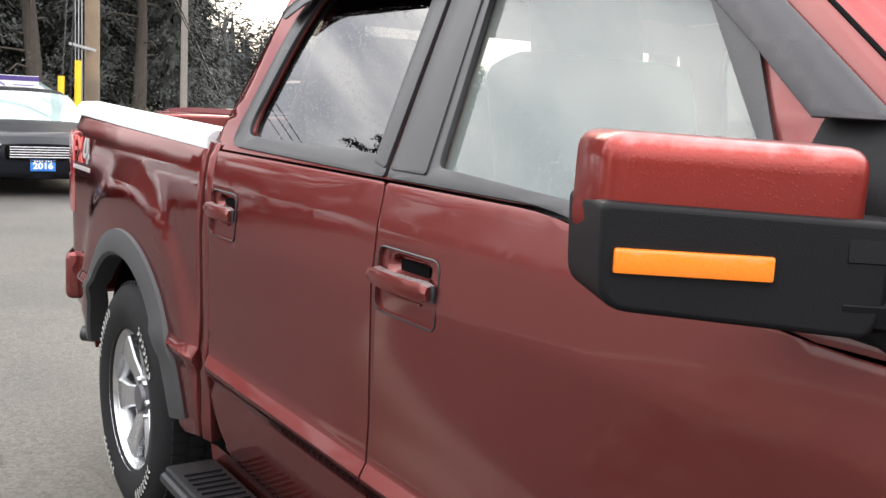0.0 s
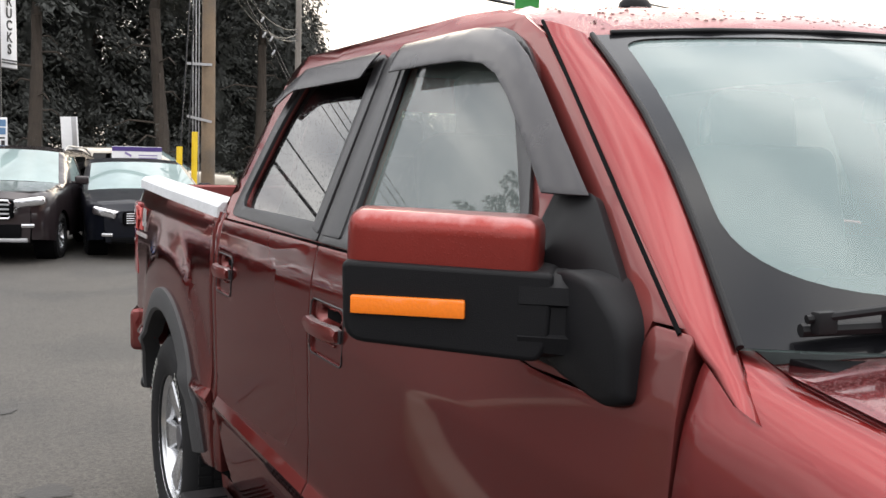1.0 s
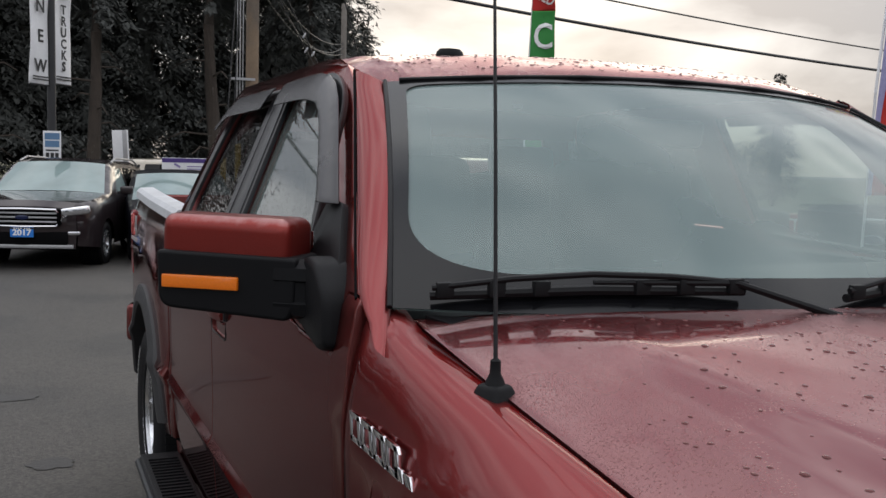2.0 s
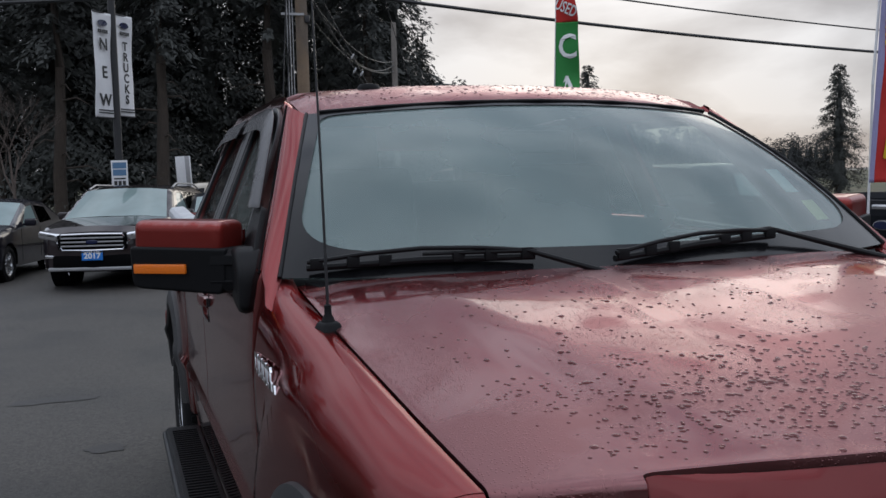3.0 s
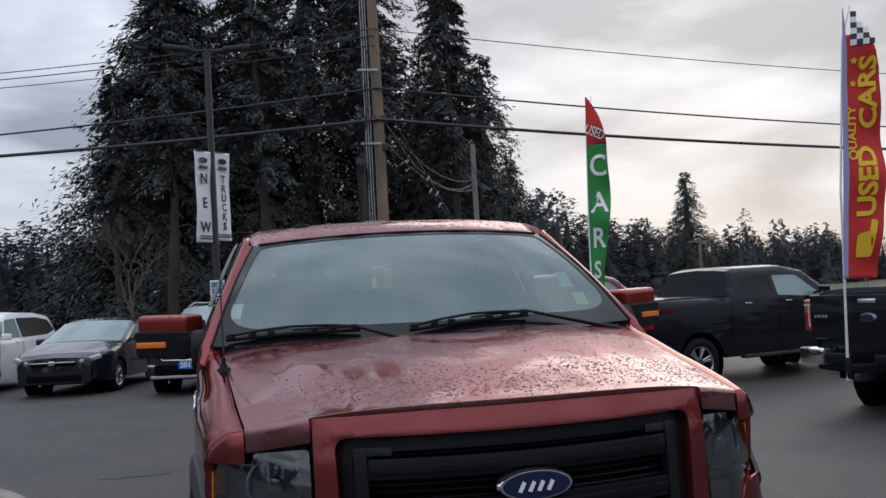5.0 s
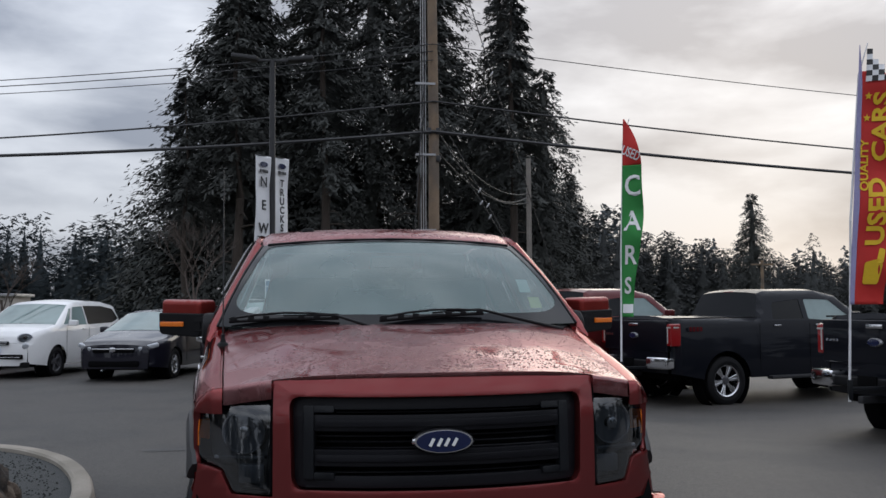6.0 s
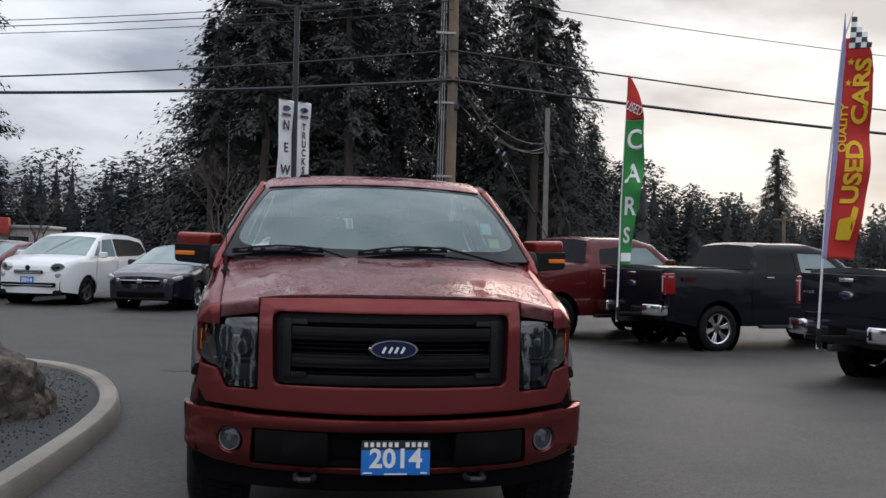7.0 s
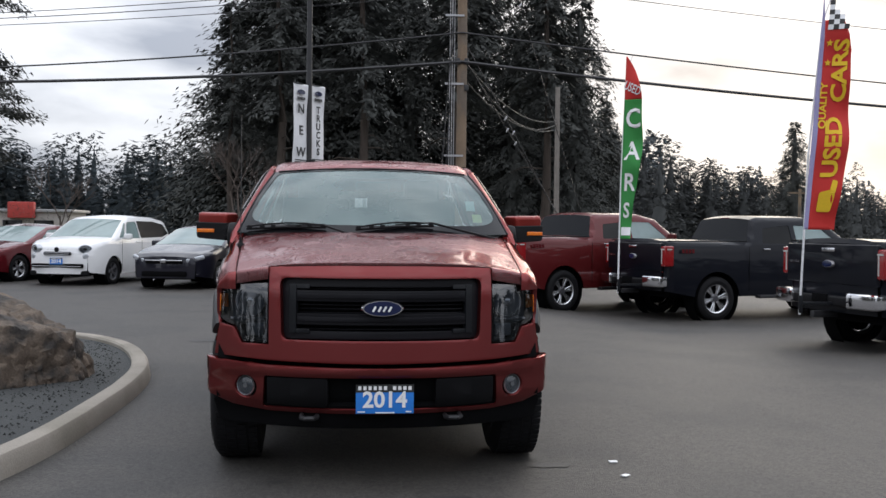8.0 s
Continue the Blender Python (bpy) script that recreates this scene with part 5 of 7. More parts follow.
for x, w in [(-0.118 + 0.0265 * k, 0.016) for k in range(6)] + [(0.062 + 0.0265 * k, 0.017) for k in range(4)]:
    part("plate_bar", box_bm(w, 0.002, 0.020, pose(x, py - 0.0015, 0.536)), WHITE, plate, flat=True)
for x, w, z in ((-0.11, 0.04, 0.413), (0.012, 0.10, 0.408), (0.135, 0.03, 0.413)):
    part("plate_bar", box_bm(w, 0.002, 0.006, pose(x, py - 0.001, z)), WHITE, plate, flat=True)

# head lamps
for s in (-1, 1):
    poly = rounded([(s * 0.612, 0.742), (s * 0.748, 0.745), (s * 0.79, 0.825), (s * 0.885, 0.845), (s * 0.895, 1.02), (s * 0.86, 1.045), (s * 0.612, 1.062)], [0.012, 0.012, 0.02, 0.012, 0.01, 0.02, 0.012])
    def lens(x, z, d=0.0):
        p = face(x, z)
        wrap = smooth(0.70, 0.90, abs(x))
        return p + Vector((0, d + 0.012 + 0.08 * (z - 0.80) + 0.05 * wrap ** 2, 0))
    lamp = part("headlamp", sheet_bm(poly, lambda x, z: lens(x, z, 0.085), out=(0, -1, 0)), LAMPINNER, truck, "smoked headlamp unit")
    panel("lamp_housing_rim", poly, lambda x, z: lens(x, z, 0.0), DARKCHROME, lamp, (0, -1, 0), holes=[rounded([(s * 0.622, 0.752), (s * 0.743, 0.755), (s * 0.786, 0.834), (s * 0.879, 0.853), (s * 0.887, 1.016), (s * 0.858, 1.036), (s * 0.622, 1.053)], 0.012)], step=(0.05, 0.05), thick=0.08, bevel=0.0)
    panel("lamp_lens", poly, lambda x, z: lens(x, z, -0.012), HEADLENS, lamp, (0, -1, 0), step=(0.04, 0.04), thick=0)
    ly = lens(s * 0.72, 0.95).y
    part("reflector", lathe_bm([(0.086, -0.02), (0.080, -0.03), (0.062, 0.0), (0.03, 0.035), (0.0, 0.04)], 28, "Y", pose(s * 0.705, ly + 0.045, 0.955, 0, 0, s * 12)), LAMPINNER, lamp, "grey reflector bowl")
    part("projector", lathe_bm([(0.0, -0.035), (0.022, -0.03), (0.034, -0.014), (0.034, 0.02)], 24, "Y", pose(s * 0.705, ly + 0.045, 0.955, 0, 0, s * 12)), CHROME, lamp)
    part("lamp_divider", box_bm(0.2, 0.05, 0.012, pose(s * 0.72, ly + 0.05, 0.862, 0, 0, s * 20), 0.003), LAMPINNER, lamp)
    part("turn_reflector", box_bm(0.10, 0.03, 0.07, pose(s * 0.68, lens(s * 0.68, 0.8).y + 0.05, 0.805, 0, 0, s * 14), 0.01), LAMPINNER, lamp)
    part("side_marker", box_bm(0.012, 0.05, 0.10, pose(s * 0.872, lens(s * 0.87, 0.93).y + 0.03, 0.94, 0, 0, s * 50), 0.004), AMBER, lamp)

# door mirrors
def soften(ob, w):
    be = ob.modifiers.new("edge", "BEVEL")
    be.width, be.segments, be.limit_method, be.angle_limit = w, 4, "ANGLE", radians(55)
    be.harden_normals = False
    return ob


for s in (-1, 1):
    m = Matrix.Translation((s * 1.118, 1.94, 0)) @ Matrix.Rotation(s * radians(37), 4, "Z")
    flip = Matrix.Diagonal((s * -1, 1, 1, 1))
    low = prism_bm(rounded([(-0.130, 1.283), (0.14, 1.268), (0.152, 1.30), (0.155, 1.388), (-0.134, 1.394)], [0.03, 0.03, 0.01, 0.01, 0.012], 5), 0.15)
    cap = box_bm(0.262, 0.138, 0.120, pose(0.001, 0.080, 1.401, 0, 1.2, 0), 0.030, 6)
    for bm in (low, cap):      # the shell widens outwards towards its back
        for v in bm.verts:
            if v.co.x < -0.06:
                v.co.x -= 0.024 * smooth(0.0, 0.11, v.co.y)
        bmesh.ops.transform(bm, matrix=m @ flip, verts=bm.verts)
        bmesh.ops.recalc_face_normals(bm, faces=bm.faces[:])
    mirror = part("door_mirror", low, GRAIN, truck, "black towing door mirror")
    soften(mirror, 0.014)
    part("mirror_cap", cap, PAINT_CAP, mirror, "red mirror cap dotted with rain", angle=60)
    am = box_bm(0.158, 0.012, 0.0255, m @ pose(s * 0.04, -0.001, 1.335, 0, 0, 0), 0.003)
    part("turn_lamp", am, AMBER, mirror, "amber turn lamp")
    part("mirror_glass", box_bm(0.26, 0.004, 0.14, m @ pose(0, 0.152, 1.36), 0.001), CHROME, mirror)
    # arm: the housing's bands run on to the foot
    arm = bmesh.new()
    ribs = []
    for lx, z0, d in ((0.11, 1.272, 0.12), (0.17, 1.268, 0.115), (0.215, 1.258, 0.11), (0.265, 1.236, 0.10)):
        row = []
        for fy, z in ((0.035, z0), (0.004, z0 + 0.012), (-0.002, 1.303), (0.004, 1.307), (0.004, 1.343), (-0.002, 1.347), (0.0, 1.370), (0.02, 1.385), (d - 0.02, 1.386), (d, 1.365), (d, 1.29), (d - 0.03, z0)):
            p = m @ Vector((-s * lx, fy, z))
            row.append(arm.verts.new(p))
        ribs.append(row)
    for a, b in zip(ribs, ribs[1:]):
        for k in range(12):
            arm.faces.new((a[k - 1], a[k], b[k], b[k - 1]))
    arm.faces.new(ribs[0])
    arm.faces.new(ribs[-1])
    bmesh.ops.recalc_face_normals(arm, faces=arm.faces[:])
    part("mirror_arm", arm, GRAIN, mirror, angle=40)
    outline = rounded([(1.712, 1.243), (1.755, 1.228), (1.87, 1.252), (1.92, 1.28), (1.915, 1.375), (1.86, 1.394), (1.79, 1.388), (1.722, 1.335)], [0.012, 0.02, 0.03, 0.03, 0.03, 0.03, 0.02, 0.03], 4)
    cy, cz = sum(p[0] for p in outline) / len(outline), sum(p[1] for p in outline) / len(outline)
    foot = bmesh.new()
    rings = [[foot.verts.new((s * x, cy + (y - cy) * k, cz + (z - cz) * k)) for y, z in outline] for x, k in ((0.90, 1.0), (0.962, 1.0), (0.969, 0.985), (0.975, 0.94), (0.978, 0.84))]
    for a, b in zip(rings, rings[1:]):
        for k in range(len(outline)):
            foot.faces.new((a[k - 1], a[k], b[k], b[k - 1]))
    foot.faces.new(rings[0])
    foot.faces.new(rings[-1])
    bmesh.ops.recalc_face_normals(foot, faces=foot.faces[:])
    part("mirror_foot", foot, GRAIN, mirror, angle=40)

# wipers
def wiper(tip, knee, end, pivot):
    bm = tube_bm([tip, tip.lerp(end, 0.5) + Vector((0, -0.004, 0.006)), end], [0.008, 0.010, 0.008], 8)
    w = part("wiper", bm, WIPER, truck, "black windscreen wiper")
    part("wiper_arm", tube_bm([tip.lerp(end, 0.5) + Vector((0, -0.012, 0.02)), knee + Vector((0, -0.012, 0.012)), pivot], [0.004, 0.006, 0.010], 8), WIPER, w)
    part("wiper_frame", tube_bm([tip + Vector((0, -0.008, 0.014)), tip.lerp(end, 0.25) + Vector((0, -0.012, 0.028)), tip.lerp(end, 0.5) + Vector((0, -0.012, 0.034)), tip.lerp(end, 0.75) + Vector((0, -0.012, 0.028)), end + Vector((0, -0.008, 0.014))], 0.0055, 8), WIPER, w)
    for q in (0.04, 0.2, 0.34, 0.66, 0.8, 0.96):
        part("blade_claw", box_bm(0.03, 0.014, 0.026, Matrix.Translation(tip.lerp(end, q) + Vector((0, -0.008, 0.010))), 0.003), WIPER, w)
    return w


up = Vector((0, -0.016, 0.016))
wiper(shield(-0.835, 0.02) + up, shield(-0.34, 0.06) + up, shield(-0.32, 0.055) + up, shield(-0.02, -0.10) + up)
wiper(shield(-0.13, 0.035) + up, shield(0.36, 0.10) + up, shield(0.38, 0.085) + up, shield(0.79, -0.08) + up)

# whip aerial on the fender
ab = Vector((-0.846, 1.30, 1.243))
boot = join(box_bm(0.056, 0.062, 0.030, Matrix.Translation(ab) @ pose(0, 0, 0.004, 0, 0, 20), 0.008, 3, taper=(0.62, 0.62)), lathe_bm([(0.017, 0.012), (0.013, 0.024), (0.008, 0.034), (0.0075, 0.052), (0.004, 0.055)], 16, "Z", Matrix.Translation(ab)))
aer = part("aerial_base", boot, GRAIN, truck, "black rubber aerial base")
part("whip_aerial", tube_bm([ab + Vector((0, 0, 0.05)), ab + Vector((0.0, 0.02, 0.35)), ab + Vector((-0.003, 0.05, 0.82))], [0.0034, 0.0028, 0.0018], 8), TRIM, aer, "thin black whip aerial")

# fender and bed lettering as plain strokes
def strokes(name, x_fn, items, mat, parent, label):
    bms = [prism_bm(pts, 0.006, Matrix(((0, -1, 0, x_fn), (1, 0, 0, y), (0, 0, 1, z), (0, 0, 0, 1))), 0.001) for y, z, pts in items]
    lead = None
    for bm in bms:
        bmesh.ops.recalc_face_normals(bm, faces=bm.faces[:])
        ob = part(name if lead is None else "stroke", bm, mat, lead or parent, label if lead is None else "")
        lead = lead or ob
    return lead


bx = -half(1.45, 1.14) - 0.001
seg = lambda w, h, sl=0.01: [(0, 0), (w, 0), (w + sl, h), (sl, h)]
its = []
for y0 in (1.60, 1.54, 1.482, 1.424):
    its += [(y0 - 0.052, 1.112, seg(0.014, 0.046)), (y0 - 0.012, 1.112, seg(0.012, 0.046)), (y0 - 0.052, 1.149, seg(0.050, 0.010)), (y0 - 0.054, 1.111, seg(0.050, 0.010))]
its += [(1.352, 1.112, seg(0.030, 0.018)), (1.318, 1.112, seg(0.026, 0.018))]
strokes("fender_badge", bx, its, CHROME, truck, "chrome fender badge")
dx = -half(5.2, 1.2) - 0.0005
its = [(5.415, 1.18, seg(0.022, 0.10, -0.016)), (5.36, 1.265, seg(0.07, 0.018, 0)), (5.37, 1.222, seg(0.05, 0.016, 0)), (5.285, 1.18, seg(0.024, 0.10, 0.045)), (5.325, 1.18, seg(0.024, 0.10, -0.055))]
strokes("bed_decal", dx, its, DECAL_RED, truck, "red and grey bed decal")
its = [(5.20, 1.18, seg(0.02, 0.10, -0.014)), (5.18, 1.20, seg(0.085, 0.018, 0)), (5.25, 1.215, seg(0.02, 0.065, -0.035))] + [(5.17 + 0.034 * k, 1.15, seg(0.022, 0.016, 0)) for k in range(8)]
strokes("bed_decal", dx, its, DECAL_GREY, truck, "grey bed decal strokes")

# windscreen stickers
def on_shield(x0, x1, v0, v1, d):
    return sheet_bm([(x0, v0), (x1, v0), (x1, v1), (x0, v1)], lambda x, v: shield(x, v) + Vector((0, d, -d)), out=(0, -1, 0))


part("yellow_sticker", on_shield(0.66, 0.725, 0.17, 0.28, 0.005), STICKER, truck, "yellow windscreen sticker")
part("pale_sticker", on_shield(0.625, 0.69, 0.33, 0.48, 0.005), STICKER_PALE, truck, "pale green windscreen sticker")

# cabin
part("cabin_floor", box_bm(1.66, 2.3, 0.04, pose(0, 2.75, 0.66)), DASH, truck)
part("firewall", box_bm(1.6, 0.05, 0.6, pose(0, 1.48, 0.95)), DEEP, truck)
part("headliner", sheet_bm([(-0.66, 2.35), (0.66, 2.35), (0.66, 3.75), (-0.66, 3.75)], lambda x, y: Vector((x, y, roof_z(x, y) - 0.05)), out=(0, 0, -1)), CLOTH, truck)
part("dashboard", box_bm(1.62, 0.62, 0.22, pose(0, 1.80, 1.20, 6), 0.07, 4), DASH, truck)
for s in (-1, 1):
    part("door_lining", box_bm(0.05, 2.1, 0.65, pose(s * 0.87, 2.75, 1.0), 0.02), DASH, truck)
sw = lathe_bm([(0.175 + 0.014 * math.cos(a), 0.014 * math.sin(a)) for a in [2 * math.pi * k / 10 for k in range(11)]], 32, "Y", pose(0.42, 2.12, 1.18, 62 - 90 + 8))
part("steering_wheel", sw, DASH, truck)
for x in (-0.42, 0.42):
    seat = part("front_seat", join(box_bm(0.54, 0.52, 0.16, pose(x, 2.55, 0.95, 6), 0.06, 4), box_bm(0.52, 0.15, 0.66, pose(x, 2.88, 1.27, -14), 0.06, 4)), CLOTH, truck, "grey cloth front seat")
    part("headrest", box_bm(0.28, 0.10, 0.19, pose(x, 2.98, 1.66, -10), 0.045, 4), CLOTH, seat)
bench = part("rear_bench", join(box_bm(1.45, 0.5, 0.16, pose(0, 3.42, 0.95, 4), 0.06, 4), box_bm(1.45, 0.14, 0.6, pose(0, 3.70, 1.24, -8), 0.05, 4)), CLOTH, truck)
for x in (-0.45, 0.45):
    part("headrest", box_bm(0.28, 0.10, 0.15, pose(x, 3.74, 1.58, -8), 0.04, 4), CLOTH, bench)
part("rear_view_mirror", box_bm(0.24, 0.03, 0.07, pose(0, 2.12, 1.66, 10), 0.02, 3), DASH, truck)

# ---- other vehicles on the lot: nose towards local -y ----
def vehicle(name, label, category, at, prof, paint, width, wheels, windows, R=0.33, belt=0.92, sill=0.22, front=None, rear=None, lean=0.32, spokes=5, twin=True,
            group="parked vehicles", roof_rails=False, mirror_y=None, ends=(0.6, 0.5), pull_y=(), rim=None, seams=(), low=1.0):
    """prof: list of (y, z, kind) over the top from nose to tail; kind of the stretch that begins there: paint, glass."""
    car = root(name, label, category, group, at=at @ Matrix.Diagonal((1, 1, low, 1)))
    W = width / 2
    y0, y1 = prof[0][0], prof[-1][0]
    tops = [(p[0], p[1]) for p in prof]

    def top_z(y):
        return curve_at(tops, y)

    def hw(y, z):
        w = W * (1 - 0.05 * ((z - 0.6) / 0.5) ** 2 * (1 if z < 0.6 else 0.6)) if z <= belt else W * (1 - 0.03 * ((belt - 0.6) / 0.5) ** 2) - (z - belt) * lean
        a, b = y - y0, y1 - y
        if a < ends[0]:
            w -= 0.24 * W * (1 - max(a, 0) / ends[0]) ** 2.2
        if b < ends[1]:
            w -= 0.18 * W * (1 - max(b, 0) / ends[1]) ** 2.2
        d = max(top_z(y) - z, 0)
        r = 0.09
        if d < r:
            w -= 0.07 * (1 - math.sqrt(max(0, 1 - (1 - d / r) ** 2)))
        return w

    def arch2(cy):
        r = R + (0.095 if category == "pickup truck" else 0.055)
        a0 = math.asin(max(-1, min(1, (sill - R) / r)))
        return [(cy + r * math.cos(math.pi - a0 - (math.pi - 2 * a0) * k / 12), R + r * math.sin(math.pi - a0 - (math.pi - 2 * a0) * k / 12)) for k in range(13)]

    fw, rw = wheels
    lower = [(y0 + 0.02, sill + 0.06)] + arch2(fw) + arch2(rw) + [(y1 - 0.02, sill + 0.1)]
    outline = lower + [(y, z) for y, z in tops[::-1]]
    for s in (-1, 1):
        o = (s, 0, 0)
        holes = [rounded(w[0], 0.035) for w in windows]
        body = panel("body_side", outline, lambda u, v: Vector((s * hw(u, v), u, v)), paint, car, o, holes=holes, step=(0.09, 0.045), thick=0, angle=30)
        for poly, g in windows:
            panel("side_pane", [(y, z) for y, z in rounded(poly, 0.035)], lambda u, v: Vector((s * (hw(u, v) - 0.008), u, v)), g, car, o, step=(0.12, 0.1), thick=0)
        for c in (fw, rw):
            part("arch_liner", lathe_bm([(R + (0.10 if category == "pickup truck" else 0.06), s * k) for k in (W - 0.32, W - 0.05)], 24, m=Matrix.Translation((0, c, R)), caps=False), DEEP, car)
            wheel(car, pose(s * (W - 0.125), c, R), s, R=R, width=0.215, rim_r=R * 0.66, spokes=spokes, twin=twin, bright=rim)
        for py in pull_y:
            part("door_handle", box_bm(0.025, 0.16, 0.028, pose(s * (hw(py, belt - 0.1) + 0.012), py, belt - 0.085), 0.008), CHROME if category == "pickup truck" else paint, car)
        for sy in seams:
            part("door_seam", box_bm(0.004, 0.008, belt - sill - 0.14, pose(s * (hw(sy, 0.6) - 0.001), sy, (belt + sill) / 2 + 0.02)), DEEP, car)
        if mirror_y:
            part("door_mirror", join(box_bm(0.2, 0.1, 0.14, pose(s * (W + 0.10), mirror_y, belt + 0.06), 0.04, 3), box_bm(0.12, 0.05, 0.04, pose(s * (W - 0.02), mirror_y, belt + 0.02), 0.01)), paint, car)
        if roof_rails:
            ys = [y for y, z, k in prof if z > top_z((y0 + y1) / 2) - 0.12]
            part("roof_rail", tube_bm([(s * (hw(y, top_z(y) - 0.05) - 0.03), y, top_z(y) + (0.0 if i in (0, 6) else 0.045)) for i, y in enumerate(np.linspace(min(ys) + 0.2, max(ys) - 0.1, 7))], 0.017, 8), GALV, car)
    # the sheet over the top, stretch by stretch
    runs, cur = [], [prof[0]]
    for p, q in zip(prof, prof[1:]):
        cur.append(q)
        if q[2] != p[2]:
            runs.append((p[2], cur))
            cur = [q]
    if len(cur) > 1:
        runs.append((prof[-2][2], cur))
    for kind, run in runs:
        bm = bmesh.new()
        rows = []
        pts = []
        for p, q in zip(run, run[1:]):
            pts += [(p[0] + (q[0] - p[0]) * t, p[1] + (q[1] - p[1]) * t) for t in (0, 0.25, 0.5, 0.75)]
        pts.append(run[-1][:2])
        for y, z in pts:
            w = hw(y, z)
            rows.append([bm.verts.new((w * k / 8, y - 0.06 * (1 - (k / 8) ** 2) * (1 if y < (y0 + y1) / 2 and kind == "glass" else 0), z + 0.035 * (1 - abs(k / 8) ** 2.5))) for k in range(-8, 9)])
        for a, b in zip(rows, rows[1:]):
            for k in range(16):
                bm.faces.new((a[k], a[k + 1], b[k + 1], b[k]))
        bmesh.ops.recalc_face_normals(bm, faces=bm.faces[:])
        if kind == "glass":
            part("windscreen" if run[0][0] < (y0 + y1) / 2 else "rear_pane", bm, GLASS_CAR if run[0][0] < (y0 + y1) / 2 else (REARGLASS if "pickup" in name else GLASS_DARK), car)
        else:
            part("hood" if run[0][0] < (y0 + y1) / 2 - 0.6 else "roof", bm, paint, car, angle=30)
    # nose and tail faces
    for yy, nm, low in ((y0, "nose", sill + 0.02), (y1, "tail", sill + 0.1)):
        zt = prof[0][1] if nm == "nose" else prof[-1][1]
        bm = bmesh.new()
        rows = []
        for j in range(7):
            z = low + (zt - low) * j / 6
            w = hw(yy, z)
            bulge = 0.10 if nm == "nose" else 0.06
            rows.append([bm.verts.new((w * k / 8, yy + (-1 if nm == "nose" else 1) * bulge * (1 - (k / 8) ** 2) * (1.0 - 0.35 * abs(j / 6 - 0.45)), z + (0.035 * (1 - abs(k / 8) ** 2.5) if j == 6 else 0))) for k in range(-8, 9)])
        for a, b in zip(rows, rows[1:]):
            for k in range(16):
                bm.faces.new((a[k], a[k + 1], b[k + 1], b[k]))
        bmesh.ops.recalc_face_normals(bm, faces=bm.faces[:])
        part(nm, bm, paint, car, angle=50)
    part("underbody", box_bm(width - 0.5, y1 - y0 - 0.4, 0.2, pose(0, (y0 + y1) / 2, sill + 0.08)), DEEP, car)
    part("cabin_floor", box_bm(width - 0.3, 2.4, 0.1, pose(0, (fw + rw) / 2 + 0.2, belt - 0.35)), DASH, car)
    for x in (-0.38, 0.38):
        part("front_seat", join(box_bm(0.46, 0.12, 0.55, pose(x, (fw + rw) / 2 + 0.25, belt + 0.02, -14), 0.05), box_bm(0.24, 0.09, 0.16, pose(x, (fw + rw) / 2 + 0.34, belt + 0.34), 0.03)), CLOTH, car)
    if front:
        front(car, y0, W)
    if rear:
        rear(car, y1, W)
    return car


def plate_on(car, y, z, year, x=0.0, w=0.31):
    p = part("front_plate", box_bm(w, 0.01, 0.155, pose(x, y, z), 0.002), PLATE_BLUE, car, "blue dealer plate")
    part("plate_band", box_bm(w, 0.004, 0.03, pose(x, y - 0.005, z + 0.06)), BLACKPRINT, p)
    part("year_" + year, text_bm(year, 0.125, pose(x, y - 0.008, z - 0.008), 0.002, bold=0.004), WHITE, p)
    for dx in (-0.1, -0.07, -0.04, -0.01, 0.04, 0.07, 0.1):
        part("plate_bar", box_bm(0.018, 0.002, 0.014, pose(x + dx, y - 0.008, z + 0.06)), WHITE, p)


def bars(car, y, z0, z1, n, w, mat, name="grille_bar", x=0.0):
    for k in range(n):
        z = z0 + (z1 - z0) * k / max(n - 1, 1)
        part(name, box_bm(w, 0.03, (z1 - z0) / max(n, 1) * 0.45 + 0.006, pose(x, y, z), 0.005), mat, car)


def suv_front(car, y, W):
    part("grille", box_bm(1.02, 0.05, 0.26, pose(0, y - 0.075, 0.80), 0.05, 3), DEEP, car)
    part("grille_rim", tube_bm([(-0.53, y - 0.05, 0.80), (-0.45, y - 0.10, 0.92), (0, y - 0.115, 0.93), (0.45, y - 0.10, 0.92), (0.53, y - 0.05, 0.80), (0.44, y - 0.10, 0.67), (0, y - 0.115, 0.66), (-0.44, y - 0.10, 0.67), (-0.53, y - 0.05, 0.80)], 0.018, 8), CHROME, car)
    bars(car, y - 0.105, 0.735, 0.865, 3, 0.92, GALV)
    part("oval_badge", lathe_bm([(0, -0.01), (1, 0), (1, 0.02)], 24, "Y", Matrix.Translation((0, y - 0.125, 0.80)) @ Matrix.Diagonal((0.09, 1, 0.036, 1))), OVAL_BLUE, car)
    plate_on(car, y - 0.125, 0.575, "2017")
    part("lower_grille", box_bm(1.2, 0.05, 0.2, pose(0, y - 0.07, 0.48), 0.03), DEEP, car)
    part("skid_trim", box_bm(1.35, 0.06, 0.06, pose(0, y - 0.06, 0.355), 0.02), GALV, car)
    for s in (-1, 1):
        part("headlamp", box_bm(0.40, 0.16, 0.13, pose(s * 0.66, y + 0.06, 0.90, 0, s * -8, s * 30), 0.045, 3), CHROME, car)
        part("fog_lamp", box_bm(0.17, 0.06, 0.06, pose(s * 0.66, y + 0.0, 0.56, 0, 0, s * 24), 0.02), CHROME, car)


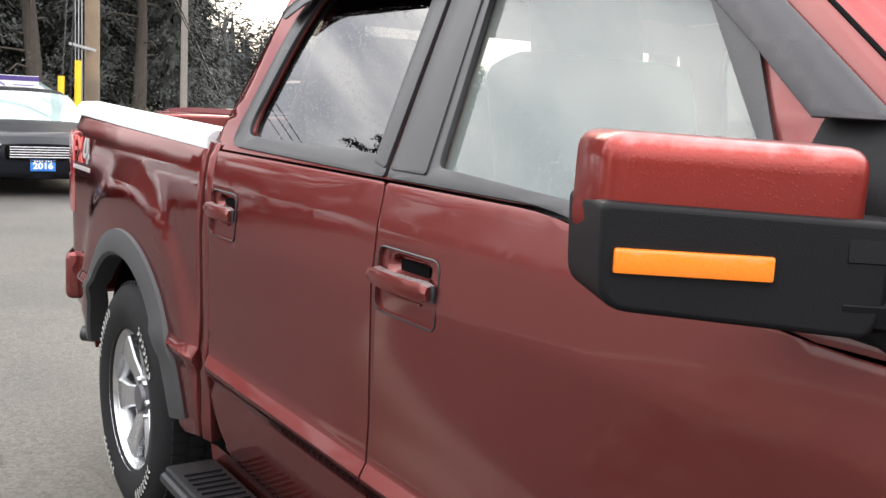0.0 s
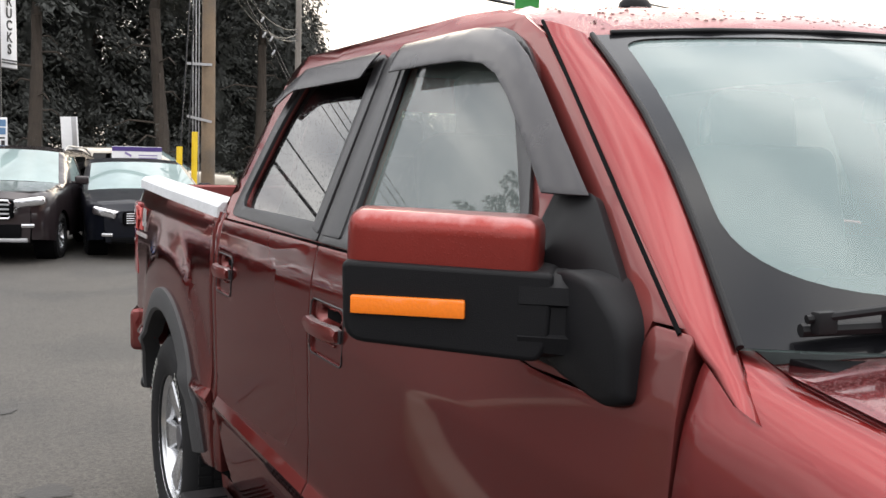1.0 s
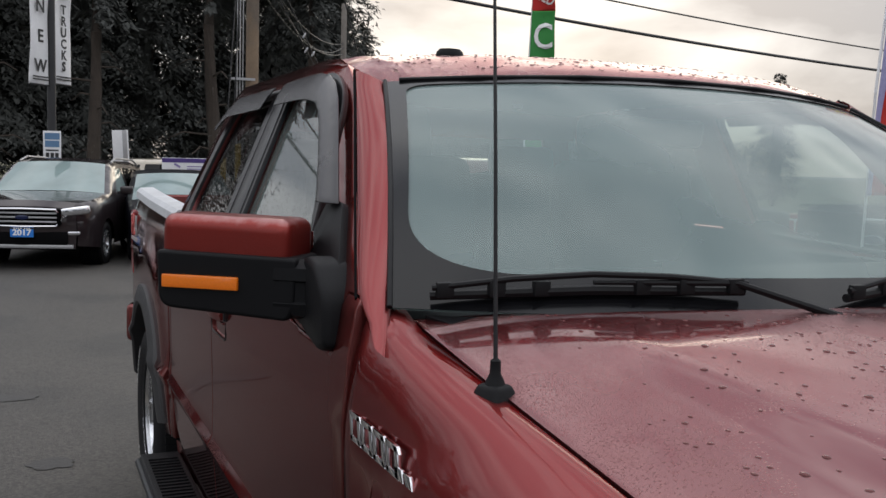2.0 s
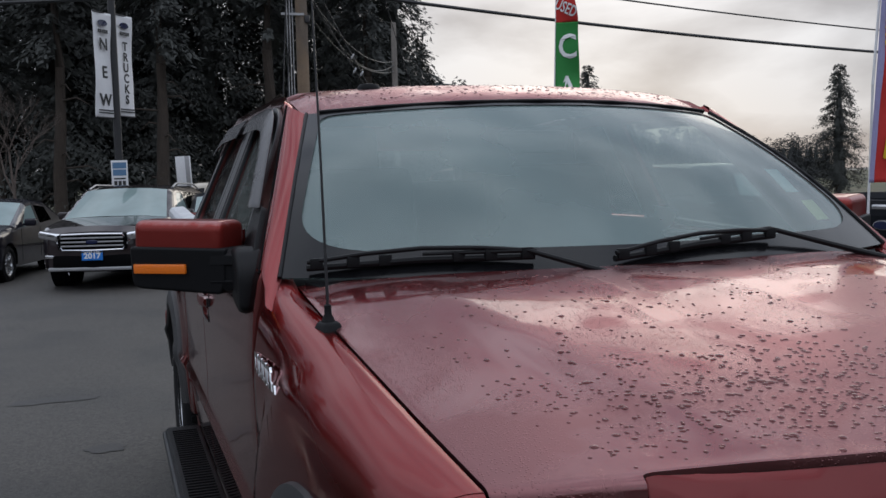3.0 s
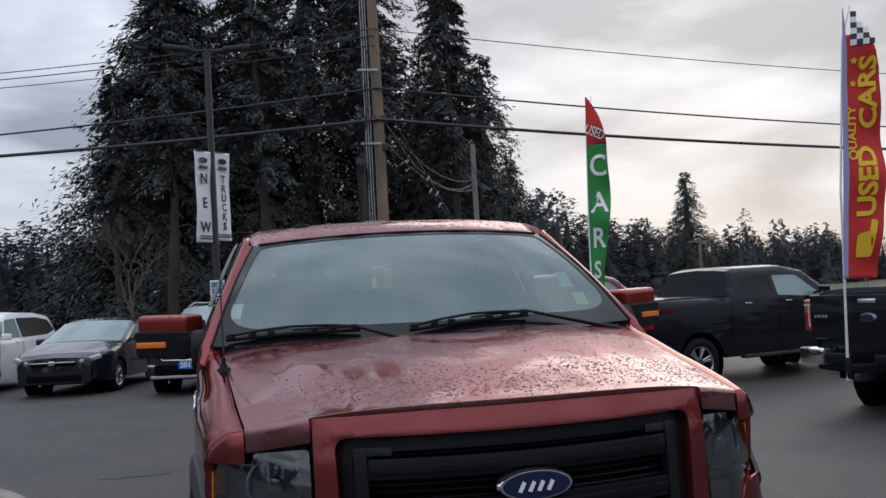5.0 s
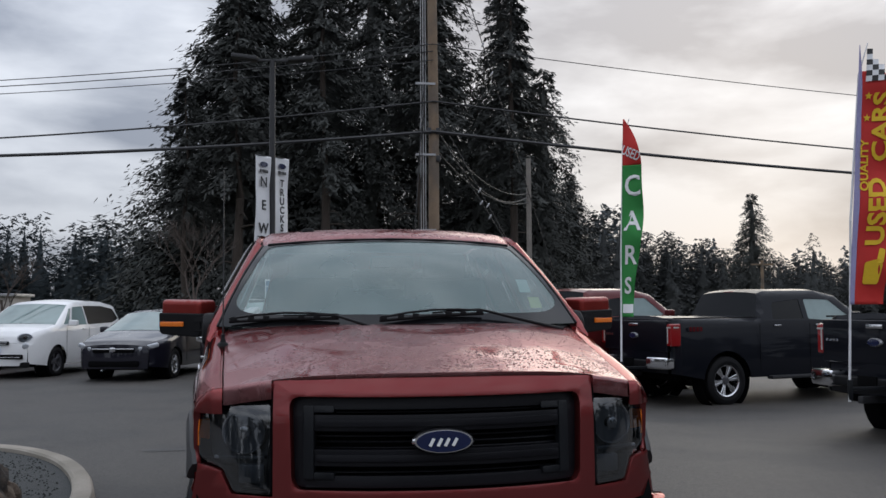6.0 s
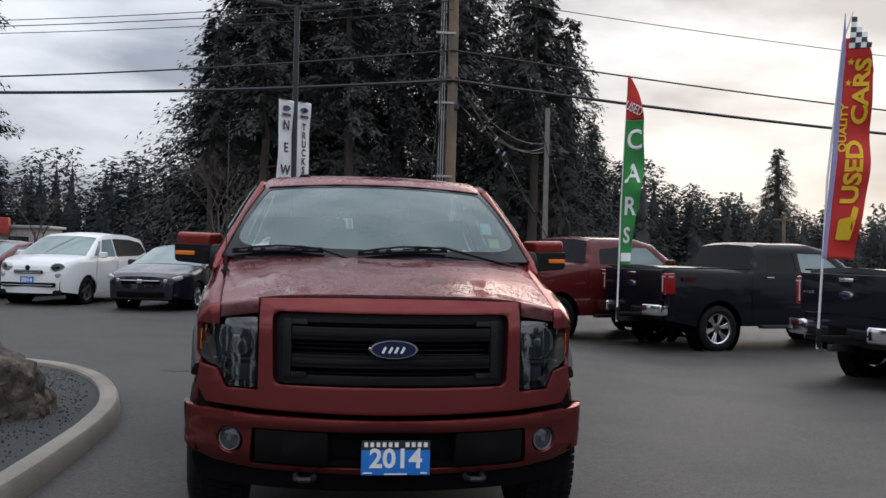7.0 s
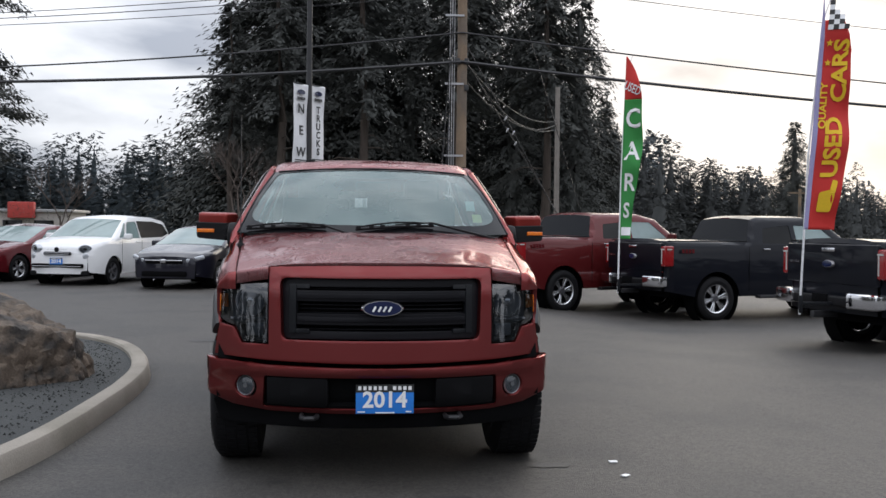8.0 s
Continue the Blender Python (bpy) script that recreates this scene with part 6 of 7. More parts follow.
def hatch_front(car, y, W):
    part("grille", box_bm(0.9, 0.05, 0.2, pose(0, y - 0.085, 0.62), 0.05, 3), DEEP, car)
    bars(car, y - 0.105, 0.55, 0.69, 5, 0.8, CHROME)
    plate_on(car, y - 0.125, 0.44, "2016")
    part("lower_grille", box_bm(1.2, 0.05, 0.07, pose(0, y - 0.06, 0.30), 0.02), DEEP, car)
    for s in (-1, 1):
        part("headlamp", box_bm(0.36, 0.2, 0.13, pose(s * 0.64, y + 0.08, 0.70, 0, s * -12, s * 32), 0.045, 3), CHROME, car)
        part("fog_lamp", box_bm(0.16, 0.05, 0.05, pose(s * 0.64, y - 0.0, 0.37, 0, 0, s * 24), 0.012), CHROME, car)


def sedan_front(car, y, W):
    part("grille", box_bm(0.82, 0.05, 0.10, pose(0, y - 0.085, 0.64), 0.02, 3), DEEP, car)
    part("grille_bar", box_bm(0.84, 0.03, 0.028, pose(0, y - 0.115, 0.665), 0.01), CHROME, car)
    part("emblem", box_bm(0.12, 0.02, 0.09, pose(0, y - 0.13, 0.655), 0.02), CHROME, car)
    part("lower_grille", box_bm(1.0, 0.05, 0.12, pose(0, y - 0.08, 0.36), 0.03), DEEP, car)
    for s in (-1, 1):
        part("headlamp", box_bm(0.40, 0.2, 0.10, pose(s * 0.60, y + 0.125, 0.70, 0, s * -14, s * 30), 0.04, 3), LAMPBACK, car)


def mini_front(car, y, W):
    bars(car, y - 0.10, 0.86, 0.86, 1, 0.50, CHROME, name="chrome_bar")
    part("emblem", lathe_bm([(0, -0.015), (0.05, -0.01), (0.058, 0.0)], 20, "Y", Matrix.Translation((0, y - 0.115, 0.86))), DARKCHROME, car)
    part("upper_grille", box_bm(0.66, 0.05, 0.085, pose(0, y - 0.085, 0.765), 0.03, 3), DARKCHROME, car)
    for z in (0.745, 0.785):
        part("grille_slat", box_bm(0.60, 0.02, 0.012, pose(0, y - 0.112, z), 0.004), CHROME, car)
    plate_on(car, y - 0.130, 0.585, "2014", w=0.3)
    part("lower_grille", box_bm(1.24, 0.06, 0.10, pose(0, y - 0.075, 0.475), 0.03, 3), DEEP, car)
    part("grille_strip", box_bm(1.16, 0.03, 0.014, pose(0, y - 0.105, 0.465), 0.005), CHROME, car)
    part("lower_lip", box_bm(1.4, 0.1, 0.12, pose(0, y + 0.02, 0.30), 0.03, 3), GRAIN, car)
    for s in (-1, 1):
        at = pose(s * 0.60, y + 0.045, 0.875, 0, 0, s * 34) @ Matrix.Diagonal((1.3, 1, 0.9, 1))
        lamp = part("headlamp", lathe_bm([(0, 0.03), (0.07, 0.02), (0.098, -0.03), (0.112, -0.02), (0.115, 0.08)], 28, "Y", at), LAMPBACK, car)
        part("lamp_lens", lathe_bm([(0, -0.055), (0.06, -0.05), (0.10, -0.03)], 24, "Y", at), CLEARLENS, lamp)
        part("lamp_bulb", lathe_bm([(0, -0.03), (0.035, -0.02), (0.04, 0.02)], 16, "Y", at), DARKCHROME, lamp)
        part("fog_lamp", lathe_bm([(0, -0.03), (0.05, -0.025), (0.066, -0.01), (0.07, 0.05)], 20, "Y", pose(s * 0.63, y + 0.005, 0.70, 0, 0, s * 30)), LAMPBACK, car)


# profiles: y from the nose, z over the top
SUV = [(0.0, 0.93, "paint"), (0.10, 1.02, "paint"), (1.02, 1.13, "paint"), (1.12, 1.14, "glass"), (1.85, 1.62, "paint"), (2.3, 1.68, "paint"), (3.6, 1.66, "paint"), (4.1, 1.58, "glass"), (4.42, 1.15, "paint"), (4.5, 0.8, "paint")]
SUV_W = [([(1.62, 1.13), (2.45, 1.14), (2.45, 1.55), (2.05, 1.545)], GLASS_CAR), ([(2.53, 1.14), (3.35, 1.15), (3.3, 1.54), (2.53, 1.55)], GLASS_DARK), ([(3.45, 1.17), (4.0, 1.25), (3.85, 1.48), (3.42, 1.53)], GLASS_DARK)]
HATCH = [(0.0, 0.70, "paint"), (0.15, 0.82, "paint"), (1.0, 0.98, "paint"), (1.1, 0.99, "glass"), (2.05, 1.40, "paint"), (2.5, 1.46, "paint"), (3.3, 1.42, "paint"), (3.9, 1.32, "glass"), (4.25, 0.98, "paint"), (4.36, 0.7, "paint")]
HATCH_W = [([(1.55, 0.97), (2.35, 0.98), (2.35, 1.34), (2.0, 1.32)], GLASS_DARK), ([(2.43, 0.98), (3.2, 1.0), (3.15, 1.32), (2.43, 1.34)], GLASS_DARK)]
SEDAN = [(0.0, 0.72, "paint"), (0.15, 0.80, "paint"), (1.1, 0.98, "paint"), (1.2, 0.99, "glass"), (2.15, 1.37, "paint"), (2.55, 1.43, "paint"), (3.2, 1.38, "glass"), (3.85, 1.08, "paint"), (4.35, 1.04, "paint"), (4.5, 0.75, "paint")]
SEDAN_W = [([(1.62, 0.97), (2.45, 0.97), (2.45, 1.32), (2.1, 1.30)], GLASS_CAR), ([(2.53, 0.97), (3.25, 1.0), (3.1, 1.27), (2.53, 1.32)], GLASS_DARK)]
MINI = [(0.0, 0.74, "paint"), (0.05, 0.88, "paint"), (0.16, 0.98, "paint"), (0.40, 1.06, "paint"), (0.80, 1.13, "paint"), (0.88, 1.14, "glass"), (1.62, 1.575, "paint"), (1.85, 1.64, "paint"), (2.3, 1.68, "paint"), (3.2, 1.66, "paint"), (3.75, 1.58, "glass"), (4.05, 1.15, "paint"), (4.13, 0.8, "paint")]
MINI_W = [([(1.12, 1.14), (1.36, 1.14), (1.60, 1.50), (1.55, 1.50)], GLASS_CAR), ([(1.44, 1.12), (2.15, 1.12), (2.15, 1.55), (1.70, 1.53)], GLASS_CAR), ([(2.20, 1.12), (3.4, 1.14), (3.82, 1.24), (3.62, 1.48), (3.1, 1.55), (2.20, 1.56)], REARGLASS)]

vehicle("suv", "dark bronze compact SUV with chrome grille and blue dealer plate", "SUV", pose(-1.52, 14.85, 0, 0, 0, -17), SUV, BROWN_PAINT, 1.84, (0.92, 3.6), SUV_W, R=0.345, belt=1.12, sill=0.30, front=suv_front, roof_rails=True, mirror_y=1.72, seams=(1.5, 2.49, 3.38), pull_y=(2.3, 3.2), low=0.91)
vehicle("hatchback", "black hatchback with chrome grille slats and a blue 2016 dealer plate", "hatchback", pose(0.80, 15.0, 0, 0, 0, -2), HATCH, BLACK_PAINT, 1.80, (0.88, 3.5), HATCH_W, R=0.32, belt=0.98, sill=0.24, front=hatch_front, mirror_y=1.62, seams=(1.4, 2.39), low=0.94)
vehicle("sedan", "dark navy sedan with a thin chrome grille bar", "sedan", pose(-3.95, 16.4, 0, 0, 0, -14), SEDAN, NAVY_PAINT, 1.75, (0.9, 3.55), SEDAN_W, R=0.315, belt=0.96, sill=0.24, front=sedan_front, mirror_y=1.68, seams=(1.5, 2.49, 3.3), low=0.94)
vehicle("compact_mpv", "small white tall hatchback with round headlamps and a dealer plate", "hatchback", pose(-6.5, 17.7, 0, 0, 0, -15), MINI, WHITE_PAINT, 1.78, (0.82, 3.42), MINI_W, R=0.325, belt=1.11, sill=0.26, front=mini_front, mirror_y=1.28, seams=(1.2, 2.2, 3.04), pull_y=(2.0,), rim=ALLOY_DARK, low=0.94)
vehicle("sedan", "maroon red sedan with silver wheels", "sedan", pose(-9.0, 18.7, 0, 0, 0, -20), SEDAN, MAROON_PAINT, 1.85, (0.9, 3.55), SEDAN_W, R=0.335, belt=0.96, sill=0.24, front=sedan_front, mirror_y=1.68, seams=(1.5, 2.49), low=0.94)
vehicle("sedan", "silver grey sedan parked behind the red one", "sedan", pose(-12.0, 20.5, 0, 0, 0, -22), SEDAN, material("silver_car_paint", (0.35, 0.36, 0.37), 0.3, 0.6, coat=1.0, vary=0.05), 1.8, (0.9, 3.55), SEDAN_W, R=0.32, belt=0.96, sill=0.24, front=sedan_front, low=0.94)
vehicle("wagon", "pale beige wagon parked behind the lot", "wagon", pose(4.6, 25.5, 0, 0, 0, 75), SUV, material("beige_car_paint", (0.45, 0.40, 0.33), 0.3, 0.3, coat=1.0, vary=0.05), 1.8, (0.92, 3.6), SUV_W, R=0.33, belt=1.12, sill=0.28, low=0.94)


# crew cab pickups seen from behind
def pickup(name, label, at, paint, width=2.0, rim=None, height=1.88):
    H = height
    cab = [(0.0, 1.02, "paint"), (0.08, 1.12, "paint"), (1.25, 1.24, "paint"), (1.32, 1.25, "glass"), (2.05, H - 0.10, "paint"), (2.5, H - 0.01, "paint"), (3.6, H - 0.02, "paint"), (3.76, H - 0.065, "glass"), (3.92, 1.40, "paint"), (3.95, 1.395, "paint"), (5.70, 1.42, "paint"), (5.72, 1.36, "paint")]
    wins = [([(1.72, 1.30), (2.82, 1.38), (2.82, H - 0.16), (2.25, H - 0.17)], GLASS_CAR), ([(2.93, 1.38), (3.62, 1.38), (3.55, H - 0.22), (2.93, H - 0.16)], GLASS_DARK)]

    def rear(car, y, W):
        part("tailgate", box_bm(width - 0.26, 0.06, 0.50, pose(0, y + 0.03, 1.13), 0.02, 3), paint, car)
        part("tailgate_handle", box_bm(0.26, 0.03, 0.05, pose(0.0, y + 0.07, 1.31), 0.012), CHROME, car)
        part("oval_badge", lathe_bm([(0, 0.02), (0.85, 0.018), (1, 0.0), (1, -0.02)], 28, "Y", Matrix.Translation((0, y + 0.075, 1.13)) @ Matrix.Diagonal((0.115, 1, 0.05, 1))), GALV, car)
        part("badge_field", lathe_bm([(0, 0.024), (0.8, 0.022), (0.82, 0.01)], 28, "Y", Matrix.Translation((0, y + 0.075, 1.13)) @ Matrix.Diagonal((0.115, 1, 0.05, 1))), OVAL_BLUE, car)
        part("model_badge", join(*[box_bm(0.04, 0.01, 0.035, pose(0.62 + 0.055 * k, y + 0.068, 1.14)) for k in range(4)]), CHROME, car)
        bump = part("rear_bumper", box_bm(width - 0.5, 0.14, 0.12, pose(0, y + 0.12, 0.68), 0.03, 3), GRAIN, car)
        for s in (-1, 1):
            part("bumper_corner", box_bm(0.46, 0.20, 0.19, pose(s * (W - 0.26), y + 0.10, 0.70, 0, 0, s * -10), 0.04, 3), CHROME, bump)
            lamp = part("tail_lamp", box_bm(0.13, 0.20, 0.36, pose(s * (W - 0.085), y - 0.045, 1.15, 0, 0, 0), 0.03, 3), REDLENS, car, "red tail lamp")
            part("lamp_strip", join(box_bm(0.10, 0.01, 0.02, pose(s * (W - 0.085), y + 0.057, 1.27)), box_bm(0.02, 0.01, 0.25, pose(s * (W - 0.11), y + 0.057, 1.14)), box_bm(0.01, 0.10, 0.02, pose(s * (W - 0.012), y - 0.04, 1.27))), LETTER, lamp)
        part("hitch", box_bm(0.08, 0.35, 0.08, pose(0.0, y + 0.12, 0.50), 0.01), STEEL_BLACK, bump)
        part("hitch_plate", box_bm(0.3, 0.02, 0.12, pose(0.0, y + 0.19, 0.70), 0.004), DEEP, bump)
        part("spare_wheel", lathe_bm([(0.1, 0.5), (0.34, 0.5), (0.38, 0.56), (0.34, 0.64), (0.1, 0.64)], 24, "Z", Matrix.Translation((0, y - 0.7, 0))), RUBBER, car)
        part("brake_lamp", box_bm(0.22, 0.04, 0.035, pose(0, 3.74, H - 0.035), 0.01), REDLENS, car)
        for s in (-1, 1):
            part("rail_trim", box_bm(0.012, 1.72, 0.02, pose(s * (W - 0.085), 4.82, 1.415), 0.004), GRAIN, car)
            part("bed_decal", join(*[box_bm(0.004, 0.05, 0.07, pose(s * (W - 0.005), 5.40 - 0.07 * k, 1.24)) for k in range(4)]), MAROON_PAINT, car)
            part("running_board", box_bm(0.14, 2.0, 0.06, pose(s * (W + 0.02), 2.8, 0.42), 0.02), STEEL_BLACK, car)

    return vehicle(name, label, "pickup truck", at, cab, paint, width, (0.98, 4.66), wins, R=0.39, belt=1.36, sill=0.43, lean=0.36, spokes=6, twin=True, rear=rear, mirror_y=1.9,
                   ends=(0.6, 0.15), pull_y=(2.62, 3.55), seams=(1.62, 2.87, 3.97), rim=rim)


def tail_at(x, y, heading, z=-0.14, size=1.0):
    """Pose of a pickup whose tailgate middle stands at x, y and whose nose points along heading (degrees from +x)."""
    rz = heading + 90
    return pose(x, y, z, 0, 0, rz) @ Matrix.Scale(size, 4) @ Matrix.Translation((0, -5.76, 0))


pickup("pickup_truck", "black crew cab pickup with chrome wheels, seen from its tailgate", tail_at(5.12, 12.55, 16, -0.23), BLACK_PAINT, rim=ALLOY)
pickup("pickup_truck", "tall black heavy-duty pickup with chrome bumper corners", tail_at(6.05, 7.10, 9, -0.19, 1.02), BLACK_PAINT, width=2.03, rim=ALLOY_DARK, height=2.02)
pickup("pickup_truck", "dark red crew cab pickup with alloy wheels", tail_at(2.52, 13.5, 28, -0.18), DARKRED_PAINT, rim=ALLOY)

# ---- poles, wires, banners, flags and signs ----
def wire(name, a, b, sag, r, label="thin black overhead wire", n=24):
    a, b = Vector(a), Vector(b)
    pts = [a.lerp(b, k / n) - Vector((0, 0, sag * 4 * (k / n) * (1 - k / n))) for k in range(n + 1)]
    return tagged(finish(name, tube_bm(pts, r, 6), STEEL_BLACK), label, "cable", "overhead wires")


UP = (2.91, 21.0)
pole = root("utility_pole", "tall weathered wooden utility pole with conduit and guy wires", "utility pole", "utility poles")
part("post", tube_bm([(UP[0], UP[1], -0.2), (UP[0] + 0.02, UP[1], 6), (UP[0] - 0.03, UP[1], 13)], [0.145, 0.13, 0.11], 16), WOOD, pole)
for dx, r in ((-0.27, 0.011), (-0.33, 0.008), (-0.21, 0.010)):
    part("conduit", tube_bm([(UP[0] + dx, UP[1] - 0.1, 0), (UP[0] + dx + 0.02, UP[1] - 0.1, 11.5)], r, 8), GALV, pole)
for z in (2.2, 3.3, 5.2, 7.0):
    part("standoff", box_bm(0.5, 0.05, 0.05, pose(UP[0] - 0.2, UP[1] - 0.12, z, 0, 12 if z < 3 else 0)), GALV, pole)
part("crossarm", box_bm(2.4, 0.1, 0.12, pose(UP[0], UP[1] - 0.15, 11.0), 0.01), WOOD, pole)
for dx, z in ((0.12, 5.8), (0.12, 5.1), (-0.12, 5.8)):
    part("clamp", box_bm(0.12, 0.12, 0.16, pose(UP[0] + dx, UP[1] - 0.1, z), 0.02), STEEL_BLACK, pole)
U2 = (7.1, 28.1)
pole2 = root("utility_pole", "shorter silvered wooden utility pole", "utility pole", "utility poles")
part("post", tube_bm([(U2[0], U2[1], -0.2), (U2[0], U2[1], 6.25)], [0.10, 0.08], 14), WOOD_GREY, pole2)
# long runs along the road
for z, r, zl, zr in ((5.78, 0.042, 4.9, 6.2), (6.55, 0.022, 4.5, 6.7), (8.01, 0.011, 5.83, 8.45), (7.83, 0.012, 5.75, 0), (7.60, 0.010, 5.68, 0)):
    wire("overhead_wire", (UP[0], UP[1] - 0.15, z), (-34, 24.0, zl + 1.2), 0.9, r)
    if zr:
        wire("overhead_wire", (UP[0], UP[1] - 0.15, z), (40, 25.0, zr - 1.2), 0.5, r)
for z0, z1, sag in ((5.8, 5.3, 0.55), (5.8, 5.2, 0.8), (5.3, 5.0, 0.5)):
    wire("service_wire", (UP[0] + 0.12, UP[1], z0), (U2[0], U2[1], z1 - 0.2), sag, 0.014)
for (ax, ay, az), z in (((7.1, 23.4, 0), 6.3), ((7.3, 23.6, 0), 5.85), ((7.8, 25.0, 0), 12.0)):
    g = wire("guy_wire", (UP[0] + 0.1, UP[1], z), (ax, ay, az), 0.0, 0.013, "steel guy wire with insulators", 4)
    for t in (0.3, 0.36):
        p = Vector((UP[0] + 0.1, UP[1], z)).lerp(Vector((ax, ay, az)), t)
        part("insulator", lathe_bm([(0.012, -0.07), (0.026, -0.035), (0.026, 0.035), (0.012, 0.07)], 10, "Z", Matrix.Translation(p) @ pose(0, 0, 0, 0, 30, 0)), GALV, g)
for dx in (-0.75, -0.55):
    wire("guy_wire", (UP[0] - 0.2, UP[1] - 0.1, 7.5), (UP[0] + dx, UP[1] - 0.5, 0), 0.0, 0.012, "thin steel guy wire beside the pole", 4)
for dx in (-0.72, -0.42):
    tagged(finish("guy_guard", tube_bm([(UP[0] + dx, UP[1] - 0.6, 0), (UP[0] + dx + 0.04, UP[1] - 0.55, 2.35 + dx)], 0.06, 12), YELLOW), "yellow plastic guy wire guard standing by the pole", "guy guard", "guy guards")

# lamp post with two banners
LP = (-1.06, 19.8)
lamp = root("lamp_post", "black steel lamp post carrying two white vertical banners", "lamp post")
part("post", tube_bm([(LP[0], LP[1], 0), (LP[0], LP[1], 7.22)], [0.085, 0.065], 14), STEEL_BLACK, lamp)
part("lamp_arm", box_bm(1.5, 0.07, 0.06, pose(LP[0], LP[1], 7.20), 0.01), STEEL_BLACK, lamp)
for dx in (-0.65, 0.65):
    part("lamp_head", box_bm(0.6, 0.32, 0.1, pose(LP[0] + dx, LP[1], 7.25, 0, -6 if dx > 0 else 6), 0.03), STEEL_BLACK, lamp)


def banner(x0, x1, z0, z1, word, letter, parent, tilt):
    w = x1 - x0
    reach = Vector((math.cos(radians(tilt)), math.sin(radians(tilt)), 0))
    c = Vector((LP[0], LP[1], 0)) + reach * (x0 + x1) * 0.5
    at = pose(c.x, c.y, (z0 + z1) / 2, 0, 0, tilt)
    def cloth(u, v):
        return at @ Vector((u, 0.02 * math.sin(u * 8 + v * 2.5) + 0.01 * math.sin(v * 5), v))
    b = panel("banner", [(-w / 2, (z0 - z1) / 2), (w / 2, (z0 - z1) / 2), (w / 2, (z1 - z0) / 2), (-w / 2, (z1 - z0) / 2)], cloth, VINYL, parent, (0, -1, 0), step=(0.06, 0.12), thick=0.006, bevel=0, label="white vinyl banner")
    h = z1 - z0
    top = h / 2 - 0.62
    for k, c in enumerate(word):
        zz = top - k * (h - 0.95) / (len(word) - 1)
        part("letter_" + c.lower(), text_bm(c, letter, at @ pose(0, -0.028, zz), 0.003, bold=0.006), BLACKPRINT, b)
    part("banner_oval", lathe_bm([(0, -0.004), (1, -0.003), (1, 0.0)], 20, "Y", at @ Matrix.Translation((0, -0.028, h / 2 - 0.2)) @ Matrix.Diagonal((0.14, 1, 0.06, 1))), OVAL_BLUE, b)
    part("banner_bar", join(*[box_bm(0.05, 0.004, 0.07, at @ pose(-0.12 + 0.06 * k, -0.028, h / 2 - 0.36)) for k in range(5)]), BLACKPRINT, b)
    part("banner_foot", join(*[box_bm(w * 0.85, 0.004, 0.025, at @ pose(0, -0.028, -h / 2 + 0.09 + 0.05 * k)) for k in range(2)]), BLACKPRINT, b)
    for zz in (z0, z1):
        part("banner_arm", tube_bm([Vector((LP[0], LP[1], zz)), Vector((LP[0], LP[1], zz)) + reach * (x0 if x0 < 0 else x1)], 0.014, 8), STEEL_BLACK, parent)


banner(-0.59, -0.07, 2.88, 4.9, "NEW", 0.32, lamp, 52)
banner(0.07, 0.59, 2.93, 4.93, "TRUCKS", 0.24, lamp, 52)
sign = part("post_sign", box_bm(0.31, 0.02, 0.66, pose(LP[0], LP[1] - 0.14, 1.72), 0.004), VINYL, lamp, "small white sign with blue bars")
BLUE_PRINT = material("dull_blue_print", (0.1, 0.2, 0.34), 0.5)
for w, z in ((0.26, 1.95), (0.25, 1.81)):
    part("sign_band", box_bm(w, 0.004, 0.12, pose(LP[0], LP[1] - 0.152, z)), BLUE_PRINT, sign)
part("sign_bar", box_bm(0.22, 0.004, 0.03, pose(LP[0], LP[1] - 0.152, 1.69)), BLACKPRINT, sign)
for k in range(3):
    part("sign_bar", box_bm(0.06, 0.004, 0.13, pose(LP[0] - 0.08 + 0.08 * k, LP[1] - 0.152, 1.58)), BLACKPRINT, sign)

sm = root("road_sign", "narrow pale sign board on a post before the trees", "sign")
part("board", box_bm(0.36, 0.02, 0.72, pose(0.30, 21.5, 1.80, 0, -3, 25), 0.004), VINYL, sm)
part("board_edge", box_bm(0.10, 0.022, 0.72, pose(0.385, 21.534, 1.805, 0, -3, 25), 0.004), GALV, sm)
part("post", tube_bm([(0.33, 21.55, 0), (0.33, 21.55, 2.1)], 0.03, 8), WOOD, sm)
ps = root("notice_board", "wide white notice board with a purple header", "sign")
PX, PY = 1.98, 24.0
part("board", box_bm(1.10, 0.03, 0.62, pose(PX, PY, 1.31), 0.004), VINYL, ps)
part("header", box_bm(1.10, 0.004, 0.10, pose(PX, PY - 0.018, 1.56)), material("purple_print", (0.07, 0.04, 0.2), 0.5), ps)
part("print_bars", join(*[box_bm(0.42, 0.004, 0.025, pose(PX + 0.24, PY - 0.018, 1.42 - 0.06 * k)) for k in range(5)], box_bm(0.16, 0.004, 0.05, pose(PX - 0.2, PY - 0.018, 1.44, 0, 30))), material("lilac_print", (0.25, 0.2, 0.4), 0.5), ps)
for dx in (-0.4, 0.4):
    part("post", box_bm(0.09, 0.09, 1.1, pose(PX + dx, PY + 0.06, 0.55)), WOOD, ps)


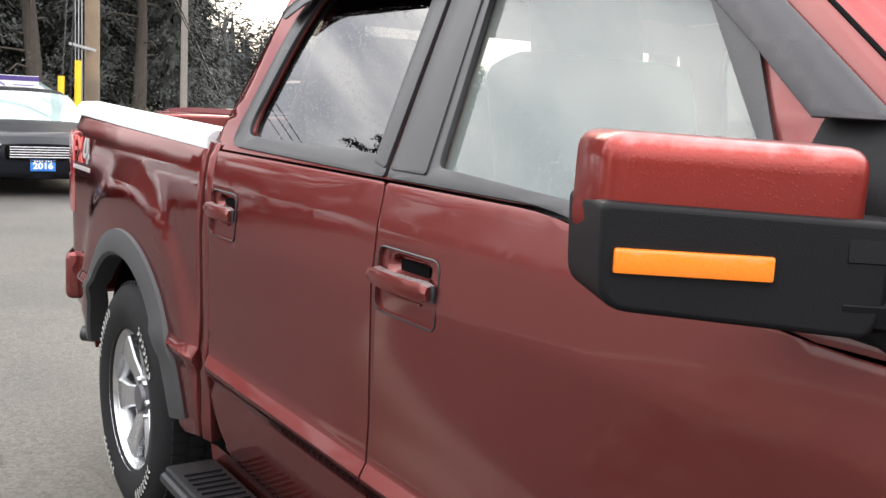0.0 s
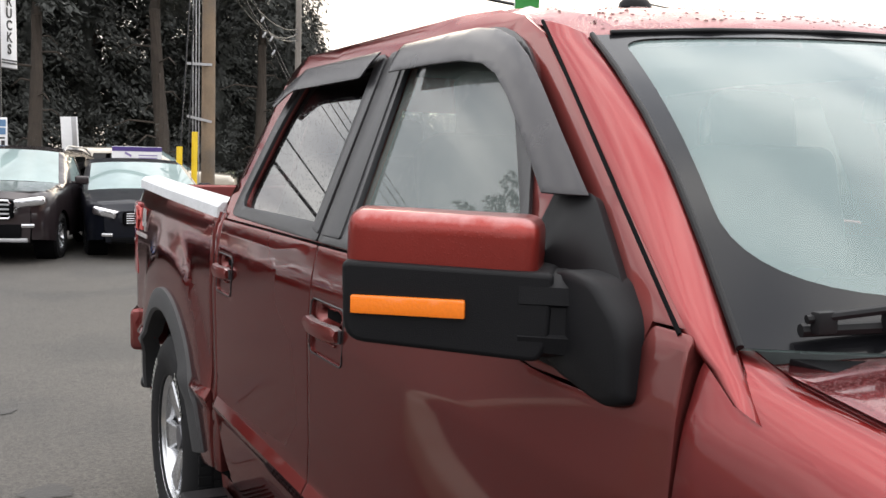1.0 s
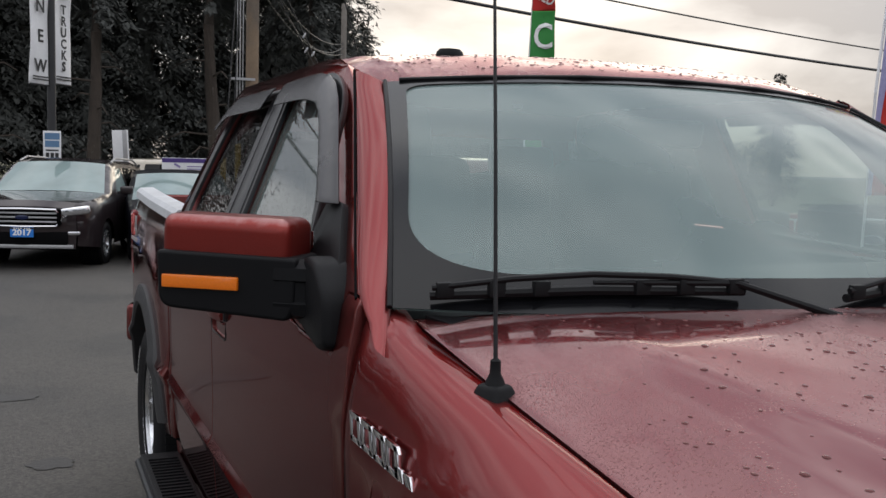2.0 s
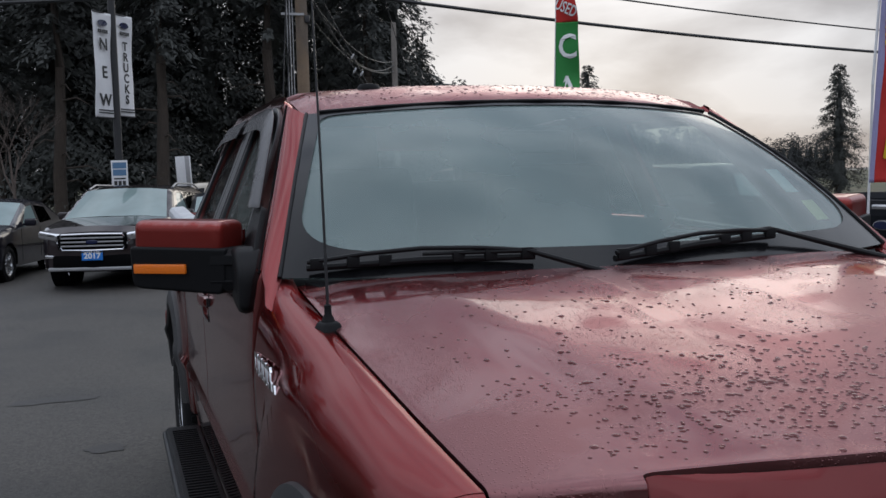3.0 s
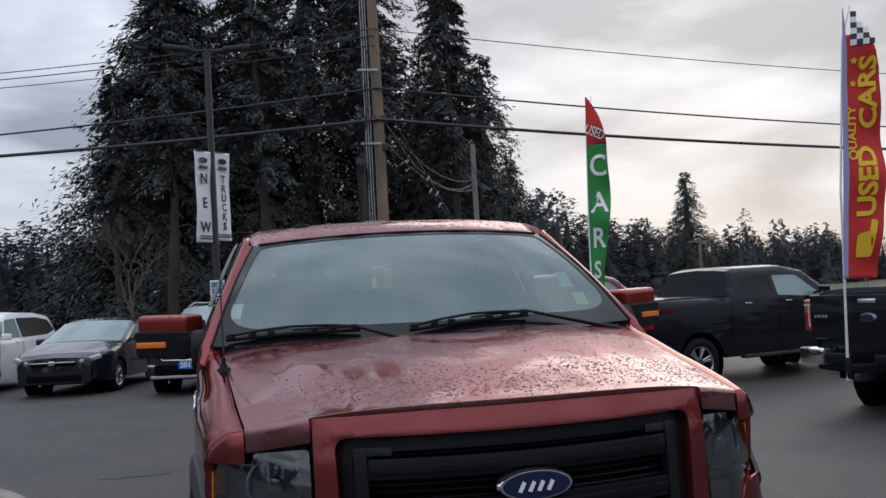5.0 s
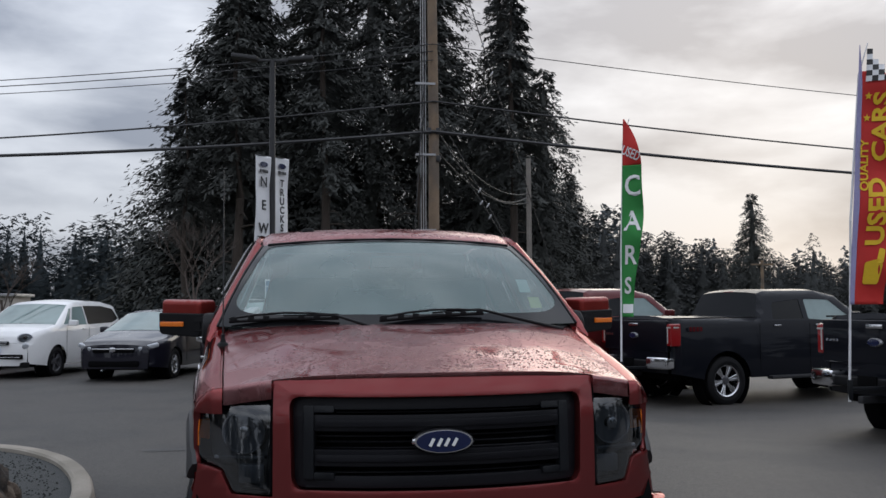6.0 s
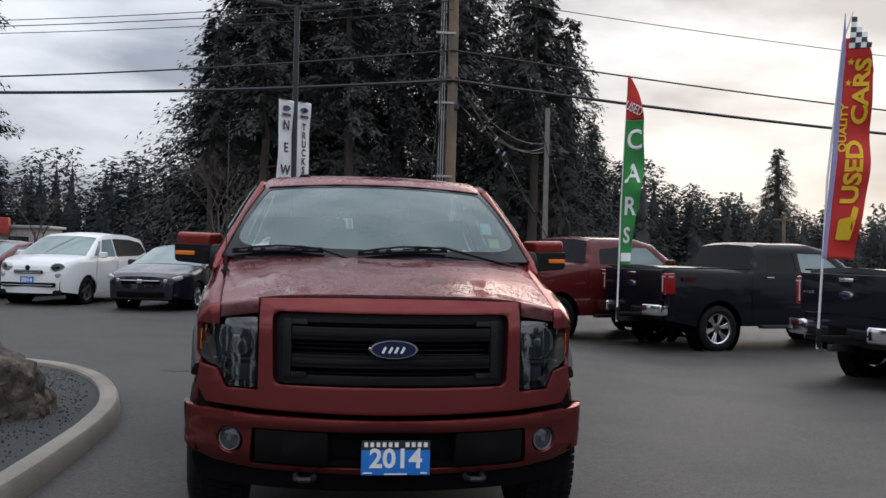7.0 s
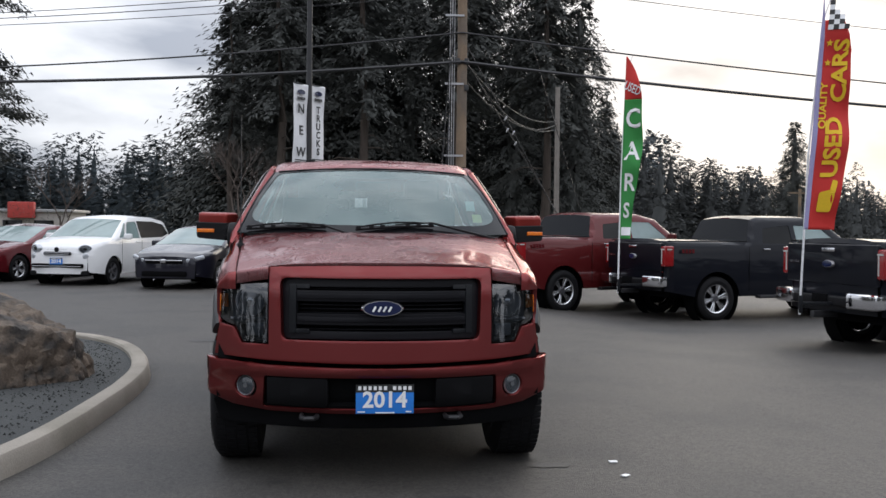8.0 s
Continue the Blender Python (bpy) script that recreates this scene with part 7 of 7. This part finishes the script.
# feather flags in the hitches of the trucks
def feather(name, label, x, y, z0, z1, zt, width, yaw, back, items, lean, taper=1.0):
    flag = root(name, label, "feather flag", "feather flags")
    top = Vector((x + lean, y, zt))
    part("flag_pole", tube_bm([(x, y, z0), (x + lean * 0.30, y, (z0 + zt) * 0.5), (x + lean * 0.9, y, zt - 0.35), (x + lean + 0.10, y, zt + 0.02)], [0.016, 0.014, 0.010, 0.006], 10), VINYL, flag, "pale fibreglass flag pole")
    part("hitch_mount", join(box_bm(0.045, 0.045, 0.22, pose(x + 0.01, y, z0 + 0.13), 0.006), box_bm(0.40, 0.04, 0.04, pose(x + 0.22, y, z0 + 0.14), 0.006)), DARKCHROME, flag)
    m = Matrix.Translation((x, y, 0)) @ Matrix.Rotation(radians(yaw), 4, "Z")
    def cloth(u, v):
        t = (v - z1) / (zt - z1)
        q = lean * (0.12 + 0.78 * t)
        ripple = (0.05 * math.sin(v * 4.2 + u * 5) + 0.03 * math.sin(v * 9 + 1)) * min(1, max(u, 0) / width * 1.5)
        return m @ Vector((u + q + 0.03 * math.sin(v * 3.1) * (u / width), ripple, v))
    def width_at(v):
        return width * (taper + (1 - taper) * smooth(z1, zt - 1.1, v)) * (1 if v < zt - 0.75 else max(0.05, 1 - ((v - (zt - 0.75)) / 0.78) ** 1.6))
    for nm, a, b, u0, u1, mat in back:
        n = 14
        left = [(u0 * width_at(a + (b - a) * k / n), a + (b - a) * k / n) for k in range(n + 1)]
        right = [(u1 * width_at(a + (b - a) * k / n), a + (b - a) * k / n) for k in range(n + 1)]
        panel(nm, left + right[::-1], cloth, mat, flag, (0, -1, 0), step=(0.05, 0.06), thick=0.003, bevel=0)
    for txt, size, u, v, turn, mat, mirrored, sx in items:
        bm = text_bm(txt, size, Matrix.Identity(4), 0.001, mirrored, bold=0.008 if size > 0.2 else 0.003)
        bmesh.ops.scale(bm, vec=(sx, 1, 1), verts=bm.verts)
        bmesh.ops.rotate(bm, matrix=Matrix.Rotation(radians(turn), 3, "Y"), verts=bm.verts)
        for vv in bm.verts:
            p = cloth(u + vv.co.x, v + vv.co.z)
            nrm = m.to_3x3() @ Vector((0, -1, 0))
            vv.co = p + nrm * (0.008 + (0.002 if vv.co.y < 0 else 0))
        part("flag_lettering", bm, mat, flag)
    return flag, cloth, m


# red flag, its print running up the cloth
rf, cloth, m = feather("feather_flag", "tall red feather flag with yellow used cars print", 5.46, 6.72, 0.34, 1.40, 4.30, 0.41, -14,
                       [("flag_cloth", 1.40, 3.98, 0.14, 1.0, FLAG_RED), ("flag_sleeve", 1.40, 4.28, 0.0, 0.14, FLAG_BLUE)],
                       [("USED", 0.25, 0.24, 2.42, -90, FLAG_YELLOW, False, 1.25), ("CARS", 0.25, 0.28, 3.36, -90, FLAG_YELLOW, False, 1.25), ("QUALITY", 0.12, 0.10, 2.93, -90, FLAG_YELLOW, False, 1.15)], 0.25)
hand = join(*[prism_bm(pts, 0.004, Matrix.Identity(4)) for pts in (rounded([(0.14, 1.62), (0.32, 1.62), (0.34, 1.84), (0.30, 1.90), (0.15, 1.86)], 0.03), rounded([(0.27, 1.85), (0.34, 1.85), (0.35, 2.0), (0.29, 2.02)], 0.02))])
for vv in hand.verts:
    vv.co = cloth(vv.co.x, vv.co.z) + m.to_3x3() @ Vector((0, -0.008 - (0.002 if vv.co.y < 0.002 else 0), 0))
part("print_pointer", hand, FLAG_YELLOW, rf)
chk_b, chk_w = [], []
for i in range(6):
    for j in range(5):
        u0, v0 = 0.075 + 0.062 * j, 3.86 + 0.062 * i
        lim = 0.46 * max(0.05, 1 - (max(v0 + 0.03 - 3.55, 0) / 0.78) ** 1.6)
        if u0 + 0.04 > lim:
            continue
        bm = prism_bm([(u0, v0), (u0 + 0.062, v0), (u0 + 0.062, v0 + 0.062), (u0, v0 + 0.062)], 0.002)
        for vv in bm.verts:
            vv.co = cloth(vv.co.x, vv.co.z) + m.to_3x3() @ Vector((0, -0.010 - (0.002 if vv.co.y < 0.001 else 0), 0))
        (chk_b if (i + j) % 2 else chk_w).append(bm)
for squares, mat in ((chk_b, BLACKPRINT), (chk_w, VINYL)):
    for bm in squares:
        part("check_square", bm, mat, rf, flat=True)
for v in (3.70, 3.46):
    st = bmesh.new()
    ring = [st.verts.new(cloth(0.12 + (0.045 if k % 2 == 0 else 0.02) * math.sin(k * math.pi / 5), v + (0.045 if k % 2 == 0 else 0.02) * math.cos(k * math.pi / 5)) + m.to_3x3() @ Vector((0, -0.012, 0))) for k in range(10)]
    st.faces.new(ring)
    part("star", st, FLAG_YELLOW, rf)
gf, gcloth, gm = feather("feather_flag", "red and green feather flag with white used cars print", 4.55, 11.62, 0.28, 1.22, 4.36, 0.33, -25,
                         [("flag_cloth", 1.22, 3.62, 0.0, 1.0, FLAG_GREEN), ("flag_top", 3.62, 4.36, 0.0, 1.0, FLAG_RED)],
                         [("USED", 0.20, 0.14, 3.80, 25, WHITE, False, 0.7), ("C", 0.46, 0.17, 3.28, 0, WHITE, False, 0.85), ("A", 0.44, 0.15, 2.72, 0, WHITE, False, 0.8), ("R", 0.42, 0.13, 2.18, 0, WHITE, False, 0.75), ("S", 0.36, 0.11, 1.70, 0, WHITE, False, 0.7)], 0.10, 0.62)
part("pale_patch", sheet_bm([(0.03, 1.28), (0.2, 1.28), (0.2, 1.42), (0.03, 1.42)], lambda u, v: gcloth(u, v) + gm.to_3x3() @ Vector((0, -0.008, 0)), out=(0, -1, 0)), VINYL, gf)

# far street furniture
for x, y, h in ((45.5, 62.0, 3.2),):
    sl = root("street_lamp", "distant street lamp with a curved arm", "street lamp", "street lamps")
    part("post", tube_bm([(x, y, 0), (x, y, h * 0.8), (x - 0.2, y, h * 0.94), (x - 0.7, y, h), (x - 1.3, y, h * 0.98)], 0.04, 8), GALV, sl)
fp = root("utility_pole", "distant wooden pole with a crossarm", "utility pole", "utility poles")
part("post", tube_bm([(33.3, 64, 0), (33.3, 64, 4.55)], 0.12, 8), WOOD, fp)
part("crossarm", box_bm(1.7, 0.12, 0.12, pose(33.3, 64, 4.25)), WOOD, fp)
# low red building far behind the cars
sb = root("roadside_shop", "distant low shop with a red fascia and pale wall", "building")
part("wall", box_bm(6.4, 4, 2.1, pose(-19.6, 57.2, 1.05), 0.05), material("pale_stucco", (0.5, 0.46, 0.43), 0.9, vary=0.1), sb)
part("fascia", box_bm(1.5, 0.4, 0.95, pose(-19.0, 54.9, 2.2), 0.05), material("red_fascia", (0.5, 0.06, 0.05), 0.6, vary=0.08), sb)
part("roof", box_bm(6.8, 4.4, 0.18, pose(-19.6, 57.2, 2.17), 0.03), GALV, sb)
for k in range(3):
    part("window", box_bm(1.1, 0.1, 1.0, pose(-21.4 + 1.8 * k, 55.16, 1.1), 0.02), GLASS_DARK, sb)

# ---- trees ----
def conifer_arrays(h, r, seed, limbs, sprays, leaf, bare=0.12, droop=0.25, ragged=0.35, spread=0.09, slim=0.13):
    """Needle sprays of one conifer as vertices and quads; every spray is an island of its own."""
    rng = np.random.default_rng(seed)
    verts, quads = [], []
    for i in range(limbs):
        f = bare + (1 - bare) * ((i + rng.random()) / limbs) ** 0.9
        z = h * f
        az = rng.random() * 2 * math.pi + i * 2.4
        L = r * (1.04 - f) ** 0.72 * (1 - ragged + 2 * ragged * rng.random() * 0.8) + 0.25
        if f < bare + 0.1:
            L *= 0.7
        dirx, diry = math.cos(az), math.sin(az)
        n = max(6, int(sprays * L / r))
        t = rng.random(n) ** 0.6
        px = dirx * L * t + rng.normal(0, spread * L, n) * t
        py = diry * L * t + rng.normal(0, spread * L, n) * t
        pz = z + L * (0.22 * t - (0.22 + droop) * t * t) + rng.normal(0, 0.10 * (0.4 + L * 0.3), n)
        a = az + rng.normal(0, 0.7, n)
        down = rng.normal(-0.55, 0.35, n)
        ln = leaf * (0.7 + 0.9 * rng.random(n))
        wd = ln * (slim + 0.6 * slim * rng.random(n))
        for k in range(n):
            d = np.array((math.cos(a[k]), math.sin(a[k]), down[k]))
            d /= np.linalg.norm(d)
            s = np.array((-d[1], d[0], rng.normal(0, 0.6)))
            s /= np.linalg.norm(s)
            p = np.array((px[k], py[k], pz[k]))
            b = len(verts)
            verts += [p - d * ln[k] * 0.3, p + s * wd[k] + d * ln[k] * 0.15, p + d * ln[k] * 0.75, p - s * wd[k] + d * ln[k] * 0.1]
            quads.append((b, b + 1, b + 2, b + 3))
    return np.array(verts), np.array(quads)


def outward(v, q, cx=0.0, cy=0.0):
    """Turns every spray to look away from the trunk; gives soft crown normals."""
    p = v[q]
    n = np.cross(p[:, 1] - p[:, 0], p[:, 3] - p[:, 0])
    mid = p.mean(1)
    rad = np.stack((mid[:, 0] - cx, mid[:, 1] - cy, np.zeros(len(mid))), 1)
    rad /= np.linalg.norm(rad, axis=1, keepdims=True) + 1e-6
    rad[:, 2] = 0.1
    flip = (n * rad).sum(1) < 0
    q = q.copy()
    q[flip] = q[flip][:, ::-1]
    n[flip] *= -1
    n /= np.linalg.norm(n, axis=1, keepdims=True) + 1e-9
    soft = rad * 1.0 + n * 0.2
    soft /= np.linalg.norm(soft, axis=1, keepdims=True)
    nv = np.zeros_like(v)
    nv[q.ravel()] = np.repeat(soft, 4, 0)
    return q, nv


def mesh_from(name, verts, faces, mat, normals=None):
    me = bpy.data.meshes.new(name)
    me.from_pydata([tuple(v) for v in verts], [], [tuple(int(i) for i in f) for f in faces])
    me.materials.append(mat)
    if normals is not None:
        me.polygons.foreach_set("use_smooth", [True] * len(me.polygons))
        me.normals_split_custom_set_from_vertices([tuple(n) for n in normals])
    return me


def conifer(name, h, r, seed, limbs, sprays, leaf, label, bare=0.12, droop=0.25, ragged=0.35, trunk_r=0.3, mat=None, core=0.0):
    t = root(name, label, "tree", "conifers by the road")
    v, q = conifer_arrays(h, r, seed, limbs, sprays, leaf, bare, droop, ragged)
    if core:      # dense inner boughs, a jagged spire
        rng = random.Random(seed + 70)
        tiers, m = 34, 13
        inner = []
        for k in range(tiers):
            f = bare + 0.04 + (0.88 - bare) * k / (tiers - 1)
            reach = r * (1.0 - f) ** 0.85 * core
            inner += [(math.cos(a) * e, math.sin(a) * e, h * f + rng.uniform(-0.5, 0.5) * h / tiers) for a, e in ((6.283 * (n + 0.8 * rng.random()) / m, reach * rng.uniform(0.5, 1.35)) for n in range(m))]
        base = len(v)
        quads = [(base + a * m + n, base + a * m + (n + 1) % m, base + a * m + m + (n + 1) % m, base + a * m + m + n) for a in range(tiers - 1) for n in range(m)]
        v, q = np.concatenate((v, np.array(inner))), np.concatenate((q, np.array(quads)))
    q, nv = outward(v, q)
    crown = new("crown", mesh_from("crown", v, q, mat or NEEDLES, nv))
    crown.parent = t
    rnd = random.Random(seed)
    pts = [(0.12 * math.sin(k * 1.3 + seed), 0.12 * math.cos(k * 1.1), h * 0.97 * k / 8) for k in range(9)]
    part("trunk", tube_bm(pts, [trunk_r * (1 - 0.92 * k / 8) + 0.02 for k in range(9)], 10), BARK, t)
    for k in range(10):
        z = h * (0.05 + 0.03 * k)
        a = rnd.uniform(0, 6.28)
        L = rnd.uniform(0.8, 2.2)
        part("limb", tube_bm([(0, 0, z), (L * 0.6 * math.cos(a), L * 0.6 * math.sin(a), z + 0.1), (L * math.cos(a), L * math.sin(a), z - 0.25)], [0.05, 0.035, 0.012], 5), BARK, t)
    return t


lab = "tall dark cedar with drooping ragged branches"
fir_a = conifer("conifer", 21, 4.4, 1, 480, 165, 0.24, lab, bare=0.08, droop=0.35, core=0.15)
fir_b = conifer("conifer", 23, 3.8, 2, 500, 150, 0.24, lab, bare=0.12, droop=0.3, core=0.2)
fir_c = conifer("conifer", 17, 3.9, 3, 380, 110, 0.26, lab, bare=0.06, droop=0.25, core=0.25)
fir_d = conifer("conifer", 20, 2.6, 4, 140, 130, 0.32, "tall thin dark conifer with a bare lower trunk", bare=0.38, droop=0.3)
fir_w = conifer("conifer", 16.8, 6.6, 6, 580, 270, 0.25, "broad dark cedar with sweeping ragged branches", bare=0.05, droop=0.22, ragged=0.3, core=0.22)
fir_e = conifer("conifer", 20, 4.8, 7, 95, 420, 0.24, "tall fir with open layered branches", bare=0.24, droop=0.12, ragged=0.45)
SPOTS = [(fir_w, -3.0, 44, 1.0, 0), (fir_b, 0.6, 46, 1.0, 40), (fir_a, 3.2, 44, 1.05, 130), (fir_a, 6.4, 46, 1.02, 250), (fir_b, 9.6, 44, 0.75, 200), (fir_c, 12.0, 45, 0.79, 60),
         (fir_c, 0.8, 41.5, 0.66, 170), (fir_b, -1.6, 49, 0.64, 15), (fir_c, 8.0, 41.5, 0.64, 250), (fir_c, 14.2, 48, 0.50, 20), (fir_c, 10.6, 40, 0.50, 250), (fir_c, -5.6, 47, 0.52, 90),
         (fir_d, -2.8, 36, 0.78, 15), (fir_d, 4.8, 37, 0.9, 200), (fir_d, 0.6, 35.5, 0.8, 100), (fir_d, 8.8, 38, 0.78, 100), (fir_d, -5.0, 38, 0.55, 250),
         (fir_e, -16.9, 40, 0.86, 0), (fir_e, -24.5, 46, 0.9, 70), (fir_e, -33.0, 50, 0.75, 160), (fir_e, -40.0, 56, 0.9, 230), (fir_e, -30.0, 36, 0.5, 300)]
used = set()
for proto, x, y, k, turn in SPOTS:
    m = pose(x, y, 0, 0, 0, turn) @ Matrix.Scale(k, 4)
    if proto in used:
        copy_thing(proto, m).scale = (k, k, k)
    else:
        proto.matrix_world = m
        used.add(proto)
# single firs far right
edge = [(32.2, 38.0, 0.38, 30), (41.5, 82.0, 0.68, 70), (23.5, 80.0, 0.58, 140)]
for x, y, k, turn in edge:
    copy_thing(fir_c, pose(x, y, 0, 0, 0, turn)).scale = (k, k, k)


# far woods: many conifers in one object a stand
def woods(name, spots, label, mat, seed, leaf=0.3, sprays=66, limbs=38, core=0.42):
    protos = []
    for k in range(4):
        v, q = conifer_arrays(10, 2.2, seed + k, limbs, sprays, leaf, 0.03, 0.2, 0.45, 0.12, 0.16)
        protos.append((v, *outward(v, q)))
    vs, qs, ns, base = [], [], [], 0
    rnd = random.Random(seed)
    for x, y, h, wide in spots:
        v, q, nv = protos[rnd.randrange(4)]
        a = rnd.uniform(0, 6.28)
        if core:      # the dense inner crown, a jagged spire
            tiers, m = 12, 11
            rings = []
            for r in range(tiers):
                f = r / (tiers - 1)
                reach = (0.22 * h * wide * (1.0 - f) ** 1.2 + 0.01) * core
                ph = rnd.uniform(0, 6.28)
                rings.append([(x + math.cos(ph + q * 6.283 / m) * e, y + math.sin(ph + q * 6.283 / m) * e, max(h * f * 0.86 + rnd.uniform(-0.5, 0.5) * h / tiers * (1 - f), 0.02)) for q in range(m) for e in [reach * rnd.uniform(0.55, 1.3)]])
            vs.append(np.array([p for ring in rings for p in ring]))
            qs += [(base + r * m + q, base + r * m + (q + 1) % m, base + r * m + m + (q + 1) % m, base + r * m + m + q) for r in range(tiers - 1) for q in range(m)]
            ns.append(np.array([((p[0] - x), (p[1] - y), 0.1 * (abs(p[0] - x) + abs(p[1] - y)) + 0.001) for ring in rings for p in ring]))
            base += tiers * m
        c, s = math.cos(a), math.sin(a)
        k = h / 10
        p = np.stack(((v[:, 0] * c - v[:, 1] * s) * k * wide + x, (v[:, 0] * s + v[:, 1] * c) * k * wide + y, v[:, 2] * k), 1)
        vs.append(p)
        ns.append(np.stack((nv[:, 0] * c - nv[:, 1] * s, nv[:, 0] * s + nv[:, 1] * c, nv[:, 2]), 1))
        qs += [tuple(i + base for i in f) for f in q]
        base += len(v)
    return tagged(new(name, mesh_from(name, np.concatenate(vs), qs, mat, np.concatenate(ns))), label, "woods", kind="stuff")


rnd = random.Random(9)
left = [(rnd.uniform(-75, -10), rnd.uniform(78, 100), rnd.uniform(6.0, 10.0), rnd.uniform(1.5, 2.3)) for _ in range(160)]
woods("left_woods", left, "dark blue-green conifer woods behind the parked cars, haze put into the colour", NEEDLES_LEFT, 20, leaf=0.26, sprays=21, limbs=84, core=0.44)
right, pale = [], []
for k in range(180):
    x = rnd.uniform(14, 100)
    y = 84 + 0.35 * (x - 16) + rnd.uniform(0, 18)
    h = curve_at([(14, 11.5), (24, 11.0), (34, 10.2), (45, 8.2), (60, 6.5), (100, 6)], x) * rnd.uniform(0.8, 1.08)
    right.append((x, y, h, rnd.uniform(1.4, 2.2)))
right += [(29, 83, 10.5, 1.1), (52, 90, 8.6, 1.0)]
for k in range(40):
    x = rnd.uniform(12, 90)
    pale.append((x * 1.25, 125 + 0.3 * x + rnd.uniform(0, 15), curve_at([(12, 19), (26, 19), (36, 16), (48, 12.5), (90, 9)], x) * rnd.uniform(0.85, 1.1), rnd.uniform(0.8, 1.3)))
woods("right_woods", right, "dark conifer woods across the road, haze put into the colour", NEEDLES_FAR, 30, leaf=0.26, sprays=21, limbs=84, core=0.44)
woods("distant_woods", pale, "conifers on the rise behind, paled to put haze into the colour", NEEDLES_PALE, 50, leaf=0.4, sprays=60, limbs=36, core=0.42)
# unseen ring of trees, added to close the horizon in reflections
ring = []
for k in range(170):
    a = rnd.uniform(105, 345)
    d = rnd.uniform(60, 95)
    ring.append((d * math.cos(radians(a + 90 - 45)), d * math.sin(radians(a + 90 - 45)), rnd.uniform(7, 15), rnd.uniform(0.8, 1.3)))
ring = [p for p in ring if p[1] < 60]
woods("unseen_lot_woods", ring, "unseen conifers added round the lot for reflections", NEEDLES, 40, leaf=1.3, sprays=10, limbs=26, core=0.6)
# low brush along the verge under the tall trees
vs, qs = [], []
rng = np.random.default_rng(5)
for k in range(22000):
    x, y = rng.uniform(-24, 24), rng.uniform(31, 44)
    z = rng.random() ** 1.5 * (2.2 + 1.2 * math.sin(x * 0.7))
    L = rng.uniform(0.03, 0.10)
    d = rng.normal(0, 1, 3)
    d /= np.linalg.norm(d)
    s = np.cross(d, rng.normal(0, 1, 3))
    s /= np.linalg.norm(s)
    b = len(vs)
    p = np.array((x, y, max(z, 0.05)))
    vs += [p - d * L, p + s * L * 0.16, p + d * L, p - s * L * 0.16]
    qs.append((b, b + 1, b + 2, b + 3))
tagged(new("underbrush", mesh_from("underbrush", vs, qs, NEEDLES)), "dark low brush under the trees", "brush", kind="stuff")
vb = bmesh.new()
vb.faces.new([vb.verts.new(p) for p in ((-300, 27, 0.02), (300, 27, 0.02), (300, 400, 0.02), (-300, 400, 0.02))])
tagged(finish("verge", vb, GRASS), "rough winter grass beyond the lot", "ground", kind="structure")


def bare_tree(name, x, y, h, seed, label):
    t = root(name, label, "tree", "bare trees")
    rnd = random.Random(seed)
    pieces = []

    def grow(p, d, L, r, depth):
        q = p + d * L
        mid = p.lerp(q, 0.5) + Vector((rnd.uniform(-1, 1), rnd.uniform(-1, 1), 0)) * L * 0.06
        pieces.append((depth, tube_bm([p, mid, q], [r, r * 0.85, r * 0.7], 5, False)))
        if depth == 0:
            return
        for k in range(3 if depth > 1 else 4):
            nd = (d + Vector((rnd.uniform(-1, 1), rnd.uniform(-1, 1), rnd.uniform(-0.1, 0.7))) * 0.75).normalized()
            grow(p.lerp(q, rnd.uniform(0.55, 1.0)), nd, L * rnd.uniform(0.6, 0.8), r * 0.55, depth - 1)

    grow(Vector((x, y, 0)), Vector((rnd.uniform(-0.1, 0.1), 0, 1)).normalized(), h * 0.26, h * 0.009, 5)
    part("trunk", join(*[b for d, b in pieces if d == 5]), TWIG, t)
    part("crown", join(*[b for d, b in pieces if d < 5]), TWIG, t, "bare twiggy crown")
    return t


bare_tree("bare_tree", -4.1, 33.5, 7.6, 3, "leafless reddish tree before the cedars")
bare_tree("bare_tree", -13.0, 41.0, 6.8, 5, "leafless brown tree behind the parked cars")
